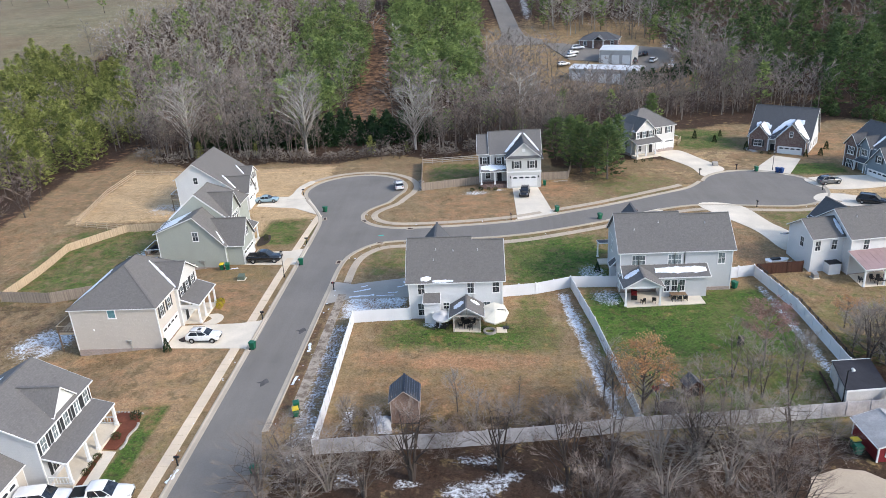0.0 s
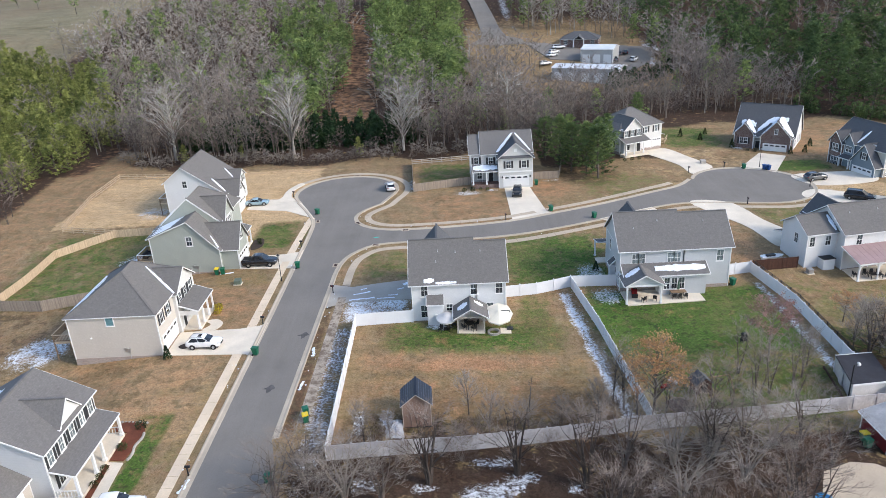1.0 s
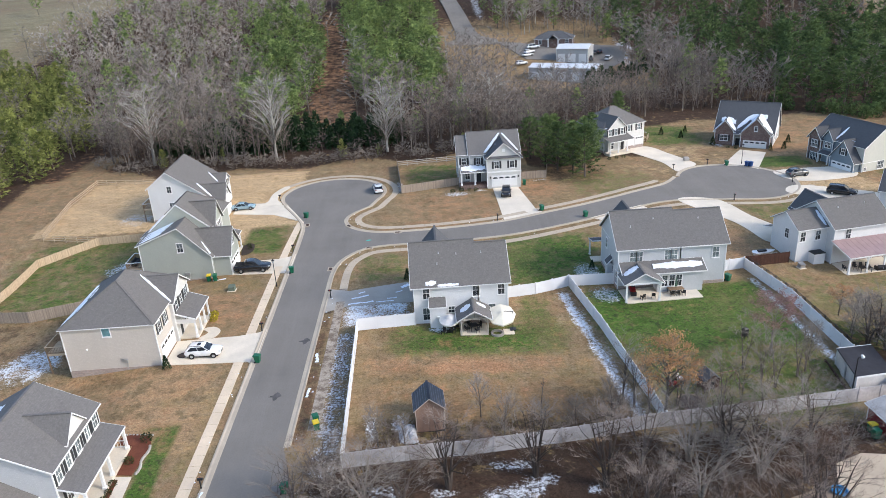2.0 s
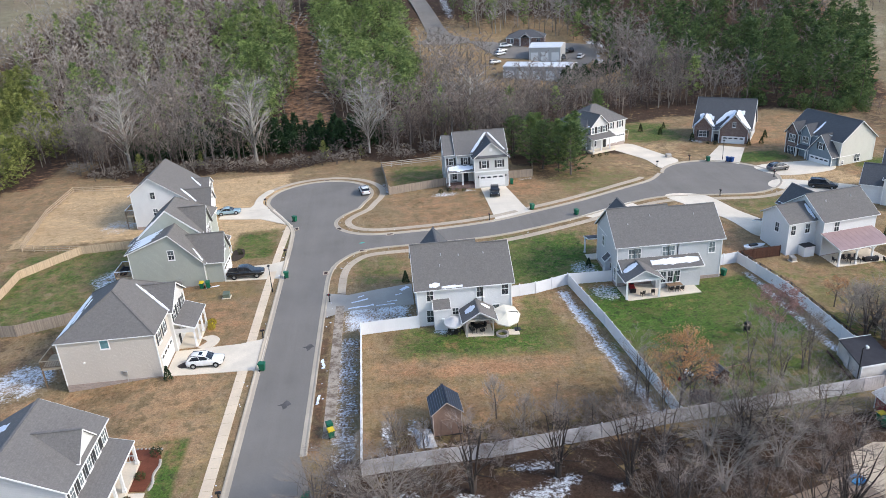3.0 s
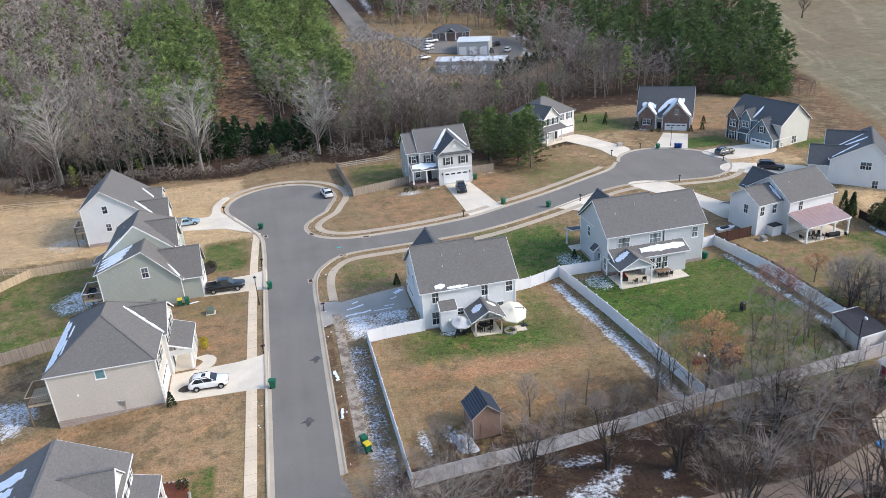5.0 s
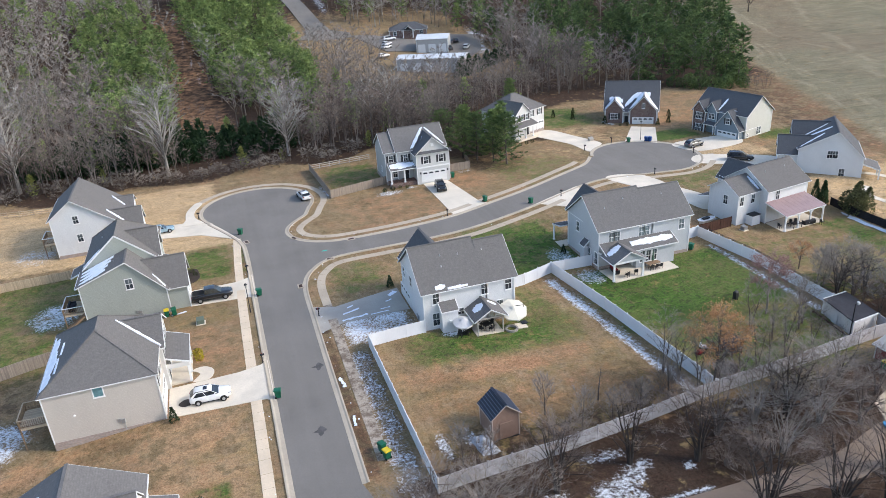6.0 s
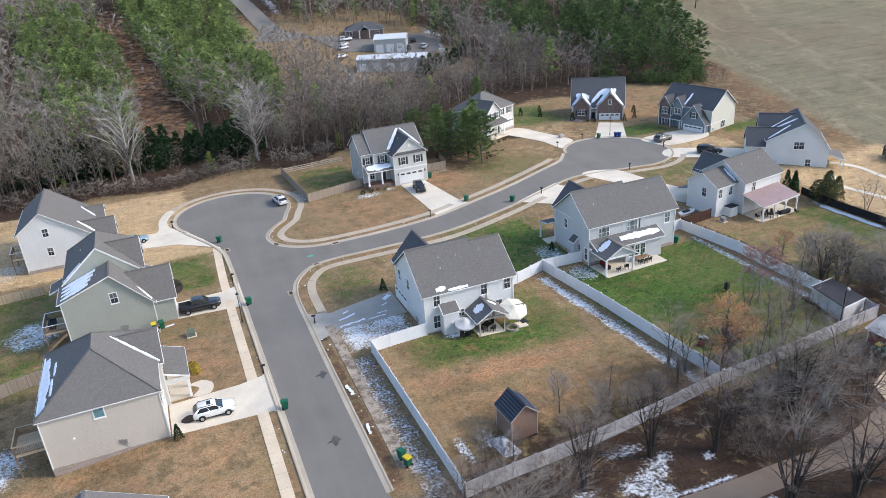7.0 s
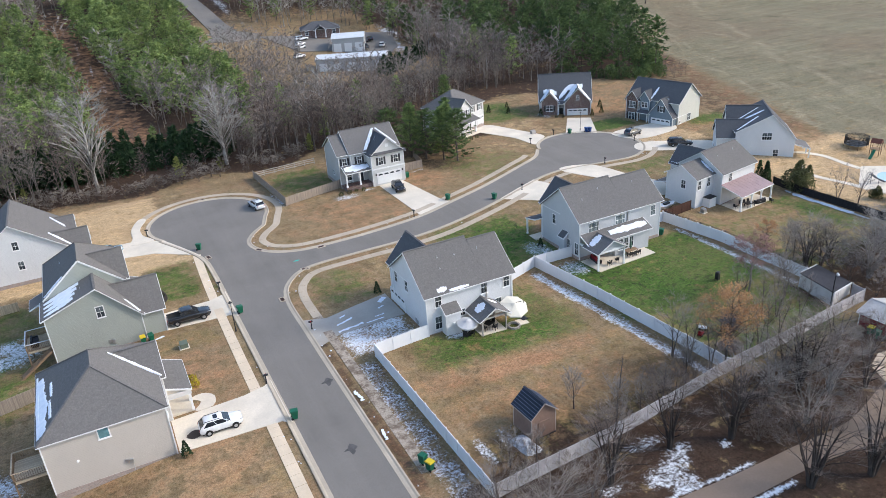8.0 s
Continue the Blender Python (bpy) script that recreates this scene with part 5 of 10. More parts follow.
def grey_house():
    h = house_thing("two-storey blue-grey sided house with grey gabled roof", 27.3, 102.0, -1.0, 180)
    footing(h, -7.9, 7.9, -4.8, 5.0, 0.4)
    r, top = gable(h, -1.2, 7.9, -4.8, 5.0, 6.4, 3.9, "x", BLUEGREY, ROOF_BROWN, ridge=0.1, ends=(0, 1))
    r2, _ = gable(h, -7.9, -1.2, -4.2, 5.0, 6.4, 3.6, "x", BLUEGREY, ROOF_BROWN, ridge=0.5, ends=(1, 0))
    g, _ = gable(h, 1.7, 7.45, -5.8, 0.0, 6.4, 3.3, "y", BLUEGREY, ROOF_DARK, ends=(1, 0))
    for x, y in ((5.6, 2.4), (2.0, 1.5), (-4.6, 1.8)):
        vent_pipe(r, x, y, top(y))
    for x in (5.3, 0.2):
        window(h, x, 5.0, 4.9, "N", 0.85, 1.55, pane=PANE_SKY, double=True)
    window(h, -6.4, 5.0, 4.9, "N", 0.9, 1.6, pane=PANE_SKY)
    window(h, 7.9, -1.6, 4.7, "E", 0.8, 1.5)
    for y in (2.2, 4.3):
        window(h, 7.9, y, 1.6, "E", 0.8, 1.9)
    part("bump_out", Shape().box(7.9, 8.7, 0.8, 2.0, -0.6, 2.8), BLUEGREY, h)
    slab_roof(h, [(8.85, 0.6, 2.7), (8.85, 2.2, 2.7), (7.9, 2.2, 3.6), (7.9, 0.6, 3.6)], ROOF_DARK)
    # front porch and back sunroom
    slab_roof(h, [(2.0, -7.8, 3.0), (9.3, -7.8, 3.0), (9.3, -5.0, 3.6), (2.0, -5.0, 3.6)], ROOF_DARK)
    for x in (9.1, 5.6, 2.2):
        porch_post(h, x, -7.6, 0.2, 3.0)
    part("porch_floor", Shape().box(2.0, 9.3, -7.8, -4.8, -1.0, 0.25), CONC, h)
    part("sunroom_wall", Shape().box(-4.0, 2.6, 5.0, 7.0, -0.6, 3.1), BLUEGREY, h)
    lean = slab_roof(h, [(-4.4, 7.4, 3.05), (7.9, 7.4, 3.05), (7.9, 5.0, 4.1), (-4.4, 5.0, 4.1)], ROOF_BROWN)
    snow_strip(lean, (-4.0, 6.1, 3.78), (3.2, 6.1, 3.78), 1.35, 0.1, 13, (0, -0.92, 0.4))
    pg, _ = gable(h, 2.9, 8.0, 6.2, 9.7, 2.95, 1.45, "y", None, ROOF_BROWN, over=0.3, ends=(0, 1))
    part("porch_gable", clean(Shape().prism([(3.0, 9.62, 2.95), (7.9, 9.62, 2.95), (5.45, 9.62, 4.3)], [(3.0, 9.7, 2.95), (7.9, 9.7, 2.95), (5.45, 9.7, 4.3)]), "porch_gable"), BLUEGREY, h)
    part("porch_beam", Shape().box(2.9, 8.0, 9.55, 9.75, 2.7, 2.97).box(7.8, 8.0, 5.2, 9.6, 2.7, 2.97).box(2.9, 3.1, 5.2, 9.6, 2.7, 2.97), TRIM, h)
    snow_strip(pg, (7.7, 7.4, 3.3), (5.7, 7.2, 4.45), 1.3, 0.07, 14, (0, 1, 0))
    for x in (7.85, 3.1):
        porch_post(h, x, 9.6, 0.0, 2.9)
    for x in (1.6, 0.55, -0.5):
        window(h, x, 7.0, 1.75, "N", 0.75, 1.7)
    window(h, 4.6, 5.0, 1.6, "N", 1.0, 1.8)
    part("door", Shape().box(2.62, 2.68, 5.3, 6.2, 0.1, 2.2), TRIM, h)
    garage_door(h, -4.2, -4.2, 0.0, "S", 4.9)
    return h


def porch_house():
    h = house_thing("two-storey white sided house with red metal porch roof", 58.2, 107.4, -2.0, 189)
    footing(h, -4.85, 4.75, -4.6, 4.6, 0.3)
    r, top = gable(h, -4.85, 4.75, -4.6, 4.6, 6.1, 2.95, "x", WHITE, ROOF, ridge=0.0)
    w, _ = gable(h, 4.75, 9.7, -3.4, 2.9, 5.95, 1.85, "x", WHITE, ROOF, ends=(0, 1))
    g, _ = gable(h, -0.6, 4.2, -6.8, 0.0, 5.7, 2.7, "y", WHITE, ROOF_DARK, ends=(1, 0))
    snow_strip(w, (5.15, 2.9, 6.1), (5.15, 0.3, 7.7), 0.6, 0.06, 15, (1, 0, 0))
    snow_strip(g, (4.4, -6.6, 5.75), (4.4, -4.6, 5.75), 0.6, 0.05, 16, (0.8, 0, 0.5))
    for x, y in ((2.4, 1.6), (-2.4, 1.4)):
        vent_pipe(r, x, y, top(y))
    window(h, 9.7, 0.2, 4.4, "E", 0.85, 1.5)
    for x in (8.9, 6.3):
        window(h, x, 2.9, 4.6, "N", 0.8, 1.5)
    window(h, 2.4, 4.6, 4.9, "N", 0.85, 1.5)
    slab_roof(h, [(-4.3, 9.1, 2.85), (5.2, 9.1, 2.85), (5.2, 4.6, 4.0), (-4.3, 4.6, 4.0)], RED_METAL)
    for k in range(11):
        x = -4.2 + k * 0.93
        part("roof_seam", clean(Shape().bar((x, 9.05, 3.0), (x, 4.65, 4.13), 0.035, 0.04), "roof_seam"), RED_METAL, h)
    part("porch_floor", Shape().box(-4.3, 5.2, 4.6, 9.0, -0.6, 0.2), CONC, h)
    for x in (-4.1, -1.0, 1.9, 5.0):
        porch_post(h, x, 8.85, 0.15, 2.9)
        for k in (-1, 1):
            if -4.3 < x + k * 0.7 < 5.2:
                part("brace", clean(Shape().bar((x, 8.85, 2.1), (x + k * 0.7, 8.85, 2.8), 0.1, 0.1), "brace"), TRIM, h)
    front_door(h, 0.8, 4.6, 0.2, "N", TRIM)
    window(h, -2.2, 4.6, 1.7, "N", 0.9, 1.6, double=True)
    part("cellar_hatch", Shape().box(5.6, 7.5, 2.9, 4.3, -0.4, 2.0), TRIM, h)
    part("cellar_lid", Shape().box(5.55, 7.55, 2.9, 4.35, 2.0, 2.1), BLACK, h)
    slab_roof(h, [(5.0, -6.6, 3.0), (9.2, -6.6, 3.0), (9.2, -3.4, 3.9), (5.0, -3.4, 3.9)], ROOF)
    return h


def grey_garage_house():
    h = house_thing("two-storey grey sided house with garage gable and front porch", 5.8, 151.0, 0.3, 0)
    footing(h, -6.4, 6.3, -3.0, 5.6, 0.4)
    r, _ = gable(h, -4.0, 6.3, -3.0, 5.6, 6.6, 3.5, "x", GREY, ROOF_BROWN, ridge=1.4)
    r2, _ = gable(h, -6.4, -4.0, -2.6, 5.6, 6.6, 2.9, "x", GREY, ROOF_BROWN, ridge=1.4, ends=(1, 0))
    g, _ = gable(h, -0.7, 6.25, -5.7, 1.4, 6.2, 3.0, "y", CREAM2, ROOF_DARK, ends=(1, 0))
    snow_strip(r, (-0.9, -3.2, 6.75), (2.5, 0.7, 9.75), 0.95, 0.07, 17, (0.8, -0.3, 0.2))
    snow_strip(r, (6.1, -3.0, 6.8), (3.2, 0.7, 9.75), 0.5, 0.06, 18, (0.8, 0.3, 0.2))
    snow_strip(g, (1.3, -3.0, 8.3), (1.9, -2.0, 8.75), 0.35, 0.03, 19, (0.3, 0.9, 0.1))
    for x in (1.3, 4.5):
        window(h, x, -5.7, 4.7, "S", 0.9, 1.45, True)
    part("belt_trim", Shape().box(-0.75, 6.4, -5.78, -5.68, 3.05, 3.3), TRIM, h)
    part("eave_skirt", clean(Shape().prism([(-1.0, -6.2, 6.12), (6.65, -6.2, 6.12), (6.65, -5.7, 6.45), (-1.0, -5.7, 6.45)], [(-1.0, -6.2, 6.2), (6.65, -6.2, 6.2), (6.65, -5.7, 6.55), (-1.0, -5.7, 6.55)]), "eave_skirt"), ROOF_DARK, h)
    part("gable_vent", Shape().box(2.5, 3.1, -5.8, -5.7, 7.4, 8.0), TRIM, h)
    garage_door(h, 2.85, -5.7, 0.05, "S", 5.0)
    for x in (0.0, 5.75):
        part("wall_lamp", Shape().box(x - 0.1, x + 0.1, -5.9, -5.7, 1.9, 2.3), BLACK, h)
    window(h, -5.2, -2.6, 5.0, "S", 0.85, 1.35, True)
    window(h, -2.2, -3.0, 5.0, "S", 0.85, 1.35, True)
    pr = slab_roof(h, [(-6.2, -5.4, 3.2), (-0.7, -5.4, 3.2), (-0.7, -2.9, 4.2), (-6.2, -2.9, 4.2)], ROOF_BROWN)
    snow_strip(pr, (-6.0, -4.2, 3.9), (-0.9, -4.2, 3.9), 1.9, 0.08, 21, (0, 0.92, 0.37))
    part("porch_floor", Shape().box(-6.2, -0.7, -5.3, -2.9, -0.6, 0.55), BRICK, h)
    for x in (-6.0, -3.2):
        porch_post(h, x, -5.15, 0.55, 3.25, 0.26)
    part("porch_rail", clean(Shape().bar((-6.0, -5.15, 1.4), (-3.2, -5.15, 1.4), 0.07, 0.07).bar((-6.0, -5.15, 0.8), (-3.2, -5.15, 0.8), 0.05, 0.05), "porch_rail"), BLACK, h)
    front_door(h, -2.2, -3.0, 0.55, "S")
    window(h, -4.6, -2.8, 1.9, "S", 0.9, 1.5)
    window(h, -6.4, 1.0, 2.2, "W", 0.6, 0.9)
    return h


def shutter_house():
    h = house_thing("two-storey white sided house with dark shutters", 38.1, 173.2, 0.3, 24)
    footing(h, -6.1, 5.8, -5.0, 4.6, 0.3)
    r = hip(h, -6.1, 5.8, -5.0, 4.6, 5.8, 3.4, "x", OFFWHITE, ROOF_BROWN, (5.4, 5.2))
    g, _ = gable(h, -5.7, -0.8, -6.2, 0.0, 5.8, 2.3, "y", OFFWHITE, ROOF, ends=(1, 0))
    for x in (-5.2, -3.5, -1.8):
        window(h, x, -6.2, 4.7, "S", 0.8, 1.4, True, PANE_SKY)
    for x in (1.3, 4.2):
        window(h, x, -5.0, 4.6, "S", 0.85, 1.4, True, PANE_SKY)
    slab_roof(h, [(-6.8, -8.4, 2.9), (0.2, -8.4, 2.9), (0.2, -5.2, 3.9), (-6.8, -5.2, 3.9)], ROOF)
    part("porch_floor", Shape().box(-6.7, 0.0, -8.2, -6.2, -0.6, 0.2), CONC, h)
    for x in (-6.5, -4.2, -1.6):
        porch_post(h, x, -8.1, 0.2, 2.95)
    front_door(h, -1.6, -6.2, 0.2, "S")
    window(h, -4.6, -6.2, 1.6, "S", 0.9, 1.6)
    garage_door(h, 1.6, -5.0, 0.0, "S", 2.3)
    garage_door(h, 4.5, -5.0, 0.0, "S", 2.3)
    window(h, -6.1, -3.0, 1.9, "W", 0.9, 1.5)
    snow_strip(g, (-5.95, -6.0, 5.72), (-5.95, -1.0, 5.72), 0.4, 0.06, 22, (0.8, 0, 0.5))
    deck(h, 5.8, 9.4, -2.0, 1.5, 0.7, -0.4)
    return h


def brick_house():
    h = house_thing("brick house with two snow-edged front gables", 70.9, 172.0, -1.6, -33)
    footing(h, -6.6, 6.6, -3.4, 7.0, 0.3, BRICK)
    r, _ = gable(h, -6.6, 6.6, -3.0, 7.0, 3.6, 6.1, "x", WHITE, ROOF_DARK, ridge=2.8, over=0.3)
    a, _ = gable(h, -6.25, -2.0, -4.6, 1.5, 4.1, 2.4, "y", BRICK, ROOF_DARK, ends=(1, 0))
    b, _ = gable(h, -0.2, 6.22, -5.4, 2.0, 4.0, 3.5, "y", BRICK, ROOF_DARK, ends=(1, 0))
    for roof, x0, x1, xm, e, t, y0, y1, s in ((a, -6.6, -1.7, -4.12, 3.85, 6.65, -4.6, 0.4, 60), (b, -0.5, 6.55, 3.0, 3.75, 7.65, -5.4, 1.6, 64)):
        for k, xe in enumerate((x0, x1)):
            snow_strip(roof, (xe * 0.96 + xm * 0.04, (y0 + y1) / 2 - 0.4, e + 0.18), (xm, (y0 + y1) / 2, t + 0.02), y1 - y0 - 0.6, 0.1, s + k, (0, 1, 0))
    for k, (x0, y0, z0, x1, y1, z1, wd) in enumerate(((-5.6, -1.0, 5.95, -2.2, -1.4, 5.55, 1.7), (-1.6, -2.4, 4.5, 1.4, 0.2, 7.1, 1.6), (0.6, -0.4, 6.5, 4.6, 0.0, 6.9, 1.8))):
        snow_strip(r, (x0, y0, z0 + 0.05), (x1, y1, z1 + 0.05), wd, 0.1, 80 + k, (0, 0.69, 0.72))
    part("wall", Shape().box(-2.0, -0.2, -3.6, -3.0, -0.5, 3.6), GREY, h)
    window(h, -4.12, -4.6, 2.4, "S", 0.8, 1.35, True, double=True)
    window(h, 3.0, -5.4, 5.2, "S", 0.6, 1.1, False)
    garage_door(h, 3.0, -5.4, 0.0, "S", 4.9)
    front_door(h, -1.1, -3.6, 0.2, "S")
    for x in (-1.9, -0.3):
        porch_post(h, x, -4.6, 0.1, 3.4, 0.2)
    slab_roof(h, [(-2.0, -4.8, 3.4), (-0.2, -4.8, 3.4), (-0.2, -3.0, 3.9), (-2.0, -3.0, 3.9)], ROOF_DARK)
    for x, z in ((-1.0, 1.5), (2.5, 1.5), (5.0, 1.5)):
        window(h, 6.6, x, z + 0.4, "E", 0.8, 1.4)
    return h


def teal_house():
    h = house_thing("two-storey brick and slate-blue house with cream side wall", 84.9, 150.6, -1.9, -74.5)
    footing(h, -7.2, 7.0, -4.6, 5.2, 0.3, BRICK)
    r, _ = gable(h, -7.2, 7.0, -4.2, 5.2, 6.2, 3.7, "x", CREAM, ROOF_DARK)
    a, _ = gable(h, -6.8, -3.4, -5.4, 0.0, 6.0, 2.0, "y", BRICK, ROOF_DARK, ends=(1, 0))
    d, _ = gable(h, -3.2, -0.6, -4.9, 0.0, 6.4, 1.7, "y", TEAL, ROOF_DARK, ends=(1, 0))
    part("wall", Shape().box(-3.4, 1.0, -4.5, -4.1, -0.5, 6.2), TEAL, h)
    b, _ = gable(h, 0.2, 6.58, -6.0, 0.0, 3.2, 3.9, "y", TEAL, ROOF_DARK, ends=(1, 0))
    snow_strip(r, (-0.5, -4.4, 6.4), (-0.3, -0.2, 9.3), 0.6, 0.08, 70, (1, 0, 0))
    snow_strip(b, (3.2, -5.0, 7.2), (4.9, -2.6, 6.0), 0.6, 0.08, 71, (0.6, 0.7, 0.2))
    window(h, -5.1, -5.4, 4.6, "S", 0.75, 1.5, True, double=True)
    window(h, -5.1, -5.4, 1.7, "S", 0.75, 1.7, True, double=True)
    window(h, -1.9, -4.9, 4.8, "S", 0.7, 1.2, double=True)
    window(h, 3.4, -6.0, 4.7, "S", 0.9, 1.3, True)
    garage_door(h, 3.4, -6.0, 0.0, "S", 4.9)
    front_door(h, -1.6, -4.5, 0.2, "S")
    slab_roof(h, [(-3.3, -6.2, 2.9), (0.4, -6.2, 2.9), (0.4, -4.2, 3.7), (-3.3, -4.2, 3.7)], ROOF_DARK)
    for x in (-3.1, -0.4):
        porch_post(h, x, -6.0, 0.1, 2.9)
    window(h, 7.0, 0.6, 2.0, "E", 0.7, 1.6, double=True)
    window(h, 7.0, -3.4, 1.5, "E", 0.5, 0.7)
    return h


def east_white_house():
    h = house_thing("two-storey white sided house with dark snow-edged roofs", 84.8, 119.5, -2.3, -130)
    footing(h, -6.3, 6.0, -6.6, 4.8, 0.3)
    r, top = gable(h, -6.3, 6.0, -6.6, 4.8, 6.1, 3.5, "x", WHITE, ROOF_DARK, ridge=0.0, eave2=4.8, over=0.3)
    a, _ = gable(h, -5.9, -0.6, -7.6, 0.0, 6.2, 3.1, "y", WHITE, ROOF_DARK, ends=(1, 0), over=0.3)
    b, _ = gable(h, -0.6, 5.6, -10.2, -1.0, 4.9, 2.9, "y", WHITE, ROOF_DARK, ends=(1, 0), over=0.3)
    snow_strip(r, (-0.6, -6.4, 6.4), (-2.8, -1.4, 9.0), 0.7, 0.08, 73, (0.8, 0.3, 0.2))
    snow_strip(r, (5.4, -6.4, 6.35), (3.0, -2.2, 8.6), 0.7, 0.08, 74, (0.8, 0.3, 0.2))
    snow_strip(r, (0.6, -4.5, 7.4), (0.8, -0.8, 9.4), 0.9, 0.05, 75, (1, 0, 0))
    window(h, 6.0, -0.6, 5.2, "E", 0.85, 1.4, double=True)
    window(h, 6.0, 1.4, 1.6, "E", 0.95, 1.6)
    garage_door(h, 2.5, -10.2, 0.0, "S", 4.9)
    for x in (-4.6, -2.0):
        window(h, x, -7.6, 4.6, "S", 0.8, 1.4, True)
    front_door(h, -3.4, -7.6, 0.2, "S")
    slab_roof(h, [(0.6, 8.0, 2.5), (6.2, 8.0, 2.5), (6.2, 4.8, 3.5), (0.6, 4.8, 3.5)], ROOF_BROWN)
    part("porch_floor", Shape().box(0.6, 6.0, 4.8, 8.0, -0.6, 0.12), CONC, h)
    for x in (0.8, 3.4, 6.0):
        porch_post(h, x, 7.8, 0.0, 2.55)
    return h


corner_house()
grey_house()
porch_house()
grey_garage_house()
shutter_house()
brick_house()
teal_house()
east_white_house()


# ---- far buildings ----
def far_hall(label, x, y, turn, w, d, eave, rise, doors):
    h = thing("warehouse", label, "building", on(x, y, turn))
    r, _ = gable(h, -w / 2, w / 2, -d / 2, d / 2, eave, rise, "x", GREY, plain("pale_roof_metal", (0.62, 0.64, 0.66), 0.5), over=0.2)
    for k in range(doors):
        cx = -w / 2 + (k + 0.5) * w / doors
        part("roller_door", Shape().box(cx - 1.4, cx + 1.4, -d / 2 - 0.06, -d / 2, -0.2, 3.0), DOORWHITE, h)
    return h


far_hall("long white metal warehouse with pale roof", 44.4, 259.4, -28, 24.0, 9.0, 4.4, 0.8, 5)
far_hall("white metal workshop with pale roof", 53.6, 287.0, -24, 12.0, 11.0, 4.8, 1.1, 3)
b = house_thing("single-storey brick house with dark hipped roof", 50.0, 310.0, gz(50.0, 310), -16)
hip(b, -7.6, 7.6, -5.0, 5.0, 3.0, 2.4, "x", BRICK, ROOF_DARK, (5, 5))
gable(b, -2.2, 2.2, -6.8, 0.0, 3.0, 1.5, "y", None, ROOF_DARK, ends=(1, 0))
for x in (-2.0, 2.0):
    porch_post(b, x, -6.6, 0, 3.0, 0.4)
for x in (-5.4, 5.4):
    window(b, x, -5.0, 1.8, "S", 1.2, 1.5)


# ---- fences ----
def run_points(a, b, gap):
    n = max(1, round(math.hypot(b[0] - a[0], b[1] - a[1]) / gap))
    return [(a[0] + (b[0] - a[0]) * i / n, a[1] + (b[1] - a[1]) * i / n) for i in range(n + 1)]


def grooved(s, u0, u1, n, t, z0, z1, shear):
    """One panel of n boards in a single piece, with a groove between each."""
    plan = []
    for k in range(n):
        a, b = u0 + (u1 - u0) * k / n, u0 + (u1 - u0) * (k + 1) / n
        plan += [(a, t * 0.3), (a + 0.012, t), (b - 0.012, t)]
    plan.append((u1, t * 0.3))
    m = len(plan)
    for z in (z0, z1):
        s.v += [(u, -y, z + shear(u)) for u, y in plan] + [(u, y, z + shear(u)) for u, y in plan]
    for i in range(m - 1):
        s.f += [(i, i + 1, 2 * m + i + 1, 2 * m + i), (m + i + 1, m + i, 3 * m + i, 3 * m + i + 1), (2 * m + i, 2 * m + i + 1, 3 * m + i + 1, 3 * m + i), (i + 1, i, m + i, m + i + 1)]
    s.f += [(0, 2 * m, 3 * m, m), (m - 1, 2 * m - 1, 4 * m - 1, 3 * m - 1)]


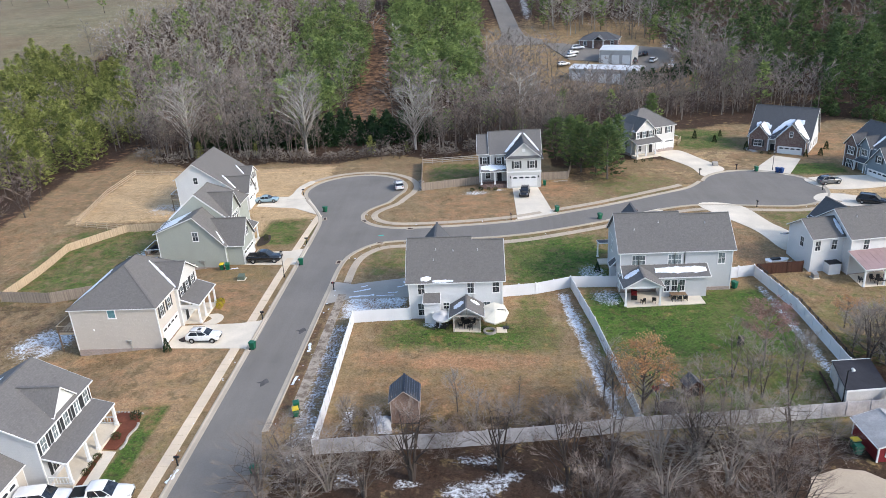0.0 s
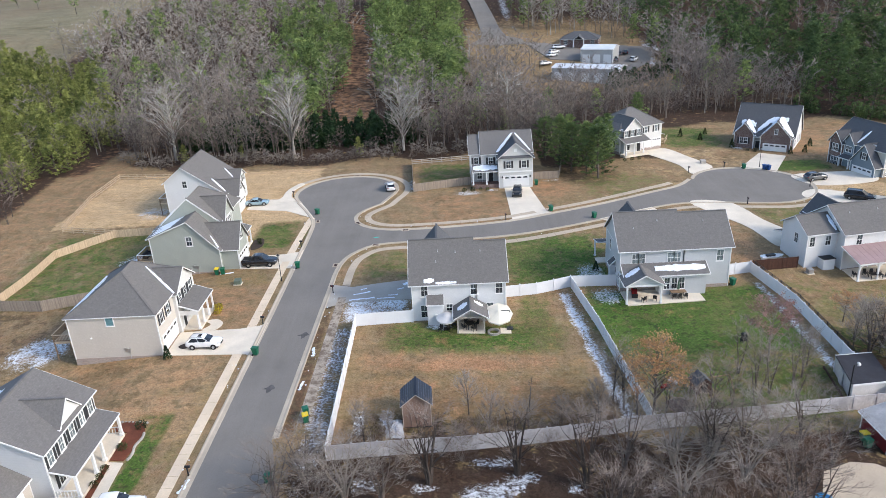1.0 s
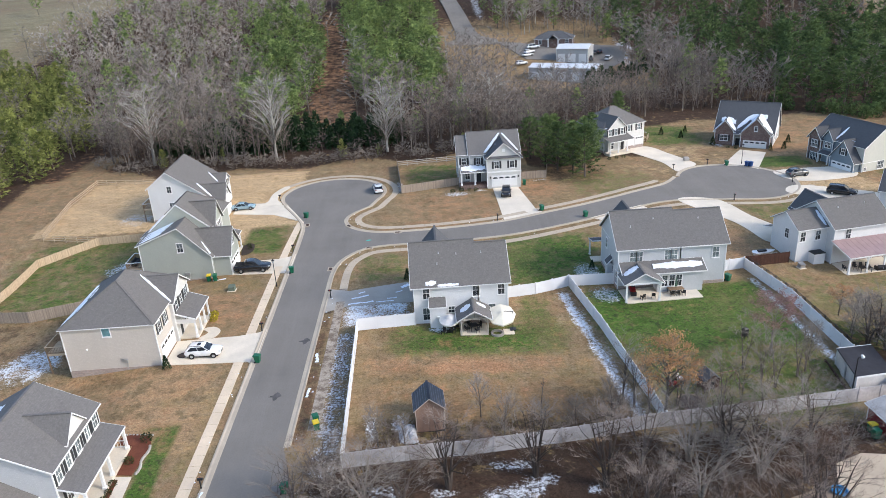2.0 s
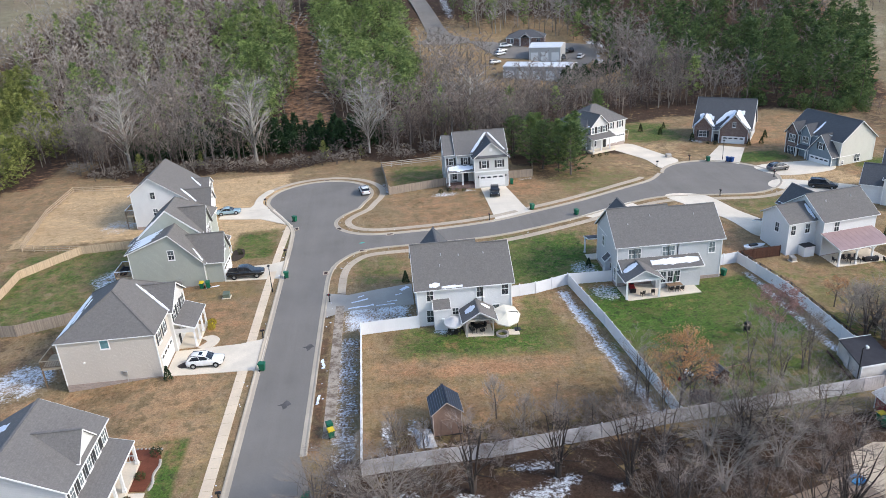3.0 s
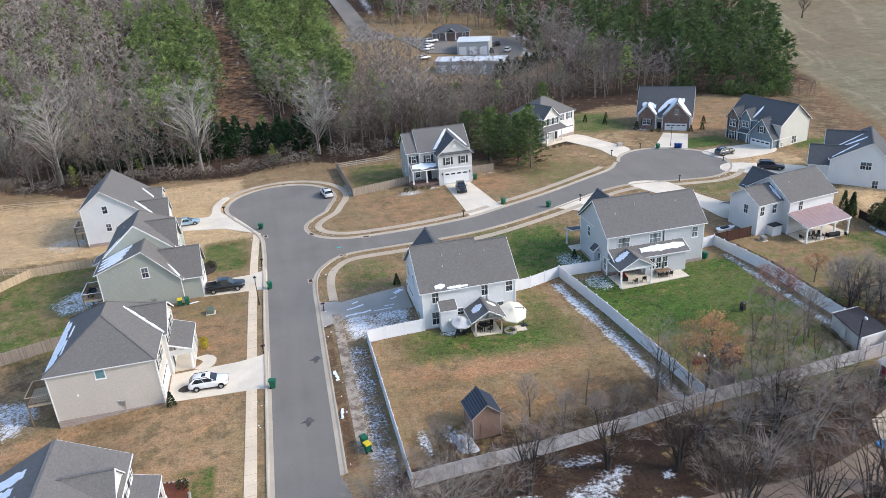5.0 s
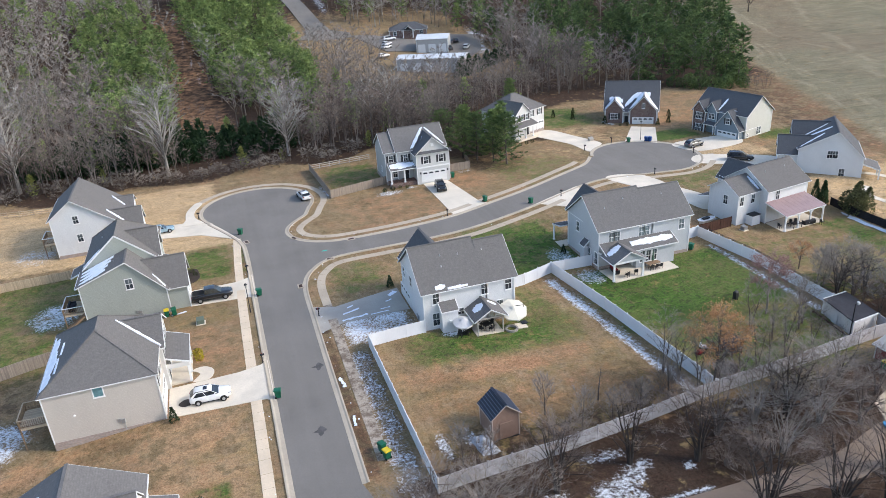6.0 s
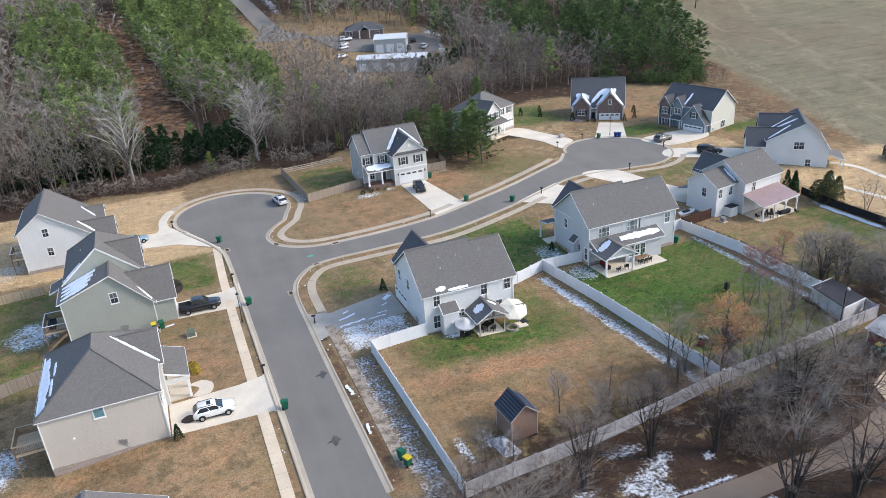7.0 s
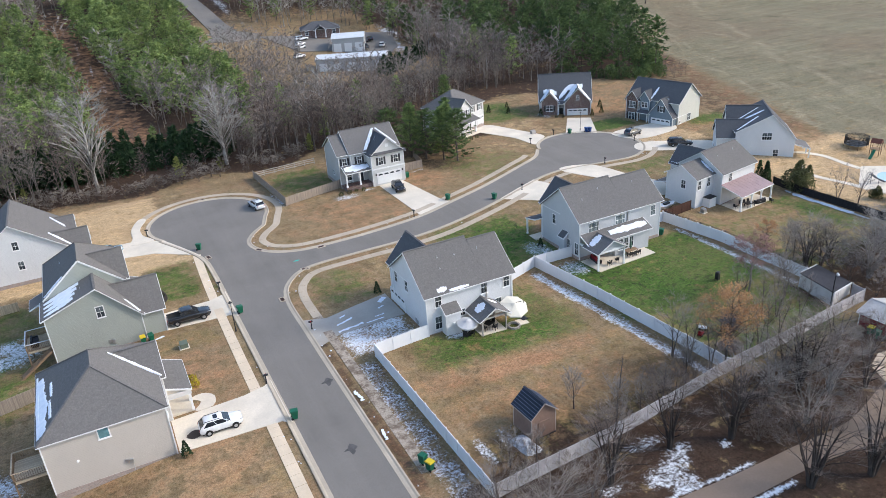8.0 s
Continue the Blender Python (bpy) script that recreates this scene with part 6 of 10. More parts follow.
def fence(label, corners, style, height=1.83, gap=2.44):
    """A fence of posts and panels (or rails) along the corners."""
    f = thing("fence", label, "fence", on(*corners[0]))
    home = f.matrix_basis.inverted()
    post_mat = {"vinyl": VINYL, "dirty_vinyl": plain("dirty_vinyl", (0.52, 0.50, 0.51), 0.6, spread=0.32, grain=2.5), "board": WOOD, "tan": WOOD_NEW, "dark": WOOD_DARK, "black": boards("black_boards", (0.022, 0.02, 0.022)), "rail": TIMBER_GREY, "rail_tan": WOOD_NEW, "wire": BLACK}[style]
    style = "vinyl" if style == "dirty_vinyl" else style
    panels, rails = {}, {}

    def post_mesh(h):
        s = Shape().box(-0.065, 0.065, -0.065, 0.065, -0.4, h)
        if style == "vinyl":
            s.add([(-0.09, -0.09, h), (0.09, -0.09, h), (0.09, 0.09, h), (-0.09, 0.09, h), (0, 0, h + 0.11)], [(3, 2, 1, 0), (0, 1, 4), (1, 2, 4), (2, 3, 4), (3, 0, 4)])
        me = s.mesh("post")
        me.materials.append(post_mat)
        return me

    pm = post_mesh(height + (0.08 if style == "vinyl" else 0.04))
    for a, b in zip(corners, corners[1:]):
        pts = run_points(a, b, gap)
        for i, (x, y) in enumerate(pts):
            turn = math.degrees(math.atan2(b[1] - a[1], b[0] - a[0]))
            if i < len(pts) - 1 or b == corners[-1]:
                part("post", pm, None, f, at=home @ on(x, y, turn))
            if i == len(pts) - 1:
                continue
            (x2, y2) = pts[i + 1]
            w, z0, z1 = math.hypot(x2 - x, y2 - y), gz(x, y), gz(x2, y2)
            key = (round(w, 2), round(z1 - z0, 2))
            if key not in panels:
                s, dz, inner = Shape(), z1 - z0, w - 0.13
                shear = lambda u: dz * u / w
                def plank(u0, u1, t, b0, b1):
                    ring = lambda yy: [(u0, yy, shear(u0) + b0), (u1, yy, shear(u1) + b0), (u1, yy, shear(u1) + b1), (u0, yy, shear(u0) + b1)]
                    s.prism(ring(-t), ring(t))
                if style == "vinyl":
                    grooved(s, 0.065, w - 0.065, 8, 0.014, 0.1, height - 0.06, shear)
                elif style in ("board", "tan", "dark", "black"):
                    grooved(s, 0.0, w, max(4, int(w / 0.145)), 0.016, 0.04, height, shear)
                elif style == "wire":
                    plank(0, w, 0.02, height - 0.04, height)
                    plank(0, w, 0.02, 0.05, 0.09)
                    for k in range(int(w / 0.12)):
                        plank(k * 0.12 + 0.05, k * 0.12 + 0.075, 0.012, 0.05, height)
                else:
                    for zz in ((0.35, 0.8, 1.2) if height > 1.1 else (0.4, 0.85)):
                        plank(-0.03, w + 0.03, 0.025, zz - 0.07, zz + 0.07)
                me = clean(s, "panel")
                me.materials.append(post_mat)
                panels[key] = me
            m = home @ pose(x, y, z0, 0, 0, turn)
            part("panel", panels[key], None, f, at=m)
            if style not in ("rail", "rail_tan", "wire"):
                for zz in ((0.09, height - 0.07) if style == "vinyl" else (0.32, height - 0.32)):
                    rk = (key, zz)
                    if rk not in rails:
                        dz = z1 - z0
                        rails[rk] = clean(Shape().prism([(0.05, -0.035, zz - 0.06), (0.05, 0.035, zz - 0.06), (0.05, 0.035, zz + 0.06), (0.05, -0.035, zz + 0.06)], [(w - 0.05, -0.035, zz - 0.06 + dz), (w - 0.05, 0.035, zz - 0.06 + dz), (w - 0.05, 0.035, zz + 0.06 + dz), (w - 0.05, -0.035, zz + 0.06 + dz)]), "rail")
                        rails[rk].materials.append(post_mat)
                    part("rail", rails[rk], None, f, at=m)
    return f


fence("white vinyl privacy fence round the corner house yard", [(-10.6, 88.6), (-18.3, 87.8), (-18.1, 59.7)], "vinyl")
fence("dirty greyed vinyl privacy fence along the woods", [(-18.1, 59.7), (-5.2, 60.9), (13.9, 63.9), (27.0, 64.8), (42.6, 66.4), (42.75, 68.2)], "dirty_vinyl")
fence("white vinyl privacy fence between the two yards", [(12.6, 99.2), (14.2, 86.0), (15.6, 68.0), (15.8, 64.1)], "vinyl")
fence("white vinyl privacy fence between two houses", [(2.3, 96.2), (7.3, 97.2), (12.6, 99.2), (19.3, 98.9)], "vinyl")
fence("white vinyl privacy fence beside the grey house yard", [(35.2, 100.4), (40.2, 101.5), (41.9, 90.0), (41.8, 74.6)], "vinyl")
fence("dark stained board fence beside the white house", [(40.7, 101.8), (48.0, 103.0)], "dark")
fence("dark capped wire fence behind the vinyl fence", [(40.9, 101.5), (42.5, 90.0), (42.4, 72.0)], "wire", 1.8)
fence("tan board fence round the back yard", [(-58.4, 128.6), (-68.6, 128.0), (-72.0, 124.4), (-76.0, 119.8), (-75.8, 108.9), (-76.2, 99.8)], "tan", 1.5)
fence("weathered grey board fence between back yards", [(-53.6, 103.4), (-60.0, 101.6), (-67.6, 98.8), (-76.2, 99.8)], "board")
fence("tan post and rail fence round the straw lot", [(-61.5, 163.6), (-72.4, 164.8), (-83.8, 166.8), (-83.6, 151.3), (-80.4, 131.6), (-68.6, 128.6)], "rail_tan", 1.3)
fence("weathered board fence beside the grey house", [(-0.6, 149.0), (-12.8, 145.8), (-14.0, 166.4)], "board", 1.75)
fence("grey post and rail fence behind the grey house", [(-14.0, 166.4), (0.0, 168.0)], "rail", 1.3)
fence("weathered board fence beside the garage", [(12.3, 150.0), (18.2, 150.2), (19.8, 158.0)], "board", 1.75)
fence("black screened fence along the pool yard", [(70.4, 104.4), (70.1, 97.6), (70.3, 88.0), (70.6, 78.0)], "black", 1.5)
fence("brown timber rail fence beside the white house", [(44.6, 174.2), (47.8, 175.6), (49.4, 179.5)], "rail_tan", 1.2)


# ---- small buildings ----
def shed_small():
    h = thing("shed", "small faded brown shed with ribbed dark metal roof", "shed", on(-9.2, 66.5, 3))
    wall, metal, rib, edge = plain("faded_brown_boards", (0.235, 0.155, 0.12), 0.85, spread=0.25), plain("dark_roof_metal", (0.016, 0.021, 0.036), 0.4, spread=0.4), plain("rib_metal", (0.10, 0.115, 0.15), 0.4), plain("tan_trim", (0.50, 0.42, 0.36), 0.7)
    top = lambda x: 4.21 - 0.833 * abs(x)
    s = Shape()
    for sign in (-1, 1):
        sec = [(sign * 1.72, top(1.72) - 0.05), (0, top(0) - 0.05), (0, top(0)), (sign * 1.72, top(1.72))]
        s.prism([(x, -1.75, z) for x, z in sec], [(x, 1.78, z) for x, z in sec])
    r = part("roof", clean(s, "roof"), metal, h)
    part("ridge_cap", clean(Shape().bar((0, -1.77, top(0) + 0.01), (0, 1.8, top(0) + 0.01), 0.26, 0.05), "ridge_cap"), metal, r)
    for sign in (-1, 1):
        part("bargeboard", clean(Shape().bar((sign * 1.72, -1.77, top(1.72) - 0.04), (0, -1.77, top(0) - 0.04), 0.03, 0.07), "bargeboard"), edge, r)
        part("fascia", clean(Shape().bar((sign * 1.73, -1.75, top(1.72) - 0.05), (sign * 1.73, 1.78, top(1.72) - 0.05), 0.03, 0.06), "fascia"), edge, r)
    body = [(-1.5, -0.4), (1.5, -0.4), (1.5, 2.9), (0, 4.12), (-1.5, 2.9)]
    part("wall", clean(Shape().prism([(x, -1.55, z) for x, z in body], [(x, 1.6, z) for x, z in body]), "wall"), wall, h)
    for k in range(7):
        for sign in (-1, 1):
            x = sign * (1.6 - k * 0.25)
            part("roof_rib", clean(Shape().bar((x, -1.72, top(x) + 0.012), (x, 1.76, top(x) + 0.012), 0.045, 0.035), "roof_rib"), rib, r)
    part("door", Shape().box(-0.7, 0.7, -1.61, -1.55, 0.05, 2.0).box(-0.03, 0.03, -1.63, -1.6, 0.05, 2.0), wall, h)
    for x in (-1.5, 1.5):
        for y in (-1.55, 1.6):
            part("corner_board", Shape().box(x - 0.035, x + 0.035, y - 0.035, y + 0.035, -0.4, 2.85), edge, h)
    part("sill_beam", Shape().box(-1.5, 1.5, -1.62, -1.5, -0.1, 0.08), BLACK, h)
    return h


def tarp():
    """A crumpled pale sheet lying over a heap beside the shed."""
    t = thing("tarp", "crumpled pale blue-grey tarpaulin heaped on the grass", "tarpaulin", on(-11.6, 64.6, 8))
    s, r, n = Shape(), random.Random(3), 9
    for i in range(n):
        for j in range(n):
            u, v = i / (n - 1) * 2 - 1, j / (n - 1) * 2 - 1
            edge = max(abs(u), abs(v))
            s.v.append((u * 0.95 + r.uniform(-0.07, 0.07), v * 1.6 + r.uniform(-0.1, 0.1) - 0.2 * u, (0.6 + r.uniform(-0.12, 0.14)) * (1 - edge ** 2.5) + 0.05))
    s.f = [(i * n + j, (i + 1) * n + j, (i + 1) * n + j + 1, i * n + j + 1) for i in range(n - 1) for j in range(n - 1)]
    sheet = part("sheet", s, plain("pale_tarp", (0.42, 0.44, 0.47), 0.6, spread=0.2), t)
    solid = sheet.modifiers.new("thickness", "SOLIDIFY")
    solid.thickness = 0.03
    return t


def shed_grey():
    """A lean-to built into the corner of the fence: four walls, a sloping slab roof, a plank ramp."""
    h = thing("shed", "pale grey lean-to shed with dark low roof in the fence corner", "shed", on(40.8, 71.0))
    foot = [(-2.7, -3.4), (2.0, -2.4), (2.9, 3.4), (-1.6, 2.5)]
    tops = [2.05, 1.65, 1.65, 2.05]
    pale = plain("pale_shed_panel", (0.66, 0.64, 0.62), 0.6, spread=0.18)
    for k in range(4):
        (ax, ay), (bx, by) = foot[k], foot[(k + 1) % 4]
        d = math.hypot(bx - ax, by - ay)
        nx, ny = -(by - ay) / d * 0.08, (bx - ax) / d * 0.08
        za, zb = tops[k], tops[(k + 1) % 4]
        wall = Shape().prism([(ax, ay, -0.5), (bx, by, -0.5), (bx, by, zb), (ax, ay, za)], [(ax + nx, ay + ny, -0.5), (bx + nx, by + ny, -0.5), (bx + nx, by + ny, zb), (ax + nx, ay + ny, za)])
        part("wall", clean(wall, "wall"), pale, h)
        part("corner_trim", clean(Shape().box(ax - 0.06, ax + 0.06, ay - 0.06, ay + 0.06, -0.3, za), "corner_trim"), TRIM, h)
    over = [(x * 1.05, y * 1.04, z) for (x, y), z in zip(foot, tops)]
    roof = part("roof", clean(Shape().prism(over, [(x, y, z + 0.12) for x, y, z in over]), "roof"), plain("dark_roofing_felt", (0.036, 0.036, 0.043), 0.8, spread=0.35), h)
    part("fascia", clean(Shape().bar((over[0][0], over[0][1], over[0][2] + 0.07), (over[1][0], over[1][1], over[1][2] + 0.07), 0.09, 0.18), "fascia"), TRIM, roof)
    part("fascia", clean(Shape().bar((over[2][0], over[2][1], over[2][2] + 0.07), (over[3][0], over[3][1], over[3][2] + 0.07), 0.09, 0.18), "fascia"), TRIM, roof)
    part("door", clean(Shape().prism([(-2.34, -0.6, 0.0), (-2.13, 0.5, 0.0), (-2.13, 0.5, 1.8), (-2.34, -0.6, 1.8)], [(-2.28, -0.6, 0.0), (-2.07, 0.5, 0.0), (-2.07, 0.5, 1.8), (-2.28, -0.6, 1.8)]), "door"), pale, h)
    part("ramp_board", clean(Shape().bar((-3.4, -3.2, 0.35), (-2.5, 3.2, 0.35), 0.12, 0.2), "ramp_board"), WOOD_DARK, h, "dark weathered timber along the ramp")
    for x, y in ((-3.4, -3.1), (-2.95, 0.0), (-2.5, 3.1)):
        part("ramp_post", clean(Shape().box(x - 0.06, x + 0.06, y - 0.06, y + 0.06, -0.3, 0.3), "ramp_post"), WOOD_DARK, h)
    return h


def shed_red():
    h = thing("shed", "red boarded shed with pale weathered roof", "shed", on(39.3, 60.8, 3))
    r, _ = gable(h, -2.5, 2.6, -2.2, 2.2, 1.9, 0.8, "y", plain("barn_red", (0.20, 0.022, 0.028), 0.75, spread=0.2), plain("weathered_roof_metal", (0.46, 0.44, 0.42), 0.6, spread=0.3), over=0.3, base=-0.6)
    window(h, -1.3, -2.2, 1.15, "S", 0.8, 0.7)
    part("door", Shape().box(0.3, 1.7, -2.26, -2.2, 0.0, 1.8), DOORWHITE, h)
    part("corner_trim", Shape().box(-2.58, -2.44, -2.28, -2.14, -0.2, 1.9), TRIM, h)
    return h


def playhouse():
    h = thing("playhouse", "small dark timber playhouse with peaked roof", "playhouse", on(22.6, 70.2, 10))
    body = [(-0.9, 0.5), (0.9, 0.5), (0.9, 1.75), (0, 2.5), (-0.9, 1.75)]
    part("cabin", clean(Shape().prism([(x, -0.8, z) for x, z in body], [(x, 0.8, z) for x, z in body]), "cabin"), WOOD_DARK, h)
    for x in (-0.82, 0.82):
        for y in (-0.72, 0.72):
            part("leg", Shape().box(x - 0.06, x + 0.06, y - 0.06, y + 0.06, -0.2, 0.6), WOOD_DARK, h)
    # no hole is cut: a black panel stands for the shaded inside
    part("opening", Shape().box(-0.35, 0.35, -0.83, -0.8, 0.55, 1.6), BLACK, h)
    for sign in (-1, 1):
        sec = [(sign * 1.08, 1.6), (0, 2.5), (0, 2.58), (sign * 1.08, 1.68)]
        part("roof", clean(Shape().prism([(x, -1.0, z) for x, z in sec], [(x, 1.0, z) for x, z in sec]), "roof"), ROOF_DARK, h)
    part("swing_beam", clean(Shape().bar((0.9, 0, 1.9), (3.4, 0, 1.9), 0.12, 0.12).bar((3.4, 0, 1.9), (3.8, 0.8, -0.1), 0.1, 0.1).bar((3.4, 0, 1.9), (3.8, -0.8, -0.1), 0.1, 0.1), "swing_beam"), TIMBER, h)
    return h


shed_small()
tarp()
shed_grey()
shed_red()
playhouse()


# ---- vehicles ----
def loft(rows):
    """A closed skin through cross-sections along x; a row is (x, half width, low, high, shoulder)."""
    s = Shape()
    for x, w, lo, hi, sh in rows:
        mid = lo + (hi - lo) * 0.5
        half = [(w * 0.80, lo), (w * 0.95, lo + (hi - lo) * 0.12), (w, mid), (w * 0.97, lo + (hi - lo) * 0.8), (w * sh, hi - 0.015), (w * sh * 0.5, hi)]
        s.v += [(x, -y, z) for y, z in half] + [(x, y, z) for y, z in half[::-1]]
    n = 12
    for k in range(len(rows) - 1):
        for i in range(n):
            a, b = k * n + i, k * n + (i + 1) % n
            s.f.append((a, b, b + n, a + n))
    s.f += [tuple(range(n))[::-1], tuple(range((len(rows) - 1) * n, len(rows) * n))]
    return clean(s, "loft")


def car(label, at, colour, kind="suv"):
    """A car along +x. Parts: body, windows, roof, wheels, lamps."""
    long, wide, tall = {"suv": (4.6, 1.85, 1.66), "sedan": (4.75, 1.82, 1.44), "pickup": (5.85, 2.0, 1.95), "van": (5.3, 2.0, 1.85)}[kind]
    c = thing("pickup_truck" if kind == "pickup" else "car", label, "pickup" if kind == "pickup" else "car", at)
    L, W = long / 2, wide / 2
    belt = {"suv": 1.12, "sedan": 0.92, "pickup": 1.22, "van": 1.14}[kind]
    low = {"suv": 0.28, "sedan": 0.22, "pickup": 0.40, "van": 0.30}[kind]
    tail = belt * (0.97 if kind != "sedan" else 0.99)
    nose = belt * 0.84
    body = loft([(-L, W * 0.84, low + 0.22, tail - 0.2, 0.8), (-L + 0.06, W * 0.93, low + 0.06, tail - 0.05, 0.86), (-L + 0.35, W * 0.99, low, tail, 0.9), (-L * 0.3, W, low - 0.02, belt, 0.92), (L * 0.3, W, low - 0.02, belt, 0.92),
                 (L * 0.48, W * 0.99, low, belt - 0.02, 0.88), (L * 0.78, W * 0.96, low, belt * 0.92, 0.84), (L - 0.16, W * 0.88, low + 0.05, nose, 0.8), (L, W * 0.72, low + 0.2, nose - 0.16, 0.75)])
    part("body", body, colour, c, smooth=True)
    a0, a1, r0, r1 = {"suv": (-L + 0.12, L * 0.44, -L + 0.72, L * 0.06), "sedan": (-L + 0.62, L * 0.44, -L + 1.5, L * 0.04), "pickup": (-1.2, L * 0.46, -0.98, L * 0.14), "van": (-L + 0.1, L * 0.46, -L + 0.5, L * 0.10)}[kind]
    gw, rw = W * 0.92, W * 0.76
    z0, z1 = belt - 0.03, tall - 0.07
    part("glazing", clean(Shape().prism([(a0, -gw, z0), (a1, -gw, z0), (a1, gw, z0), (a0, gw, z0)], [(r0, -rw, z1), (r1, -rw, z1), (r1, rw, z1), (r0, rw, z1)]), "glazing"), CARGLASS, c, "dark tinted car windows")
    mid_x = (r0 + r1) / 2
    roof = loft([(r0 - 0.14, rw * 0.82, z1 - 0.16, z1 - 0.05, 0.8), (r0 + 0.05, rw * 1.02, z1 - 0.12, z1 + 0.03, 0.85), (mid_x, rw * 1.04, z1 - 0.10, tall, 0.85), (r1 - 0.02, rw * 1.02, z1 - 0.10, z1 + 0.04, 0.85), (r1 + 0.16, rw * 0.9, z1 - 0.14, z1 - 0.06, 0.8)])
    part("roof", roof, colour, c, smooth=True)
    for k in (-1, 1):
        rear_w = 0.34 if kind in ("suv", "van") else 0.22
        for xa, xb, wide_a, wide_b in ((a0 + rear_w * 0.5, r0 + rear_w * 0.35, rear_w, rear_w * 0.7), (a1 - 0.06, r1, 0.09, 0.08), (a0 * 0.45 + a1 * 0.55, mid_x, 0.05, 0.05)):
            y0, y1 = k * (gw + 0.012), k * (rw + 0.012)
            ring = [(xa - wide_a / 2, y0, z0), (xa + wide_a / 2, y0, z0), (xb + wide_b / 2, y1, z1), (xb - wide_b / 2, y1, z1)]
            part("pillar", clean(Shape().prism(ring, [(x, y - k * 0.03, z) for x, y, z in ring]), "pillar"), colour, c)
    if kind == "pickup":
        part("bed_cover", clean(Shape().prism([(-L + 0.16, -W * 0.8, belt - 0.06), (-1.22, -W * 0.8, belt - 0.02), (-1.22, W * 0.8, belt - 0.02), (-L + 0.16, W * 0.8, belt - 0.06)], [(-L + 0.18, -W * 0.78, belt + 0.015), (-0.9, -W * 0.78, belt + 0.045), (-0.9, W * 0.78, belt + 0.045), (-L + 0.18, W * 0.78, belt + 0.015)]), "bed_cover"), RUBBER, c, "black bed of the pickup")
        for k in (-1, 1):
            part("bed_rail", clean(Shape().bar((-L + 0.1, k * W * 0.86, belt), (-0.85, k * W * 0.86, belt + 0.04), 0.13, 0.12), "bed_rail"), colour, c)
    if kind == "suv":
        part("sunroof", Shape().box(mid_x + 0.05, mid_x + 0.5, -0.36, 0.36, tall - 0.03, tall + 0.006), CARGLASS, c)
        for k in (-1, 1):
            part("roof_rail", clean(Shape().bar((r0, k * rw * 0.9, tall + 0.0), (r1 - 0.1, k * rw * 0.9, tall + 0.0), 0.05, 0.05), "roof_rail"), BLACK, c)
    rad = 0.41 if kind == "pickup" else 0.35
    for x in (-L * 0.60, L * 0.62):
        for k in (-1, 1):
            y = k * (W - 0.1)
            part("wheel_arch", clean(Shape().tube((x, y - 0.08, rad + 0.02), (x, y + k * 0.0 + 0.08, rad + 0.02), rad + 0.035, rad + 0.035, 16).turned(pose(0, k * 0.025, 0)), "wheel_arch"), BLACK, c)
            w = part("wheel", clean(Shape().tube((x, y - 0.12, rad), (x, y + 0.12, rad), rad, rad, 16).turned(pose(0, k * 0.04, 0)), "wheel"), RUBBER, c, "black tyre")
            part("rim", clean(Shape().tube((x, y, rad), (x, y + k * 0.18, rad), rad * 0.6, rad * 0.55, 12), "rim"), METAL, w)
    red = bpy.data.materials["red_lens"] if "red_lens" in bpy.data.materials else plain("red_lens", (0.25, 0.01, 0.01), 0.3)
    for k in (-1, 1):
        part("headlight", clean(Shape().bar((L - 0.30, k * W * 0.80, nose - 0.06), (L - 0.06, k * W * 0.62, nose - 0.12), 0.2, 0.12), "headlight"), METAL, c)
        part("tail_light", Shape().box(-L - 0.0, -L + 0.14, k * W * 0.72 - 0.13, k * W * 0.72 + 0.13, tail - 0.32, tail - 0.1), red, c)
        part("mirror", clean(Shape().bar((a1 - 0.42, k * W * 0.92, belt + 0.04), (a1 - 0.46, k * (W + 0.16), belt + 0.10), 0.12, 0.16), "mirror"), colour, c)
    part("grille", Shape().box(L - 0.1, L + 0.01, -W * 0.5, W * 0.5, low + 0.22, nose - 0.18), BLACK, c)
    part("skirt", Shape().box(-L + 0.25, L - 0.3, -W * 0.9, W * 0.9, low - 0.05, low + 0.1), BLACK, c)
    return c


P_WHITE, P_BLACK, P_BLUE, P_SILVER, P_GREY = paint("white_paint", (0.78, 0.78, 0.77)), paint("black_paint", (0.012, 0.013, 0.016)), paint("pale_blue_paint", (0.30, 0.43, 0.49), 0.2), paint("silver_paint", (0.72, 0.72, 0.71), 0.1), paint("grey_paint", (0.14, 0.145, 0.15), 0.3)
car("white compact SUV with sunroof on the driveway", on(-37.9, 84.1, -2, 0.06), P_WHITE)
car("black pickup truck on the driveway", on(-36.8, 110.6, 0, 0.06), P_BLACK, "pickup")
car("pale blue saloon car on the driveway", on(-44.9, 142.4, 4, 0.06), P_BLUE, "sedan")
car("silver car parked in the turning circle", on(-17.9, 148.6, 100, 0.04), P_SILVER, "suv")
car("black SUV on the driveway before the garage", on(8.4, 140.6, -98, 0.06), P_BLACK)
car("grey SUV on the driveway", on(69.6, 143.4, 10, 0.06), P_GREY)
car("black SUV with pale roof on the driveway", on(71.8, 130.6, -34, 0.06), P_BLACK, "van")
car("white SUV on the driveway", on(-42.6, 53.0, 8, 0.02), P_WHITE, "van")
car("white pickup truck on the driveway", on(-37.0, 53.4, 6, 0.02), P_WHITE, "pickup")
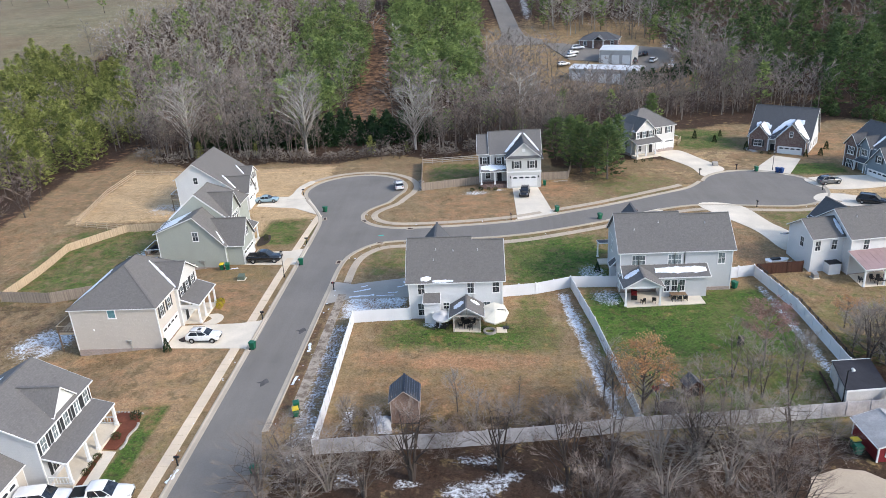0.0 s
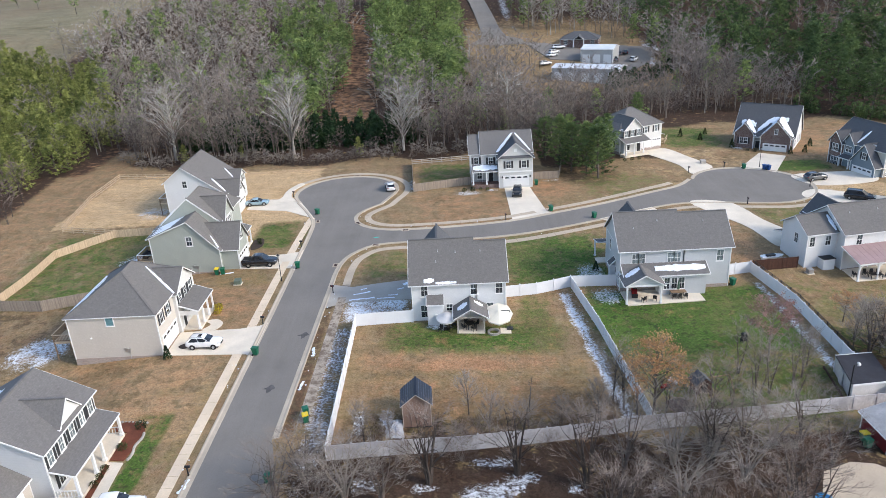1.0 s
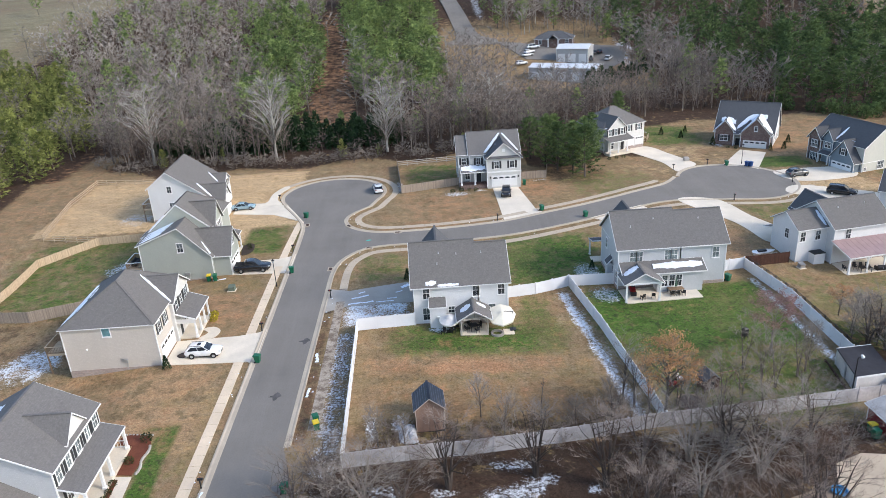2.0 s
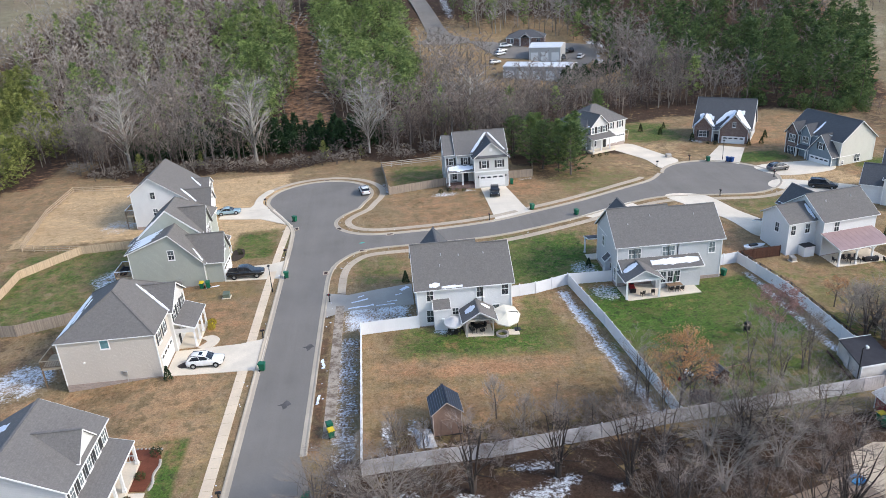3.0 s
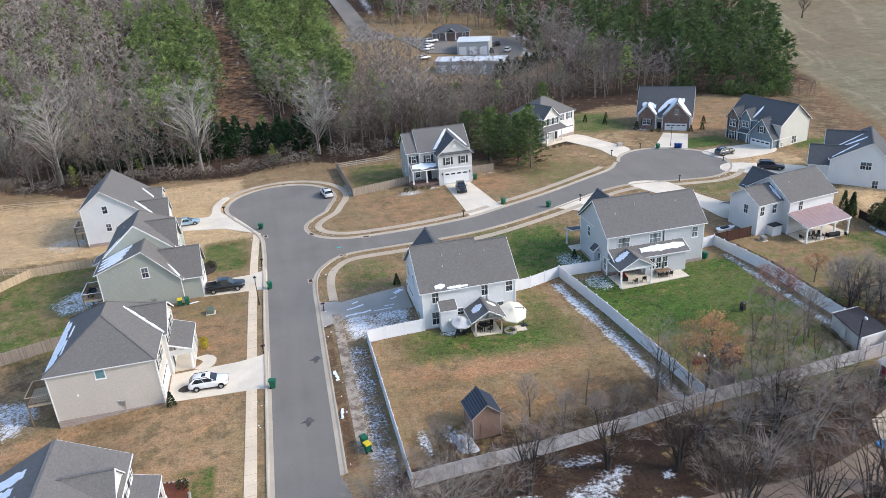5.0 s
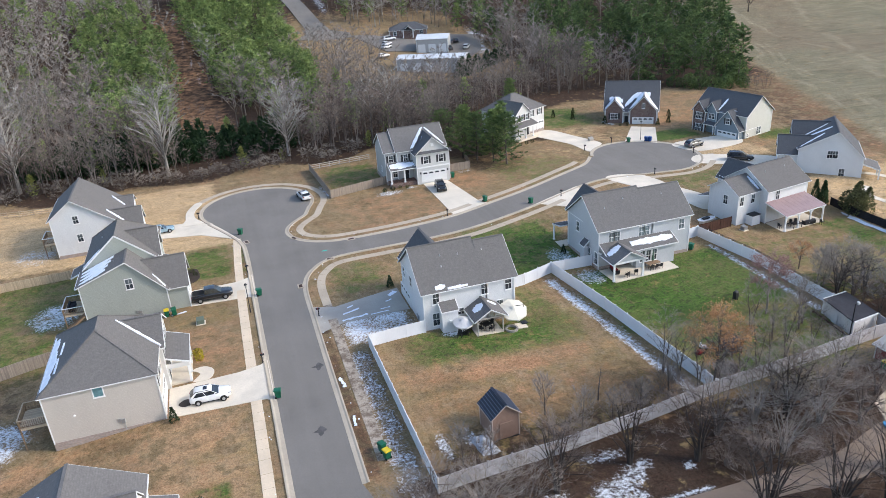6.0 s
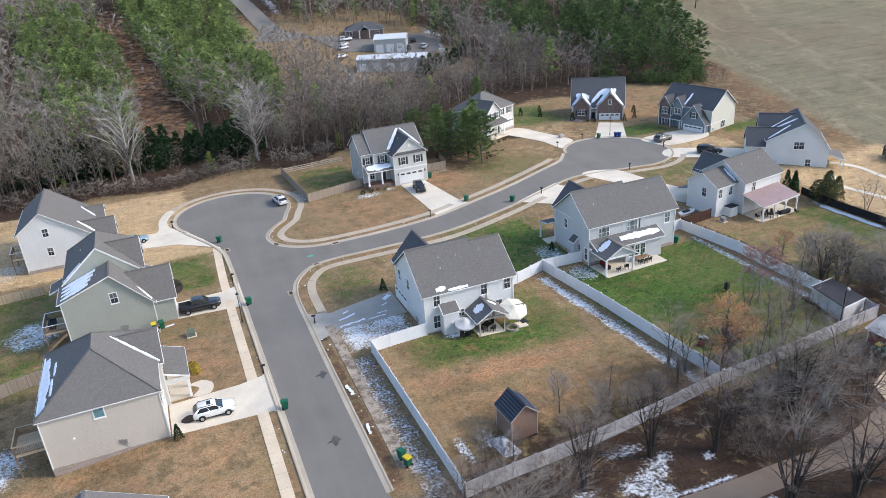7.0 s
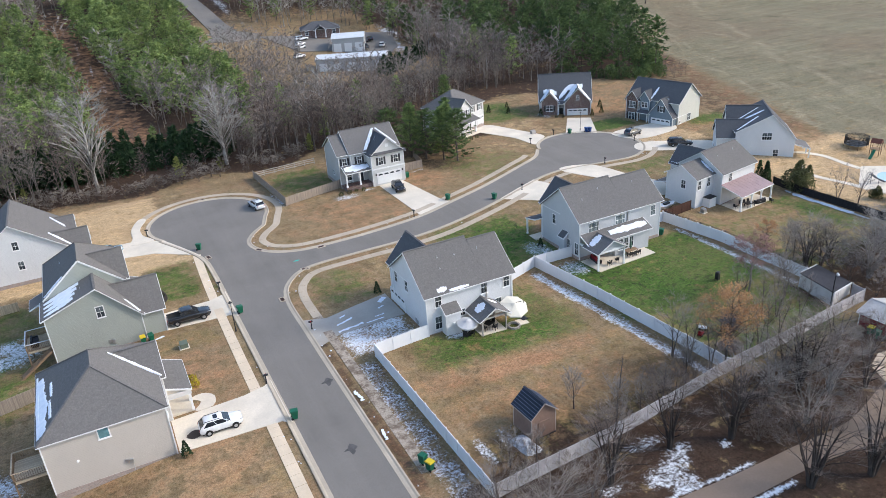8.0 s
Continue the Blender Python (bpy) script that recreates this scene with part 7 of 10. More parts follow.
for i, (x, y, turn, col, kind) in enumerate(((36.2, 293.0, 30, P_WHITE, "sedan"), (37.4, 297.0, 30, P_WHITE, "suv"), (40.2, 304.0, 5, P_WHITE, "van"), (59.6, 291.0, 80, P_BLACK, "suv"), (62.2, 293.0, 85, P_GREY, "suv"), (64.8, 294.0, 85, P_BLACK, "suv"), (58.6, 284.0, 90, P_GREY, "pickup"), (32.0, 281.0, 20, P_WHITE, "suv"), (66.0, 284.0, 60, P_WHITE, "van"))):
    tagged(car("parked vehicle in the far yard", on(x, y, turn, 0.36), col, kind), group="vehicles in the far yard")


# ---- street furniture ----
def wheelie_bin(label, at, body, lid):
    b = thing("bin", label, "bin", at, "wheeled bins")
    part("body", clean(Shape().prism([(-0.25, -0.27, 0.06), (0.25, -0.27, 0.06), (0.25, 0.27, 0.06), (-0.25, 0.27, 0.06)], [(-0.33, -0.38, 1.0), (0.33, -0.38, 1.0), (0.33, 0.38, 1.0), (-0.33, 0.38, 1.0)]), "body"), body, b)
    part("lid", clean(Shape().prism([(-0.36, -0.42, 1.0), (0.36, -0.42, 1.0), (0.36, 0.44, 1.0), (-0.36, 0.44, 1.0)], [(-0.31, -0.36, 1.1), (0.31, -0.36, 1.1), (0.31, 0.40, 1.14), (-0.31, 0.40, 1.14)]), "lid"), lid, b)
    part("handle", clean(Shape().bar((-0.28, 0.48, 1.0), (0.28, 0.48, 1.0), 0.04, 0.04), "handle"), body, b)
    for x in (-0.3, 0.3):
        part("wheel", clean(Shape().tube((x - 0.04, 0.3, 0.13), (x + 0.04, 0.3, 0.13), 0.13, 0.13, 10), "wheel"), RUBBER, b)
    return b


GREEN_BINS = ((-30.5, 81.3, 80), (-30.2, 108.6, 95), (-31.2, 134.6, 60), (13.8, 129.9, 25), (58.6, 153.0, 10), (21.0, 125.0, 25), (12.9, 146.2, 0), (36.0, 97.2, 30), (-42.2, 107.6, 10))
for x, y, turn in GREEN_BINS:
    wheelie_bin("dark green wheeled bin", on(x, y, turn, 0.06), PLASTIC_GREEN, PLASTIC_GREEN)
wheelie_bin("green wheeled bin with a yellow lid", on(-43.2, 107.7, 5), PLASTIC_GREEN, PLASTIC_YELLOW)
wheelie_bin("green wheeled bin with a yellow lid", on(-21.4, 66.4, 200), PLASTIC_GREEN, PLASTIC_YELLOW)
wheelie_bin("dark green wheeled bin", on(-21.6, 67.6, 200), PLASTIC_GREEN, PLASTIC_GREEN)
wheelie_bin("dark green wheeled bin at the end of the street", on(-23.3, 56.8, 170), PLASTIC_GREEN, PLASTIC_GREEN)
wheelie_bin("blue wheeled bin by the kerb", on(62.6, 151.8, 30, 0.08), PLASTIC_BLUE, PLASTIC_BLUE)
wheelie_bin("blue wheeled bin by the kerb", on(63.3, 151.4, 30, 0.08), PLASTIC_BLUE, PLASTIC_BLUE)


wheelie_bin("green wheeled bin with a yellow lid beside the red shed", on(35.9, 60.7, 100), PLASTIC_GREEN, PLASTIC_YELLOW)
wheelie_bin("dark green wheeled bin beside the red shed", on(35.7, 59.7, 100), PLASTIC_GREEN, PLASTIC_GREEN)


def wading_pool(at):
    """A small round plastic pool: wall, rim and floor."""
    p = thing("wading_pool", "small round blue plastic wading pool on the ground", "pool", at)
    wall = Shape()
    n = 24
    for rad, z in ((0.62, 0.0), (0.70, 0.24), (0.64, 0.24), (0.57, 0.05)):
        wall.v += [(rad * math.cos(2 * math.pi * i / n), rad * math.sin(2 * math.pi * i / n), z) for i in range(n)]
    for k in range(3):
        wall.f += [(k * n + i, k * n + (i + 1) % n, (k + 1) * n + (i + 1) % n, (k + 1) * n + i) for i in range(n)]
    wall.f.append(tuple(3 * n + i for i in range(n)))
    part("basin", clean(wall, "basin"), PLASTIC_POOL, p)
    rim = Shape()
    for rad, z in ((0.75, 0.22), (0.73, 0.27), (0.66, 0.27)):
        rim.v += [(rad * math.cos(2 * math.pi * i / n), rad * math.sin(2 * math.pi * i / n), z) for i in range(n)]
    for k in range(2):
        rim.f += [(k * n + i, k * n + (i + 1) % n, (k + 1) * n + (i + 1) % n, (k + 1) * n + i) for i in range(n)]
    part("rim", clean(rim, "rim"), PLASTIC_POOL, p, "rolled blue rim")


PLASTIC_POOL = plain("pool_blue_plastic", (0.03, 0.24, 0.50), 0.4)
wading_pool(on(28.1, 52.6))


def mailbox(at):
    m = thing("mailbox", "black mailbox on a post at the kerb", "mailbox", at, "mailboxes")
    part("post", Shape().box(-0.06, 0.06, -0.06, 0.06, -0.3, 1.05).box(-0.09, 0.09, -0.09, 0.09, -0.05, 0.15), BLACK, m)
    ring = [(-0.1, 1.05), (0.1, 1.05), (0.1, 1.2), (0.06, 1.27), (-0.06, 1.27), (-0.1, 1.2)]
    part("box", clean(Shape().prism([(x, -0.32, z) for x, z in ring], [(x, 0.22, z) for x, z in ring]), "box"), BLACK, m)
    part("flag", Shape().box(0.1, 0.12, -0.1, 0.0, 1.12, 1.3), plain("red_flag", (0.4, 0.02, 0.02), 0.5) if "red_flag" not in bpy.data.materials else bpy.data.materials["red_flag"], m)
    return m


for x, y, turn in ((-31.5, 89.6, 90), (-31.6, 58.2, 90), (-31.3, 117.6, 90), (-23.0, 98.6, -90), (-38.2, 146.4, 80), (46.0, 150.8, 60), (50.6, 129.9, 0), (27.6, 125.8, 25), (5.0, 126.2, 190), (66.6, 139.4, 90), (54.8, 154.2, 200)):
    mailbox(on(x, y, turn, 0.05))


def street_lamp(at):
    m = thing("street_lamp", "black post-top street lamp", "street lamp", at)
    part("pole", clean(Shape().tube((0, 0, -0.2), (0, 0, 0.6), 0.12, 0.09, 10).tube((0, 0, 0.6), (0, 0, 3.9), 0.06, 0.045, 10), "pole"), BLACK, m)
    part("lantern", clean(Shape().prism([(0.12 * math.cos(k), 0.12 * math.sin(k), 3.9) for k in (0.8, 2.36, 3.93, 5.5)], [(0.2 * math.cos(k), 0.2 * math.sin(k), 4.35) for k in (0.8, 2.36, 3.93, 5.5)]), "lantern"), METAL, m)
    part("cap", clean(Shape().tube((0, 0, 4.35), (0, 0, 4.6), 0.27, 0.04, 8), "cap"), BLACK, m)
    return m


street_lamp(on(-31.9, 103.9))
street_lamp(on(62.3, 153.8))
yard_light = thing("yard_light", "dark pole with a white floodlight beside the shed", "lamp", on(37.8, 67.6))
part("pole", clean(Shape().tube((0, 0, -0.3), (0, 0, 4.6), 0.08, 0.06, 8), "pole"), BLACK, yard_light)
part("arm", clean(Shape().bar((0, 0, 4.5), (0.5, 0.1, 4.6), 0.06, 0.06), "arm"), BLACK, yard_light)
part("lamp_head", clean(Shape().tube((0.45, 0.1, 4.75), (0.62, 0.12, 4.45), 0.12, 0.2, 10), "lamp_head"), TRIM, yard_light)


def utility_box(label, at, w=1.0, d=0.9, h=0.85, material=None):
    u = thing("utility_box", label, "utility box", at)
    part("cabinet", clean(Shape().prism([(-w / 2, -d / 2, -0.1), (w / 2, -d / 2, -0.1), (w / 2, d / 2, -0.1), (-w / 2, d / 2, -0.1)], [(-w / 2, -d / 2, h * 0.8), (w / 2, -d / 2, h * 0.8), (w / 2, d / 2, h), (-w / 2, d / 2, h)]), "cabinet"), material or plain("olive_cabinet", (0.13, 0.16, 0.12), 0.6), u)
    part("plinth", Shape().box(-w / 2 - 0.15, w / 2 + 0.15, -d / 2 - 0.15, d / 2 + 0.15, -0.2, 0.08), CONC, u)
    return u


utility_box("green electrical transformer box on the lawn", on(-38.7, 103.6))
utility_box("pale electrical transformer box on the lawn", on(51.3, 157.6), 1.1, 0.9, 0.9, STONE)
for x in (27.2, 28.8):
    utility_box("pale air-conditioning unit in the front yard", on(x, 114.6, 20), 0.9, 0.9, 0.8, STONE)
utility_box("grey air-conditioning unit beside the white house", on(49.0, 100.9, 10), 0.8, 0.8, 0.85, METAL)


# ---- yards ----
def chair(label, at, material=None, group="patio chairs"):
    c = thing("chair", label, "chair", at, group)
    mat = material or BLACK
    part("seat", Shape().box(-0.26, 0.26, -0.25, 0.25, 0.4, 0.47), mat, c)
    part("backrest", clean(Shape().prism([(-0.26, 0.22, 0.47), (0.26, 0.22, 0.47), (0.26, 0.27, 0.47), (-0.26, 0.27, 0.47)], [(-0.24, 0.32, 0.98), (0.24, 0.32, 0.98), (0.24, 0.36, 0.98), (-0.24, 0.36, 0.98)]), "backrest"), mat, c)
    for x in (-0.24, 0.24):
        part("armrest", Shape().box(x - 0.03, x + 0.03, -0.22, 0.27, 0.64, 0.68), mat, c)
        for y in (-0.22, 0.22):
            part("leg", Shape().box(x - 0.025, x + 0.025, y - 0.025, y + 0.025, 0.0, 0.64 if y < 0 else 0.45), mat, c)
    return c


def table(label, at, w=1.6, d=0.95, material=None):
    t = thing("table", label, "table", at)
    part("tabletop", Shape().box(-w / 2, w / 2, -d / 2, d / 2, 0.7, 0.75), material or TIMBER, t)
    for x in (-w / 2 + 0.1, w / 2 - 0.1):
        for y in (-d / 2 + 0.1, d / 2 - 0.1):
            part("leg", Shape().box(x - 0.035, x + 0.035, y - 0.035, y + 0.035, 0, 0.7), BLACK, t)
    return t


def sofa(label, at, cloth):
    s = thing("sofa", label, "sofa", at)
    part("base", Shape().box(-1.0, 1.0, -0.4, 0.4, 0.06, 0.32), BLACK, s)
    for x in (-0.5, 0.5):
        part("cushion", Shape().box(x - 0.46, x + 0.46, -0.4, 0.3, 0.32, 0.5), cloth, s)
        part("back_cushion", Shape().box(x - 0.46, x + 0.46, 0.22, 0.42, 0.48, 0.9), cloth, s)
    for x in (-1.02, 1.02):
        part("arm", Shape().box(x - 0.08, x + 0.08, -0.4, 0.42, 0.06, 0.66), BLACK, s)
    return s


def umbrella(label, at, cloth, radius=1.75, height=2.5, lean=0.0, mast=0.0, ribs=8):
    u = thing("patio_umbrella", label, "umbrella", at)
    canopy = Shape()
    rim = [(radius * math.cos(2 * math.pi * k / ribs), radius * math.sin(2 * math.pi * k / ribs)) for k in range(ribs)]
    canopy.v = [(0, 0, height + 0.55)] + [(x, y, height) for x, y in rim] + [(0, 0, height + 0.51)] + [(x, y, height - 0.04) for x, y in rim] + [(x, y, height - 0.2) for x, y in rim]
    for k in range(ribs):
        j = (k + 1) % ribs
        canopy.f += [(0, 1 + k, 1 + j), (ribs + 1, ribs + 2 + j, ribs + 2 + k), (1 + k, 2 * ribs + 2 + k, 2 * ribs + 2 + j, 1 + j)]
    tilt = pose(0, 0, height, lean, 0, 0) @ pose(0, 0, -height)
    top = part("canopy", canopy, cloth, u, at=tilt)
    part("vent", clean(Shape().tube((0, 0, height + 0.5), (0, 0, height + 0.62), 0.4, 0.05, ribs), "vent"), cloth, top)
    for k in range(ribs):
        part("rib", clean(Shape().bar((0, 0, height + 0.47), (rim[k][0], rim[k][1], height - 0.05), 0.025, 0.03), "rib"), METAL, top)
    part("pole", clean(Shape().tube((mast, 0, 0), (mast, 0, height + 0.4), 0.04, 0.035, 8), "pole"), BLACK, u)
    if mast:
        part("arm", clean(Shape().bar((mast, 0, height + 0.4), (0, 0, height + 0.55), 0.06, 0.06), "arm"), BLACK, u)
    part("base_plate", Shape().box(mast - 0.4, mast + 0.4, -0.4, 0.4, 0, 0.1), BLACK, u)
    return u


def gazebo():
    g = thing("gazebo", "timber patio gazebo with snowy shingled gable", "gazebo", on(-2.7, 86.9, 0, 0.1))
    r, top = gable(g, -2.1, 2.1, -1.7, 2.0, 2.35, 1.25, "y", None, ROOF_BROWN, over=0.25)
    for x in (-1.75, 1.75):
        for y in (-1.5, 1.6):
            part("post", Shape().box(x - 0.08, x + 0.08, y - 0.08, y + 0.08, 0, 2.4), TIMBER_GREY, g)
            part("brace", clean(Shape().bar((x, y, 1.7), (x - math.copysign(0.6, x), y, 2.3), 0.08, 0.08), "brace"), TIMBER_GREY, g)
    part("beam", Shape().box(-2.0, 2.0, -1.6, -1.42, 2.25, 2.43).box(-2.0, 2.0, 1.52, 1.7, 2.25, 2.43), TIMBER_GREY, g)
    part("truss", clean(Shape().bar((-1.9, -1.72, 2.4), (0, -1.72, 3.5), 0.06, 0.14).bar((1.9, -1.72, 2.4), (0, -1.72, 3.5), 0.06, 0.14).bar((0, -1.72, 2.4), (0, -1.72, 3.4), 0.06, 0.12), "truss"), TIMBER_GREY, g)
    snow_strip(r, (-1.7, 0.2, 2.72), (-0.35, 0.3, 3.52), 1.7, 0.09, 81, (0, 1, 0))
    snow_strip(r, (1.7, 0.9, 2.72), (0.5, 1.0, 3.42), 1.1, 0.07, 82, (0, 1, 0))
    return g


gazebo()
umbrella("large cream canvas patio umbrella", on(1.0, 86.6, 0, 0.05), CREAM_CLOTH, 1.9, 2.3, 22, 1.5)
umbrella("round pale ribbed patio umbrella", on(-6.0, 86.6), plain("pale_canvas", (0.56, 0.55, 0.54), 0.9), 1.35, 1.75, 8, 0.0, 12)
table("round dark patio table under the gazebo", on(-2.8, 86.8, 20, 0.1), 1.1, 1.1, BLACK)
for k in range(4):
    chair("dark metal patio chair", on(-2.8 + 0.95 * math.cos(k * 1.57 + 0.5), 86.8 + 0.95 * math.sin(k * 1.57 + 0.5), math.degrees(k * 1.57 + 0.5) - 90, 0.1))
for x, y, turn in ((-5.6, 86.2, 40), (-6.8, 85.9, -30), (-5.0, 87.2, 100)):
    chair("dark patio chair on the lawn", on(x, y, turn))
ring = thing("fire_pit", "low round stone fire pit on the lawn", "fire pit", on(0.3, 85.6))
for k in range(14):
    a = 2 * math.pi * k / 14
    part("stone", Shape().box(-0.16, 0.16, -0.11, 0.11, -0.05, 0.3), STONE, ring, at=pose(0.75 * math.cos(a), 0.75 * math.sin(a), 0, 0, 0, math.degrees(a) + 90))
table("long timber patio table on the concrete patio", on(27.2, 94.4, 3, 0.12), 2.2, 1.1)
for k in range(3):
    chair("dark patio chair at the long table", on(26.4 + 0.8 * k, 95.3, 0, 0.12), None, "chairs at the long table")
    chair("dark patio chair at the long table", on(26.4 + 0.8 * k, 93.5, 180, 0.12), None, "chairs at the long table")
closed = thing("patio_umbrella", "closed green patio umbrella at the table", "umbrella", on(27.2, 94.4, 0, 0.12))
part("pole", clean(Shape().tube((0, 0, 0), (0, 0, 2.6), 0.03, 0.03, 8), "pole"), BLACK, closed)
part("canopy", clean(Shape().tube((0, 0, 1.1), (0, 0, 1.7), 0.2, 0.16, 8).tube((0, 0, 1.7), (0, 0, 2.6), 0.16, 0.03, 8), "canopy"), GREEN_CLOTH, closed)
gr = thing("grill", "black covered barbecue grill on the patio", "grill", on(29.2, 95.8, 0, 0.12))
part("body", clean(Shape().prism([(-0.7, -0.3, 0), (0.7, -0.3, 0), (0.7, 0.3, 0), (-0.7, 0.3, 0)], [(-0.6, -0.26, 1.15), (0.6, -0.26, 1.15), (0.6, 0.26, 1.15), (-0.6, 0.26, 1.15)]), "body"), BLACK, gr)
sofa("red cushioned patio sofa under the porch", on(21.2, 95.2, 80, 0.12), RED_CLOTH)
for x, y, turn in ((22.0, 93.0, 200), (23.6, 93.2, 160)):
    chair("black wicker armchair on the patio", on(x, y, turn, 0.12), BLACK, "wicker armchairs")
sofa("dark cushioned sofa on the timber deck", pose(-55.6, 111.6, 2.12, 0, 0, 90), plain("charcoal_cushion", (0.045, 0.045, 0.05), 0.9))
sofa("dark patio sofa under the red porch", on(60.6, 99.0, 180, 0.15), plain("dark_cushion", (0.05, 0.05, 0.055), 0.9))
table("dark patio table under the red porch", on(57.6, 98.6, 0, 0.15), 1.8, 1.0, BLACK)
for x in (56.6, 57.6, 58.6):
    chair("dark chair at the porch table", on(x, 99.6, 0, 0.15), BLACK, "chairs under the red porch")
for x, y in ((54.8, 99.2), (62.4, 98.0)):
    chair("dark armchair under the red porch", on(x, y, 90, 0.15), BLACK, "chairs under the red porch")


def boat():
    b = thing("boat", "small white boat under the house wall", "boat", on(45.2, 105.8, 10))
    ring = [(-1.9, 0.0), (-1.5, -0.7), (0.6, -0.8), (1.7, -0.35), (2.1, 0.0), (1.7, 0.35), (0.6, 0.8), (-1.5, 0.7)]
    part("hull", clean(Shape().prism([(x * 0.85, y * 0.6, 0.15) for x, y in ring], [(x, y, 0.75) for x, y in ring]), "hull"), P_WHITE, b)
    part("seat", Shape().box(-0.9, 0.5, -0.3, 0.3, 0.7, 1.0), BLACK, b)
    part("trailer", Shape().box(-1.6, 2.6, -0.06, 0.06, 0.0, 0.18).box(-0.6, -0.4, -0.8, 0.8, 0.0, 0.15), METAL, b)
    return b


boat()


def small_trampoline():
    t = thing("trampoline", "low round trampoline with dark mat on the grass", "trampoline", on(19.6, 67.4))
    part("mat", clean(Shape().tube((0, 0, 0.42), (0, 0, 0.45), 1.35, 1.35, 24), "mat"), plain("worn_mat", (0.06, 0.048, 0.045), 0.9, spread=0.3), t)
    rim = Shape()
    for k in range(24):
        a, c = 2 * math.pi * k / 24, 2 * math.pi * (k + 1) / 24
        rim.bar((1.5 * math.cos(a), 1.5 * math.sin(a), 0.46), (1.5 * math.cos(c), 1.5 * math.sin(c), 0.46), 0.12, 0.06)
    part("rim", clean(rim, "rim"), plain("brown_pad", (0.22, 0.16, 0.14), 0.8, spread=0.3), t)
    for k in range(6):
        a = math.pi * k / 3
        part("leg", clean(Shape().tube((1.45 * math.cos(a), 1.45 * math.sin(a), -0.1), (1.45 * math.cos(a), 1.45 * math.sin(a), 0.44), 0.03, 0.03, 6), "leg"), METAL, t)
    return t


def ride_on_toy(label, at, body):
    """A child's ride-on: a rounded body, a seat back and four wheels."""
    t = thing("ride_on_toy", label, "toy", at)
    part("body", loft([(-0.55, 0.2, 0.16, 0.38, 0.8), (-0.4, 0.28, 0.12, 0.46, 0.85), (0.1, 0.28, 0.12, 0.42, 0.85), (0.4, 0.25, 0.14, 0.4, 0.8), (0.58, 0.16, 0.18, 0.32, 0.7)]), body, t, smooth=True)
    part("seat_back", Shape().box(-0.42, -0.34, -0.2, 0.2, 0.44, 0.72), body, t)
    for x in (-0.34, 0.34):
        for y in (-0.29, 0.29):
            part("wheel", clean(Shape().tube((x, y - 0.05, 0.13), (x, y + 0.05, 0.13), 0.13, 0.13, 10), "wheel"), RUBBER, t)
    return t


small_trampoline()
ride_on_toy("red plastic ride-on toy on the grass", on(19.0, 71.5, 25), RED_CLOTH)
ride_on_toy("white plastic ride-on toy on the grass", on(20.2, 72.4, -50), P_WHITE)
smoker = thing("smoker", "black upright barbecue smoker on the lawn", "grill", on(31.5, 80.9, 20))
part("body", clean(Shape().prism([(-0.32, -0.26, 0.25), (0.32, -0.26, 0.25), (0.32, 0.26, 0.25), (-0.32, 0.26, 0.25)], [(-0.3, -0.24, 1.25), (0.3, -0.24, 1.25), (0.3, 0.24, 1.25), (-0.3, 0.24, 1.25)]), "body"), BLACK, smoker)
part("lid", clean(Shape().prism([(-0.34, -0.28, 1.25), (0.34, -0.28, 1.25), (0.34, 0.28, 1.25), (-0.34, 0.28, 1.25)], [(-0.2, -0.16, 1.38), (0.2, -0.16, 1.38), (0.2, 0.16, 1.38), (-0.2, 0.16, 1.38)]), "lid"), BLACK, smoker)
for x in (-0.26, 0.26):
    for y in (-0.2, 0.2):
        part("leg", Shape().box(x - 0.03, x + 0.03, y - 0.03, y + 0.03, -0.05, 0.25), BLACK, smoker)


def trampoline():
    t = thing("trampoline", "round trampoline with a dark safety net", "trampoline", on(100.4, 109.0))
    part("mat", clean(Shape().tube((0, 0, 0.8), (0, 0, 0.85), 2.1, 2.1, 20), "mat"), BLACK, t)
    part("pad", clean(Shape().tube((0, 0, 0.74), (0, 0, 0.84), 2.3, 2.3, 20), "pad"), plain("blue_grey_pad", (0.16, 0.20, 0.25), 0.6), t)
    for k in range(8):
        a = 2 * math.pi * k / 8
        part("pole", clean(Shape().tube((2.3 * math.cos(a), 2.3 * math.sin(a), -0.1), (2.3 * math.cos(a), 2.3 * math.sin(a), 2.5), 0.04, 0.04, 6), "pole"), BLACK, t)
    net = Shape()
    for k in range(120):
        a = 2 * math.pi * k / 120
        net.bar((2.3 * math.cos(a), 2.3 * math.sin(a), 0.85), (2.3 * math.cos(a), 2.3 * math.sin(a), 2.4), 0.04, 0.03)
    for z in (1.0, 1.35, 1.7, 2.05, 2.4):
        for k in range(24):
            a, c = 2 * math.pi * k / 24, 2 * math.pi * (k + 1) / 24
            net.bar((2.3 * math.cos(a), 2.3 * math.sin(a), z), (2.3 * math.cos(c), 2.3 * math.sin(c), z), 0.03, 0.03)
    part("net", net, BLACK, t)
    return t


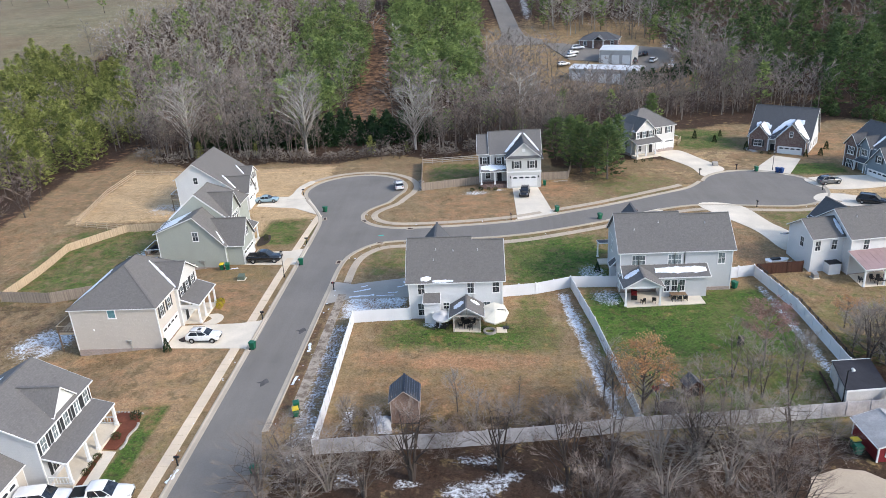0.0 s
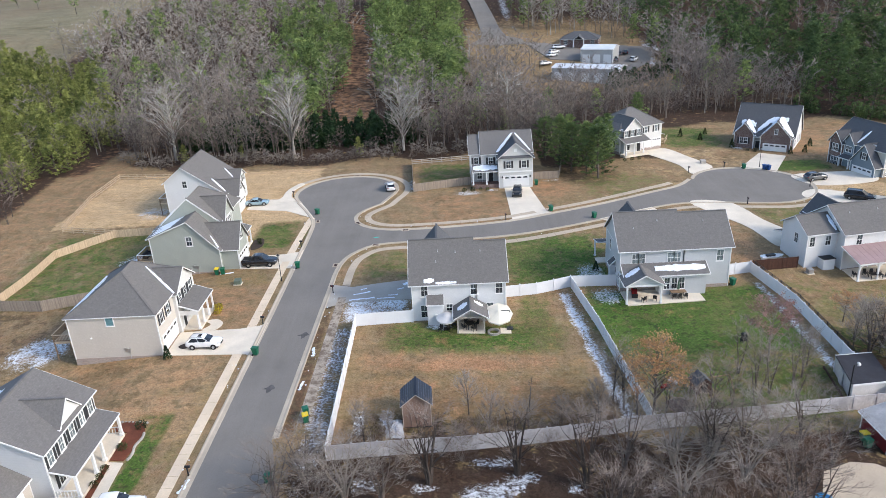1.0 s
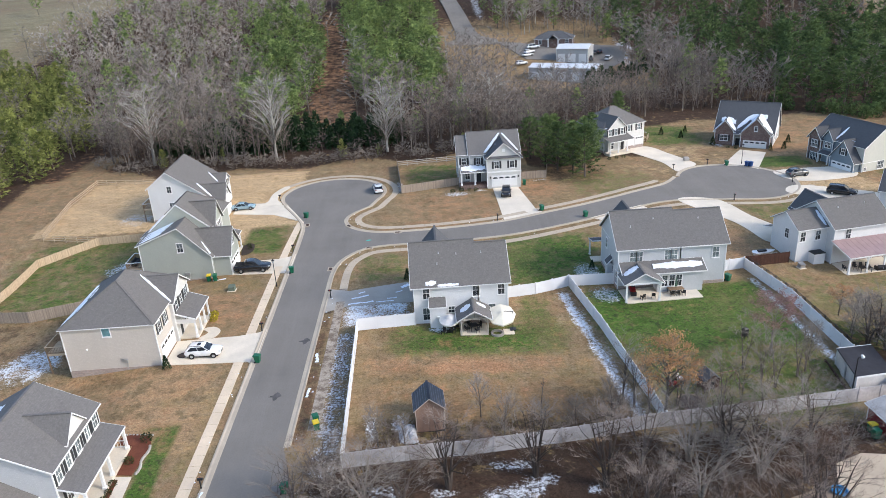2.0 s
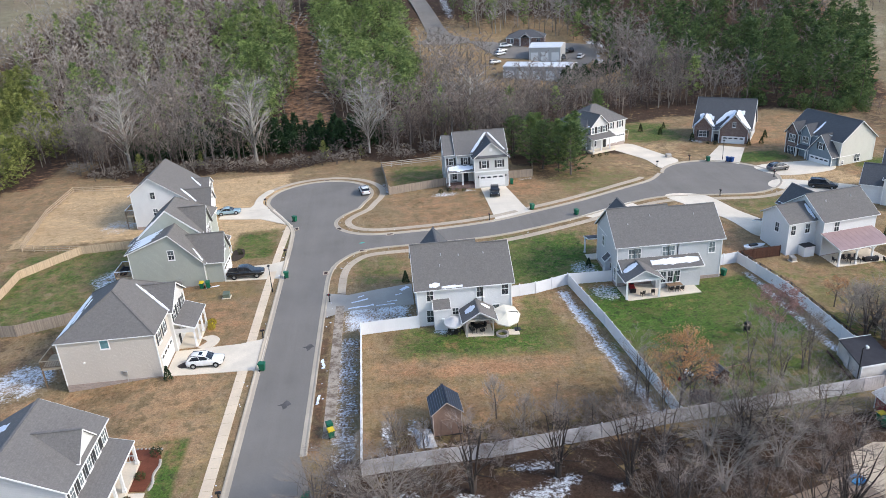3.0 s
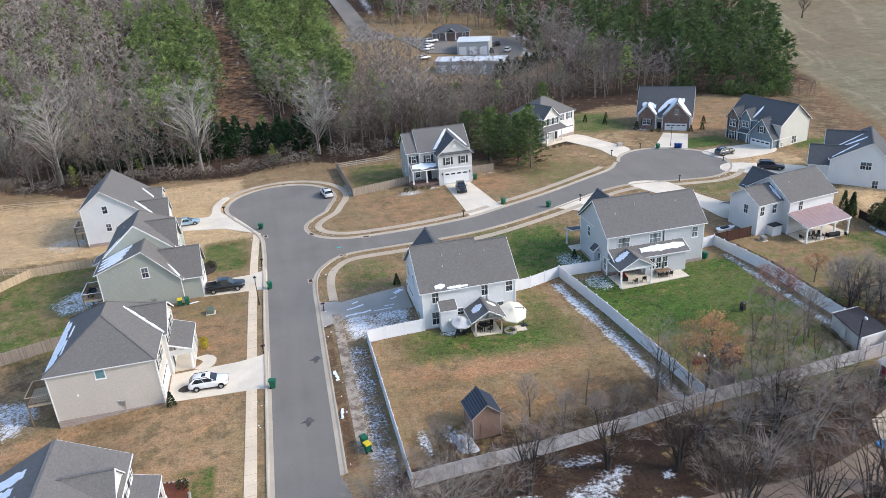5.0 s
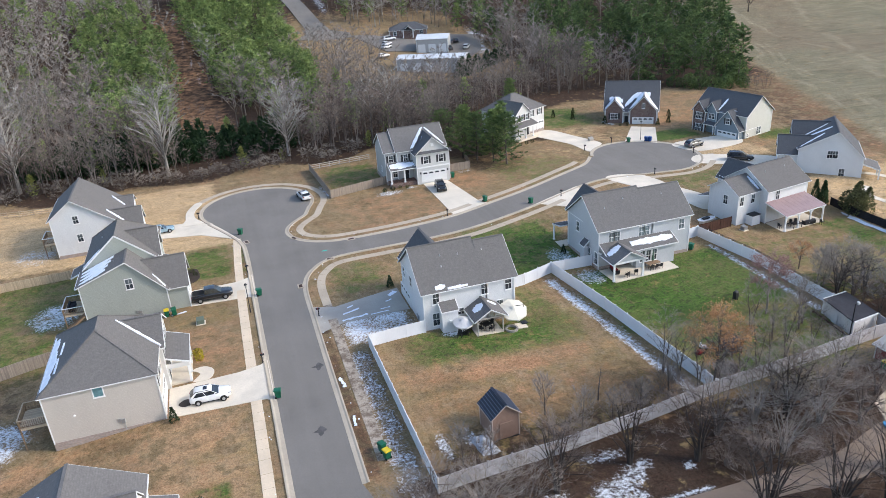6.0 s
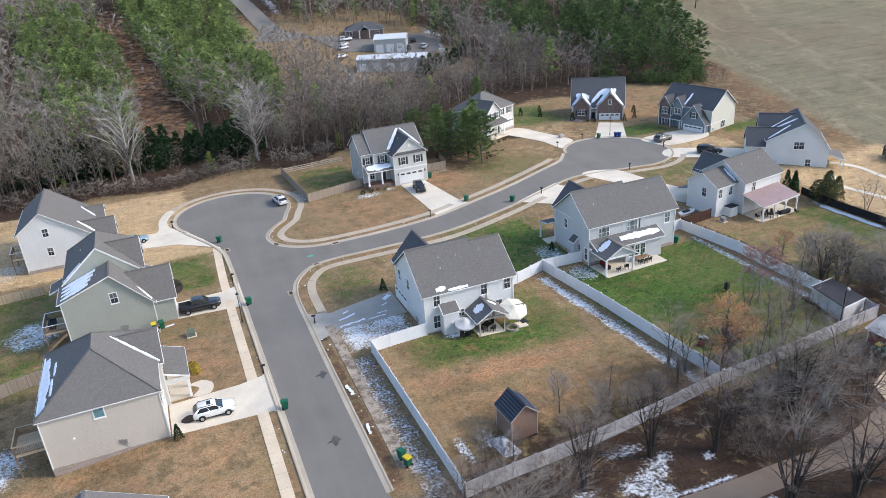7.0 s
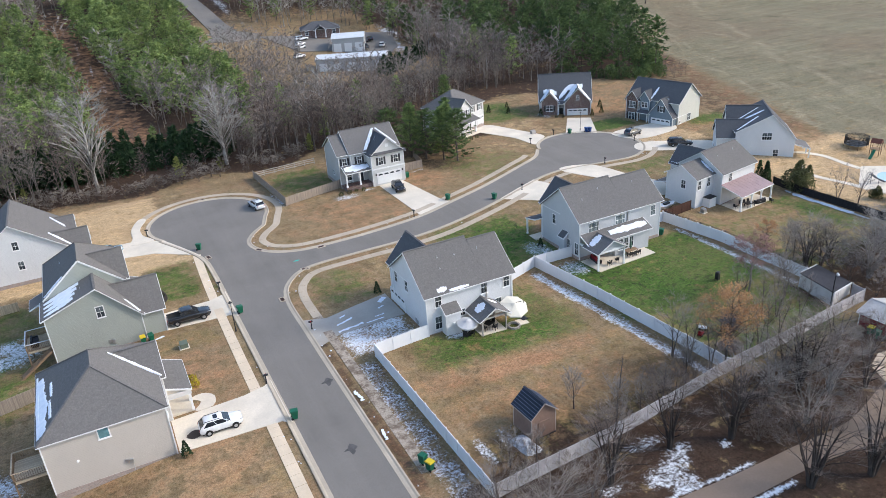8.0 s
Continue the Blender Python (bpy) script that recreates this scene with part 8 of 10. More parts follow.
trampoline()
play = thing("playset", "timber swing set with a green slide", "playset", on(99.4, 104.0, 20))
part("tower", Shape().box(-0.9, -0.78, -0.9, -0.78, 0, 2.8).box(0.78, 0.9, -0.9, -0.78, 0, 2.8).box(-0.9, -0.78, 0.78, 0.9, 0, 2.8).box(0.78, 0.9, 0.78, 0.9, 0, 2.8).box(-0.9, 0.9, -0.9, 0.9, 1.3, 1.4), TIMBER, play)
part("canopy", clean(Shape().prism([(-1.0, -1.0, 2.7), (1.0, -1.0, 2.7), (0, -1.0, 3.5)], [(-1.0, 1.0, 2.7), (1.0, 1.0, 2.7), (0, 1.0, 3.5)]), "canopy"), plain("red_brown_canopy", (0.14, 0.05, 0.035), 0.8), play)
part("slide", clean(Shape().bar((-0.9, 0, 1.35), (-3.6, 0, 0.15), 0.55, 0.12), "slide"), PLASTIC_GREEN, play)
part("swing_beam", clean(Shape().bar((0.9, 0, 2.4), (4.0, 0, 2.4), 0.12, 0.12).bar((4.0, 0, 2.4), (4.4, 0.9, 0), 0.1, 0.1).bar((4.0, 0, 2.4), (4.4, -0.9, 0), 0.1, 0.1), "swing_beam"), TIMBER, play)
# pool
tagged(part("patio", drape([(81.6, 84), (95, 84), (97.4, 95), (95, 98.6), (91.2, 101.2), (81.6, 94.8)], 0.08), CONC), "pale concrete pool surround", "patio", kind="structure")
water = Nodes("pool_water", 0.06, 0.0, 0.6)
water.colour(water.mix(water.noise(1.2), (0.34, 0.50, 0.53), (0.48, 0.62, 0.64)))
tagged(part("swimming_pool", drape(smooth([(85.6, 86), (91.6, 86.4), (93.4, 92), (91.6, 96.6), (88.0, 95.6), (86.6, 91.4)], 0.8, True), 0.1), water.mat), "pale blue swimming pool in a concrete surround", "pool", kind="structure")


def garden_path(line, half):
    line = smooth(line, 0.8)
    drive(offset(line, half) + offset(line, -half)[::-1], "pale curved garden path")


garden_path([(82.8, 108.4), (80.6, 106.6), (79.9, 104.5), (80.1, 101.6), (80.6, 99.3), (81.2, 96.0), (81.4, 92.5)], 0.62)
garden_path([(86.6, 113.8), (88.6, 112.0), (90.2, 109.6), (90.6, 107.7), (90.4, 104.0), (90.1, 100.6)], 0.6)


def pool_slide():
    """A curved flume on a ladder frame."""
    t = thing("pool_slide", "dark grey curved pool slide with a ladder", "pool slide", on(83.0, 94.0, -22))
    dark = plain("grey_slide_plastic", (0.09, 0.095, 0.11), 0.45)
    run = [(0.55 + 2.9 * k / 12, 0.55 * math.sin(k / 12 * 2.6), 0.25 + 1.75 * (1 - k / 12) ** 1.4) for k in range(13)]
    chute = Shape()
    for a, b in zip(run, run[1:]):
        chute.bar(a, b, 0.62, 0.06)
    part("chute", clean(chute, "chute"), dark, t)
    for side in (-0.31, 0.31):
        lip = Shape()
        for a, b in zip(run, run[1:]):
            lip.bar((a[0], a[1] + side, a[2] + 0.12), (b[0], b[1] + side, b[2] + 0.12), 0.06, 0.24)
        part("side", clean(lip, "side"), dark, t)
        part("ladder_rail", clean(Shape().bar((-0.5, side, 0.1), (0.4, side, 2.6), 0.06, 0.06), "ladder_rail"), dark, t)
    for k in range(5):
        part("rung", clean(Shape().bar((-0.42 + 0.17 * k, -0.31, 0.35 + 0.42 * k), (-0.42 + 0.17 * k, 0.31, 0.35 + 0.42 * k), 0.14, 0.05), "rung"), dark, t)
    for x, z in ((0.6, 1.95), (2.2, 0.7)):
        part("leg", clean(Shape().bar((x, 0.2, 0.02), (x, 0.2, z), 0.08, 0.08), "leg"), dark, t)
    return t


pool_slide()
# planting beds and small bits
tagged(part("mulch_bed", drape([(-40.85, 61.2), (-39.3, 61.0), (-39.0, 63.4), (-38.95, 66.0), (-39.6, 67.4), (-41.4, 67.9), (-42.6, 67.3), (-42.4, 66.2), (-40.85, 65.8)], 0.09, 0.6), MULCH), "red mulch bed edged with stones", "flower bed", kind="structure")
tagged(part("mulch_bed", drape([(-40.85, 60.4), (-40.45, 60.4), (-40.2, 55.2), (-40.85, 55.2)], 0.09, 0.6), MULCH), "red mulch bed along the porch", "flower bed", kind="structure")
tagged(part("mulch_bed", drape(smooth([(-40.6, 122.2), (-39.0, 122.6), (-38.6, 119.0), (-40.2, 117.6)], 0.5, True), 0.07, 0.6), plain("dark_mulch", (0.06, 0.045, 0.035), 0.95, spread=0.3)), "dark mulch bed before the porch", "flower bed", kind="structure")
drive([(-40.9, 60.9), (-39.2, 60.7), (-38.9, 54.6), (-40.1, 54.6)], "pale concrete front path")
drive(smooth([(-39.9, 88.7), (-37.9, 88.7), (-37.4, 90.6), (-38.6, 91.8), (-40.0, 91.4), (-39.0, 90.2)], 0.5, True), "pale curved front path")
rs = random.Random(5)
for k in range(30):
    a = k / 30 * 7.2
    x, y = (-38.95 + 0.12 * math.sin(a * 2), 61.2 + 0.92 * a) if k < 21 else (-39.3 - (k - 21) * 0.42, 67.5 + 0.05 * (k - 21))
    st = Shape().tube((0, 0, -0.05), (0, 0, 0.16), 0.17 + 0.05 * rs.random(), 0.10, 6)
    tagged(part("edging_stone", clean(st, "edging_stone"), STONE, at=on(x, y, rs.random() * 90)), "pale edging stone round the mulch bed", "stone", "edging stones")


# bits of old snow along kerbs and walks
rs = random.Random(77)
bits = Shape()
for path, d, n in ((south_kerb, 1.2, 34), (west_kerb, 1.5, 26), (north_kerb, 1.4, 18)):
    spots = [p for p in offset(path, d) if p[1] < 136]
    for _ in range(n):
        x, y = spots[rs.randrange(len(spots))]
        x, y, rad = x + rs.uniform(-0.7, 0.7), y + rs.uniform(-0.8, 0.8), rs.uniform(0.04, 0.12)
        z, m = gz(x, y) + 0.03, rs.randint(5, 7)
        ring = [(x + rad * rs.uniform(0.6, 1.5) * math.cos(2 * math.pi * k / m), y + rad * rs.uniform(0.6, 1.8) * math.sin(2 * math.pi * k / m)) for k in range(m)]
        bits.add([(a, b, z) for a, b in ring] + [(x + (a - x) * 0.6, y + (b - y) * 0.6, z + 0.05) for a, b in ring], [tuple(range(m, 2 * m))] + [(k, (k + 1) % m, m + (k + 1) % m, m + k) for k in range(m)])
tagged(part("snow", bits, SNOW), "scattered bits of old snow along the kerbs", "snow", kind="stuff")


def snow_streak(label, ax, ay, bx, by, wide, seed, lift=0.075):
    """A thin ragged streak of melting snow."""
    r, n = random.Random(seed), 9
    dx, dy = bx - ax, by - ay
    d = math.hypot(dx, dy)
    left = [(ax + dx * k / n - dy / d * wide * (0.15 + r.random() * 0.5), ay + dy * k / n + dx / d * wide * (0.15 + r.random() * 0.5)) for k in range(n + 1)]
    right = [(ax + dx * k / n + dy / d * wide * (0.1 + r.random() * 0.45), ay + dy * k / n - dx / d * wide * (0.1 + r.random() * 0.45)) for k in range(n + 1)]
    tagged(part("snow_patch", drape(smooth(left + right[::-1], 0.25, True), lift, 0.8, 0.03), SNOW), label, "snow", group="snow patches")


for k, row in enumerate(((-19.8, 97.6, -17.4, 98.4, 0.4), (-18.9, 99.2, -18.0, 99.6, 0.3), (-14.6, 97.0, -13.2, 97.2, 0.3), (-12.6, 100.4, -11.4, 101.6, 0.8), (-20.2, 95.8, -16.6, 96.3, 0.5), (-16.2, 96.0, -13.6, 96.2, 0.25), (-13.4, 98.9, -12.4, 99.4, 0.3))):
    snow_streak("thin streak of melting snow on the damp driveway", *row, 300 + k)
for k, row in enumerate(((-22.9, 80.2, -23.2, 82.4, 0.45), (-23.3, 72.6, -23.1, 74.4, 0.35), (-42.6, 107.4, -40.6, 107.9, 0.4), (-31.7, 55.6, -31.4, 57.6, 0.5))):
    snow_streak("lump of shovelled snow beside the kerb", *row, 330 + k, 0.13)
snow_streak("long streak of snow in the shade of the black fence", 68.9, 98.6, 69.3, 87.2, 1.2, 345)


# ---- trees ----
def fast_mesh(name, verts, tris, materials, slots=None):
    me = bpy.data.meshes.new(name)
    verts, tris = np.asarray(verts, np.float32), np.asarray(tris, np.int32)
    me.vertices.add(len(verts))
    me.vertices.foreach_set("co", verts.ravel())
    me.loops.add(3 * len(tris))
    me.loops.foreach_set("vertex_index", tris.ravel())
    me.polygons.add(len(tris))
    me.polygons.foreach_set("loop_start", np.arange(0, 3 * len(tris), 3, dtype=np.int32))
    for m in materials:
        me.materials.append(m)
    if slots is not None:
        me.polygons.foreach_set("material_index", np.asarray(slots, np.int32))
    me.update(calc_edges=True)
    return me


class Growth:
    """Triangles of a plant, gathered as it grows."""

    def __init__(self, seed):
        self.r = random.Random(seed)
        self.v, self.t = [], []

    def tube(self, pts, radii, n):
        base = len(self.v)
        for k, (p, rad) in enumerate(zip(pts, radii)):
            d = (pts[min(k + 1, len(pts) - 1)] - pts[max(k - 1, 0)]).normalized()
            q = d.to_track_quat("Z", "Y")
            for i in range(n):
                a = 2 * math.pi * i / n
                self.v.append(tuple(p + q @ Vector((math.cos(a) * rad, math.sin(a) * rad, 0))))
        for k in range(len(pts) - 1):
            for i in range(n):
                a, b = base + k * n + i, base + k * n + (i + 1) % n
                self.t += [(a, b, b + n), (a, b + n, a + n)]

    def blade(self, a, b, w):
        """A thin pointed sliver from a to b."""
        d = b - a
        side = d.cross(Vector((self.r.uniform(-1, 1), self.r.uniform(-1, 1), self.r.uniform(-1, 1))))
        side = side.normalized() * (w / 2) if side.length > 1e-6 else Vector((w / 2, 0, 0))
        k = len(self.v)
        self.v += [tuple(a - side), tuple(a + side), tuple(b)]
        self.t.append((k, k + 1, k + 2))

    def bend(self, start, way, length, steps, lift, wander):
        pts, p, d = [start], start.copy(), way.normalized()
        for _ in range(steps):
            d = (d + Vector((self.r.uniform(-wander, wander), self.r.uniform(-wander, wander), lift + self.r.uniform(-wander, wander) * 0.5))).normalized()
            p = p + d * (length / steps)
            pts.append(p)
        return pts


def bare_tree(seed, height, spread, limbs, subs, twigs, girth, low=0.3, stems=1, wide=0.045, lean=0.06, bends=4):
    """A leafless tree: (wood, twigs) as Growths."""
    wood, fine = Growth(seed), Growth(seed + 1)
    r = wood.r
    for s in range(stems):
        out = Vector((math.cos(s * 2.4 + seed), math.sin(s * 2.4 + seed), 0)) * (0.0 if stems == 1 else r.uniform(0.25, 0.5))
        h = height * (1 if s == 0 else r.uniform(0.75, 1.0))
        trunk = wood.bend(out * 0.3, Vector((0, 0, 1)) + out, h, 7, 0.08, lean)
        trunk[0] = trunk[0] - Vector((0, 0, 0.4))
        wood.tube(trunk, [girth * (1.25 if k == 0 else (1 - k / 7) ** 0.8 + 0.06) / (1 if stems == 1 else 1.5) for k in range(8)], 6 if bends > 2 else 4)
        for i in range(limbs // stems):
            t = low + (0.97 - low) * ((i + r.random()) / (limbs // stems))
            k = min(6, int(t * 7))
            p = trunk[k].lerp(trunk[k + 1], t * 7 - k)
            az = i * 2.4 + r.uniform(-0.5, 0.5)
            rise = r.uniform(0.35, 0.9) + t * 0.5
            length = spread * (1.05 - 0.55 * abs(t - 0.45) / 0.55) * r.uniform(0.7, 1.15) * (0.62 if t > 0.8 else 1)
            limb = wood.bend(p, Vector((math.cos(az), math.sin(az), rise)), length, bends, 0.14, 0.16)
            g = girth * 0.34 * (1.1 - t)
            wood.tube(limb, [max(0.012, g * (1 - q / (bends + 0.6))) for q in range(bends + 1)], 3)
            for j in range(subs):
                u = r.uniform(0.25, 1.0) * bends
                m = min(bends - 1, int(u))
                q = limb[m].lerp(limb[m + 1], u - m)
                way = (limb[m + 1] - limb[m]).normalized() + Vector((r.uniform(-0.9, 0.9), r.uniform(-0.9, 0.9), r.uniform(-0.2, 0.8)))
                sub = fine.bend(q, way, length * r.uniform(0.25, 0.5), 2, 0.1, 0.2)
                fine.blade(sub[0], sub[1] + (sub[2] - sub[1]) * 0.5, wide * 1.3)
                fine.blade(sub[1], sub[2], wide)
                for _ in range(twigs):
                    b = sub[0].lerp(sub[2], r.uniform(0.2, 1.0))
                    fine.blade(b, b + (way.normalized() * 0.7 + Vector((r.uniform(-0.8, 0.8), r.uniform(-0.8, 0.8), r.uniform(-0.3, 0.9)))) * r.uniform(0.35, 0.8) * (0.5 + spread / 7), wide * 0.75)
    return wood, fine


def crown_tree(seed, height, width, limbs, subs, twigs, girth, fork=0.3, stems=1, wide=0.1, sides=4, flat=0.36):
    """A leafless tree whose limbs arch out to a rounded crown of fine twigs: (wood, twigs) as Growths."""
    wood, fine = Growth(seed), Growth(seed + 1)
    r = wood.r
    mid, up = Vector((0, 0, height * (1 - flat) - 0.15)), height * flat
    shafts = []
    for s in range(stems):
        a = s * 2.4 + seed
        out = Vector((math.cos(a), math.sin(a), 0)) * (width * (r.uniform(0.25, 0.6) if stems > 1 else 0.1))
        h = height * (r.uniform(0.72, 0.9) if stems > 1 else 0.86)
        pts = [out * (0.06 + 0.94 * t ** 1.25) + Vector((r.uniform(-1, 1), r.uniform(-1, 1), 0)) * (0.03 * width * min(1, 3 * t)) + Vector((0, 0, h * t)) for t in (0.0, 0.2, 0.42, 0.64, 0.84, 1.0)]
        pts[0] = pts[0] - Vector((0, 0, 0.4))
        wood.tube(pts, [girth * k / math.sqrt(stems) for k in (1.15, 0.92, 0.72, 0.5, 0.28, 0.08)], sides)
        shafts.append(pts)
    each = limbs / stems
    for i in range(limbs):
        pts = shafts[i % stems]
        share = min(1.0, (i // stems + r.random()) / each)
        t = fork + (0.94 - fork) * share
        k = min(4, int(t * 5))
        start = pts[k].lerp(pts[k + 1], t * 5 - k)
        az, rise = i * 2.4 + r.uniform(-0.5, 0.5), max(-0.35, min(0.97, -0.3 + 1.3 * share + r.uniform(-0.25, 0.25)))
        across = math.sqrt(max(0.0, 1 - rise * rise))
        shell = mid + Vector((math.cos(az) * across * width, math.sin(az) * across * width, rise * up)) * r.uniform(0.72, 1.06)
        shell.z = max(shell.z, start.z + 0.25)
        jog = lambda q: Vector((r.uniform(-q, q), r.uniform(-q, q), r.uniform(-q, q))) * width
        limb = [start, start.lerp(shell, 0.36) + Vector((0, 0, 0.025 * height)) + jog(0.05), start.lerp(shell, 0.7) + Vector((0, 0, 0.03 * height)) + jog(0.06), shell]
        g = girth * 0.42 * (1.12 - 0.75 * share) / math.sqrt(stems)
        wood.tube(limb, [g, g * 0.72, g * 0.45, g * 0.15], 3)
        for _ in range(subs):
            u = (0.25 + 0.75 * math.sqrt(r.random())) * 2.999
            m = int(u)
            q = limb[m].lerp(limb[m + 1], u - m)
            side = Vector((q.x, q.y, 0.0))
            side = side.normalized() if side.length > 0.01 else Vector((1, 0, 0))
            way = (side * 0.45 + (limb[m + 1] - limb[m]).normalized() * 0.7 + Vector((r.uniform(-0.75, 0.75), r.uniform(-0.75, 0.75), r.uniform(0.0, 0.8)))).normalized()
            e = q + way * width * r.uniform(0.2, 0.4)
            fine.blade(q, e, wide * 1.35)
            for _ in range(twigs):
                b = q.lerp(e, r.uniform(0.1, 1.0))
                d = way * 0.6 + Vector((r.uniform(-0.8, 0.8), r.uniform(-0.8, 0.8), r.uniform(-0.25, 0.95)))
                fine.blade(b, b + d * r.uniform(0.3, 0.8) * (0.35 + width / 7.5), wide * 0.8)
    return wood, fine


def pine_tree(seed, height, spread, whorls, tufts, size, low=0.35, girth=0.2, droop=0.0, bare=True, blades=5, width=0.4, taper=0.85):
    """A pine: (wood, needles) as Growths."""
    wood, fine = Growth(seed), Growth(seed + 7)
    r = wood.r
    trunk = wood.bend(Vector((0, 0, -0.4)), Vector((0, 0, 1)), height, 5, 0.1, 0.035)
    wood.tube(trunk, [girth * (1.05 - k / 5.2) for k in range(6)], 5)
    for i in range(whorls):
        t = low + (1 - low) * (i + r.random() * 0.7) / whorls
        k = min(4, int(t * 5))
        p = trunk[k].lerp(trunk[k + 1], t * 5 - k)
        reach = spread * (1.08 - t) ** taper * (0.55 + 0.9 * min(1, (t - low) * 4 + 0.25)) * r.uniform(0.6, 1.15)
        az = i * 2.4 + r.uniform(-0.4, 0.4)
        limb = wood.bend(p, Vector((math.cos(az), math.sin(az), 0.35 - droop + 0.35 * t)), max(0.3, reach), 2, 0.08, 0.12)
        if bare:
            wood.tube(limb, [girth * 0.22, girth * 0.14, 0.01], 3)
        for j in range(tufts):
            u = r.uniform(0.25, 1.05)
            c = limb[0].lerp(limb[2], u) + Vector((r.uniform(-1, 1), r.uniform(-1, 1), r.uniform(-0.3, 0.6))) * size * 0.6
            out = limb[2] - limb[0]
            out = Vector((out.x, out.y, 0)).normalized() * 0.7
            for _ in range(blades):
                d = (out + Vector((r.gauss(0, 0.8), r.gauss(0, 0.8), r.gauss(0.12, 0.42)))).normalized() * size * r.uniform(0.6, 1.25)
                fine.blade(c - d * 0.3, c + d, size * width)
    for _ in range(tufts * 2):
        c = trunk[-1] + Vector((r.uniform(-0.3, 0.3), r.uniform(-0.3, 0.3), r.uniform(-1.0, 0.3)))
        fine.blade(c, c + Vector((r.gauss(0, 0.5), r.gauss(0, 0.5), 1)).normalized() * size, size * 0.5)
    return wood, fine


def shrub_growth(seed, height, spread, count, size, pointed=False):
    g = Growth(seed)
    r = g.r
    for _ in range(count):
        t = r.random()
        rad = spread * ((1 - t) ** 0.8 if pointed else math.sqrt(max(0.05, 1 - (2 * t - 0.9) ** 2 * 0.85))) * math.sqrt(r.uniform(0.35, 1.0)) * r.uniform(0.8, 1.15)
        a = r.uniform(0, 6.283)
        c = Vector((rad * math.cos(a), rad * math.sin(a), t * height))
        d = Vector((math.cos(a) + r.gauss(0, 0.6), math.sin(a) + r.gauss(0, 0.6), r.gauss(0.5, 0.7))).normalized()
        g.blade(c, c + d * size * r.uniform(0.6, 1.2), size * 0.6)
    return g


def planted(kind, label, category, growths, materials):
    """A tree as a thing with a trunk and a crown, built away at its own origin."""
    t = thing(kind, label, category, pose(0, 0, 0))
    for name, g, m in zip(("trunk", "crown", "leaves"), growths, materials):
        part(name, fast_mesh(name, g.v, g.t, [m]), None, t)
    return t


def set_out(proto, spots, rnd, group="", low=0.85, high=1.15):
    """The first spot takes the plant itself, the rest copies of it."""
    for i, (x, y) in enumerate(spots):
        s = rnd.uniform(low, high)
        m = pose(x, y, gz(x, y), 0, 0, rnd.uniform(0, 360)) @ Matrix.Diagonal((s, s, s * rnd.uniform(0.92, 1.08), 1))
        if i == 0:
            proto.matrix_basis = m
            if group:
                proto["group"] = group
        else:
            copy_thing(proto, m)


def scatter(rnd, poly, gap, tries=30000):
    """Spots in a polygon, about gap metres apart."""
    xs, ys = [p[0] for p in poly], [p[1] for p in poly]
    cells, out = {}, []
    n = int((max(xs) - min(xs)) * (max(ys) - min(ys)) / gap / gap * 3)
    px, py = np.array([rnd.uniform(min(xs), max(xs)) for _ in range(n)]), np.array([rnd.uniform(min(ys), max(ys)) for _ in range(n)])
    keep = inside(poly, px, py)
    for x, y in zip(px[keep], py[keep]):
        cx, cy = int(x // gap), int(y // gap)
        if all((x - a) ** 2 + (y - b) ** 2 > (gap * 0.75) ** 2 for i in (-1, 0, 1) for j in (-1, 0, 1) for a, b in cells.get((cx + i, cy + j), ())):
            cells.setdefault((cx, cy), []).append((x, y))
            out.append((float(x), float(y)))
    return out


def stand(name, label, spots, kinds, materials, rnd, low=0.8, high=1.2):
    """Many far trees as one object: kinds are (growth pairs), joined."""
    packs = []
    for growths in kinds:
        vs, ts, ms, n = [], [], [], 0
        for slot, g in enumerate(growths):
            vs.append(np.array(g.v, np.float32))
            ts.append(np.array(g.t, np.int32) + n)
            ms.append(np.full(len(g.t), slot, np.int32))
            n += len(g.v)
        packs.append((np.concatenate(vs), np.concatenate(ts), np.concatenate(ms)))
    V, T, S, n = [], [], [], 0
    for x, y in spots:
        v, t, s = packs[rnd.randrange(len(packs))]
        a, k = rnd.uniform(0, 6.283), rnd.uniform(low, high)
        c, q = math.cos(a) * k, math.sin(a) * k
        V.append(np.stack([v[:, 0] * c - v[:, 1] * q + x, v[:, 0] * q + v[:, 1] * c + y, v[:, 2] * k * rnd.uniform(0.9, 1.1) + gz(x, y)], 1))
        T.append(t + n)
        S.append(s)
        n += len(v)
    ob = part(name, fast_mesh(name, np.concatenate(V), np.concatenate(T), materials, np.concatenate(S)), None)
    return tagged(ob, label, "trees", kind="stuff")


rt = random.Random(11)

# near woods below the white fence, tree by tree
dark_tree = planted("tree", "dark-stemmed leafless tree with a spreading twiggy crown", "tree", crown_tree(101, 9.2, 4.0, 36, 8, 8, 0.40, 0.16, 5, 0.020, 6, 0.42), (BARK_BLACK, TWIG_SOFT))
fan_tree = planted("tree", "leafless many-stemmed tree with a pale dense fan of twigs", "tree", crown_tree(103, 8.6, 5.2, 46, 8, 9, 0.36, 0.14, 6, 0.021, 5, 0.44), (TWIG, TWIG_ASH))
grey_tree = planted("tree", "leafless grey many-stemmed tree with fine twigs", "tree", crown_tree(107, 7.8, 4.4, 36, 8, 9, 0.30, 0.12, 4, 0.019, 5, 0.44), (TWIG_DARK, TWIG))
vase = planted("tree", "leafless many-stemmed tree with dark upright limbs", "tree", crown_tree(121, 9.4, 4.4, 40, 7, 7, 0.46, 0.1, 9, 0.020, 5, 0.42), (BARK_BLACK, TWIG_SOFT))
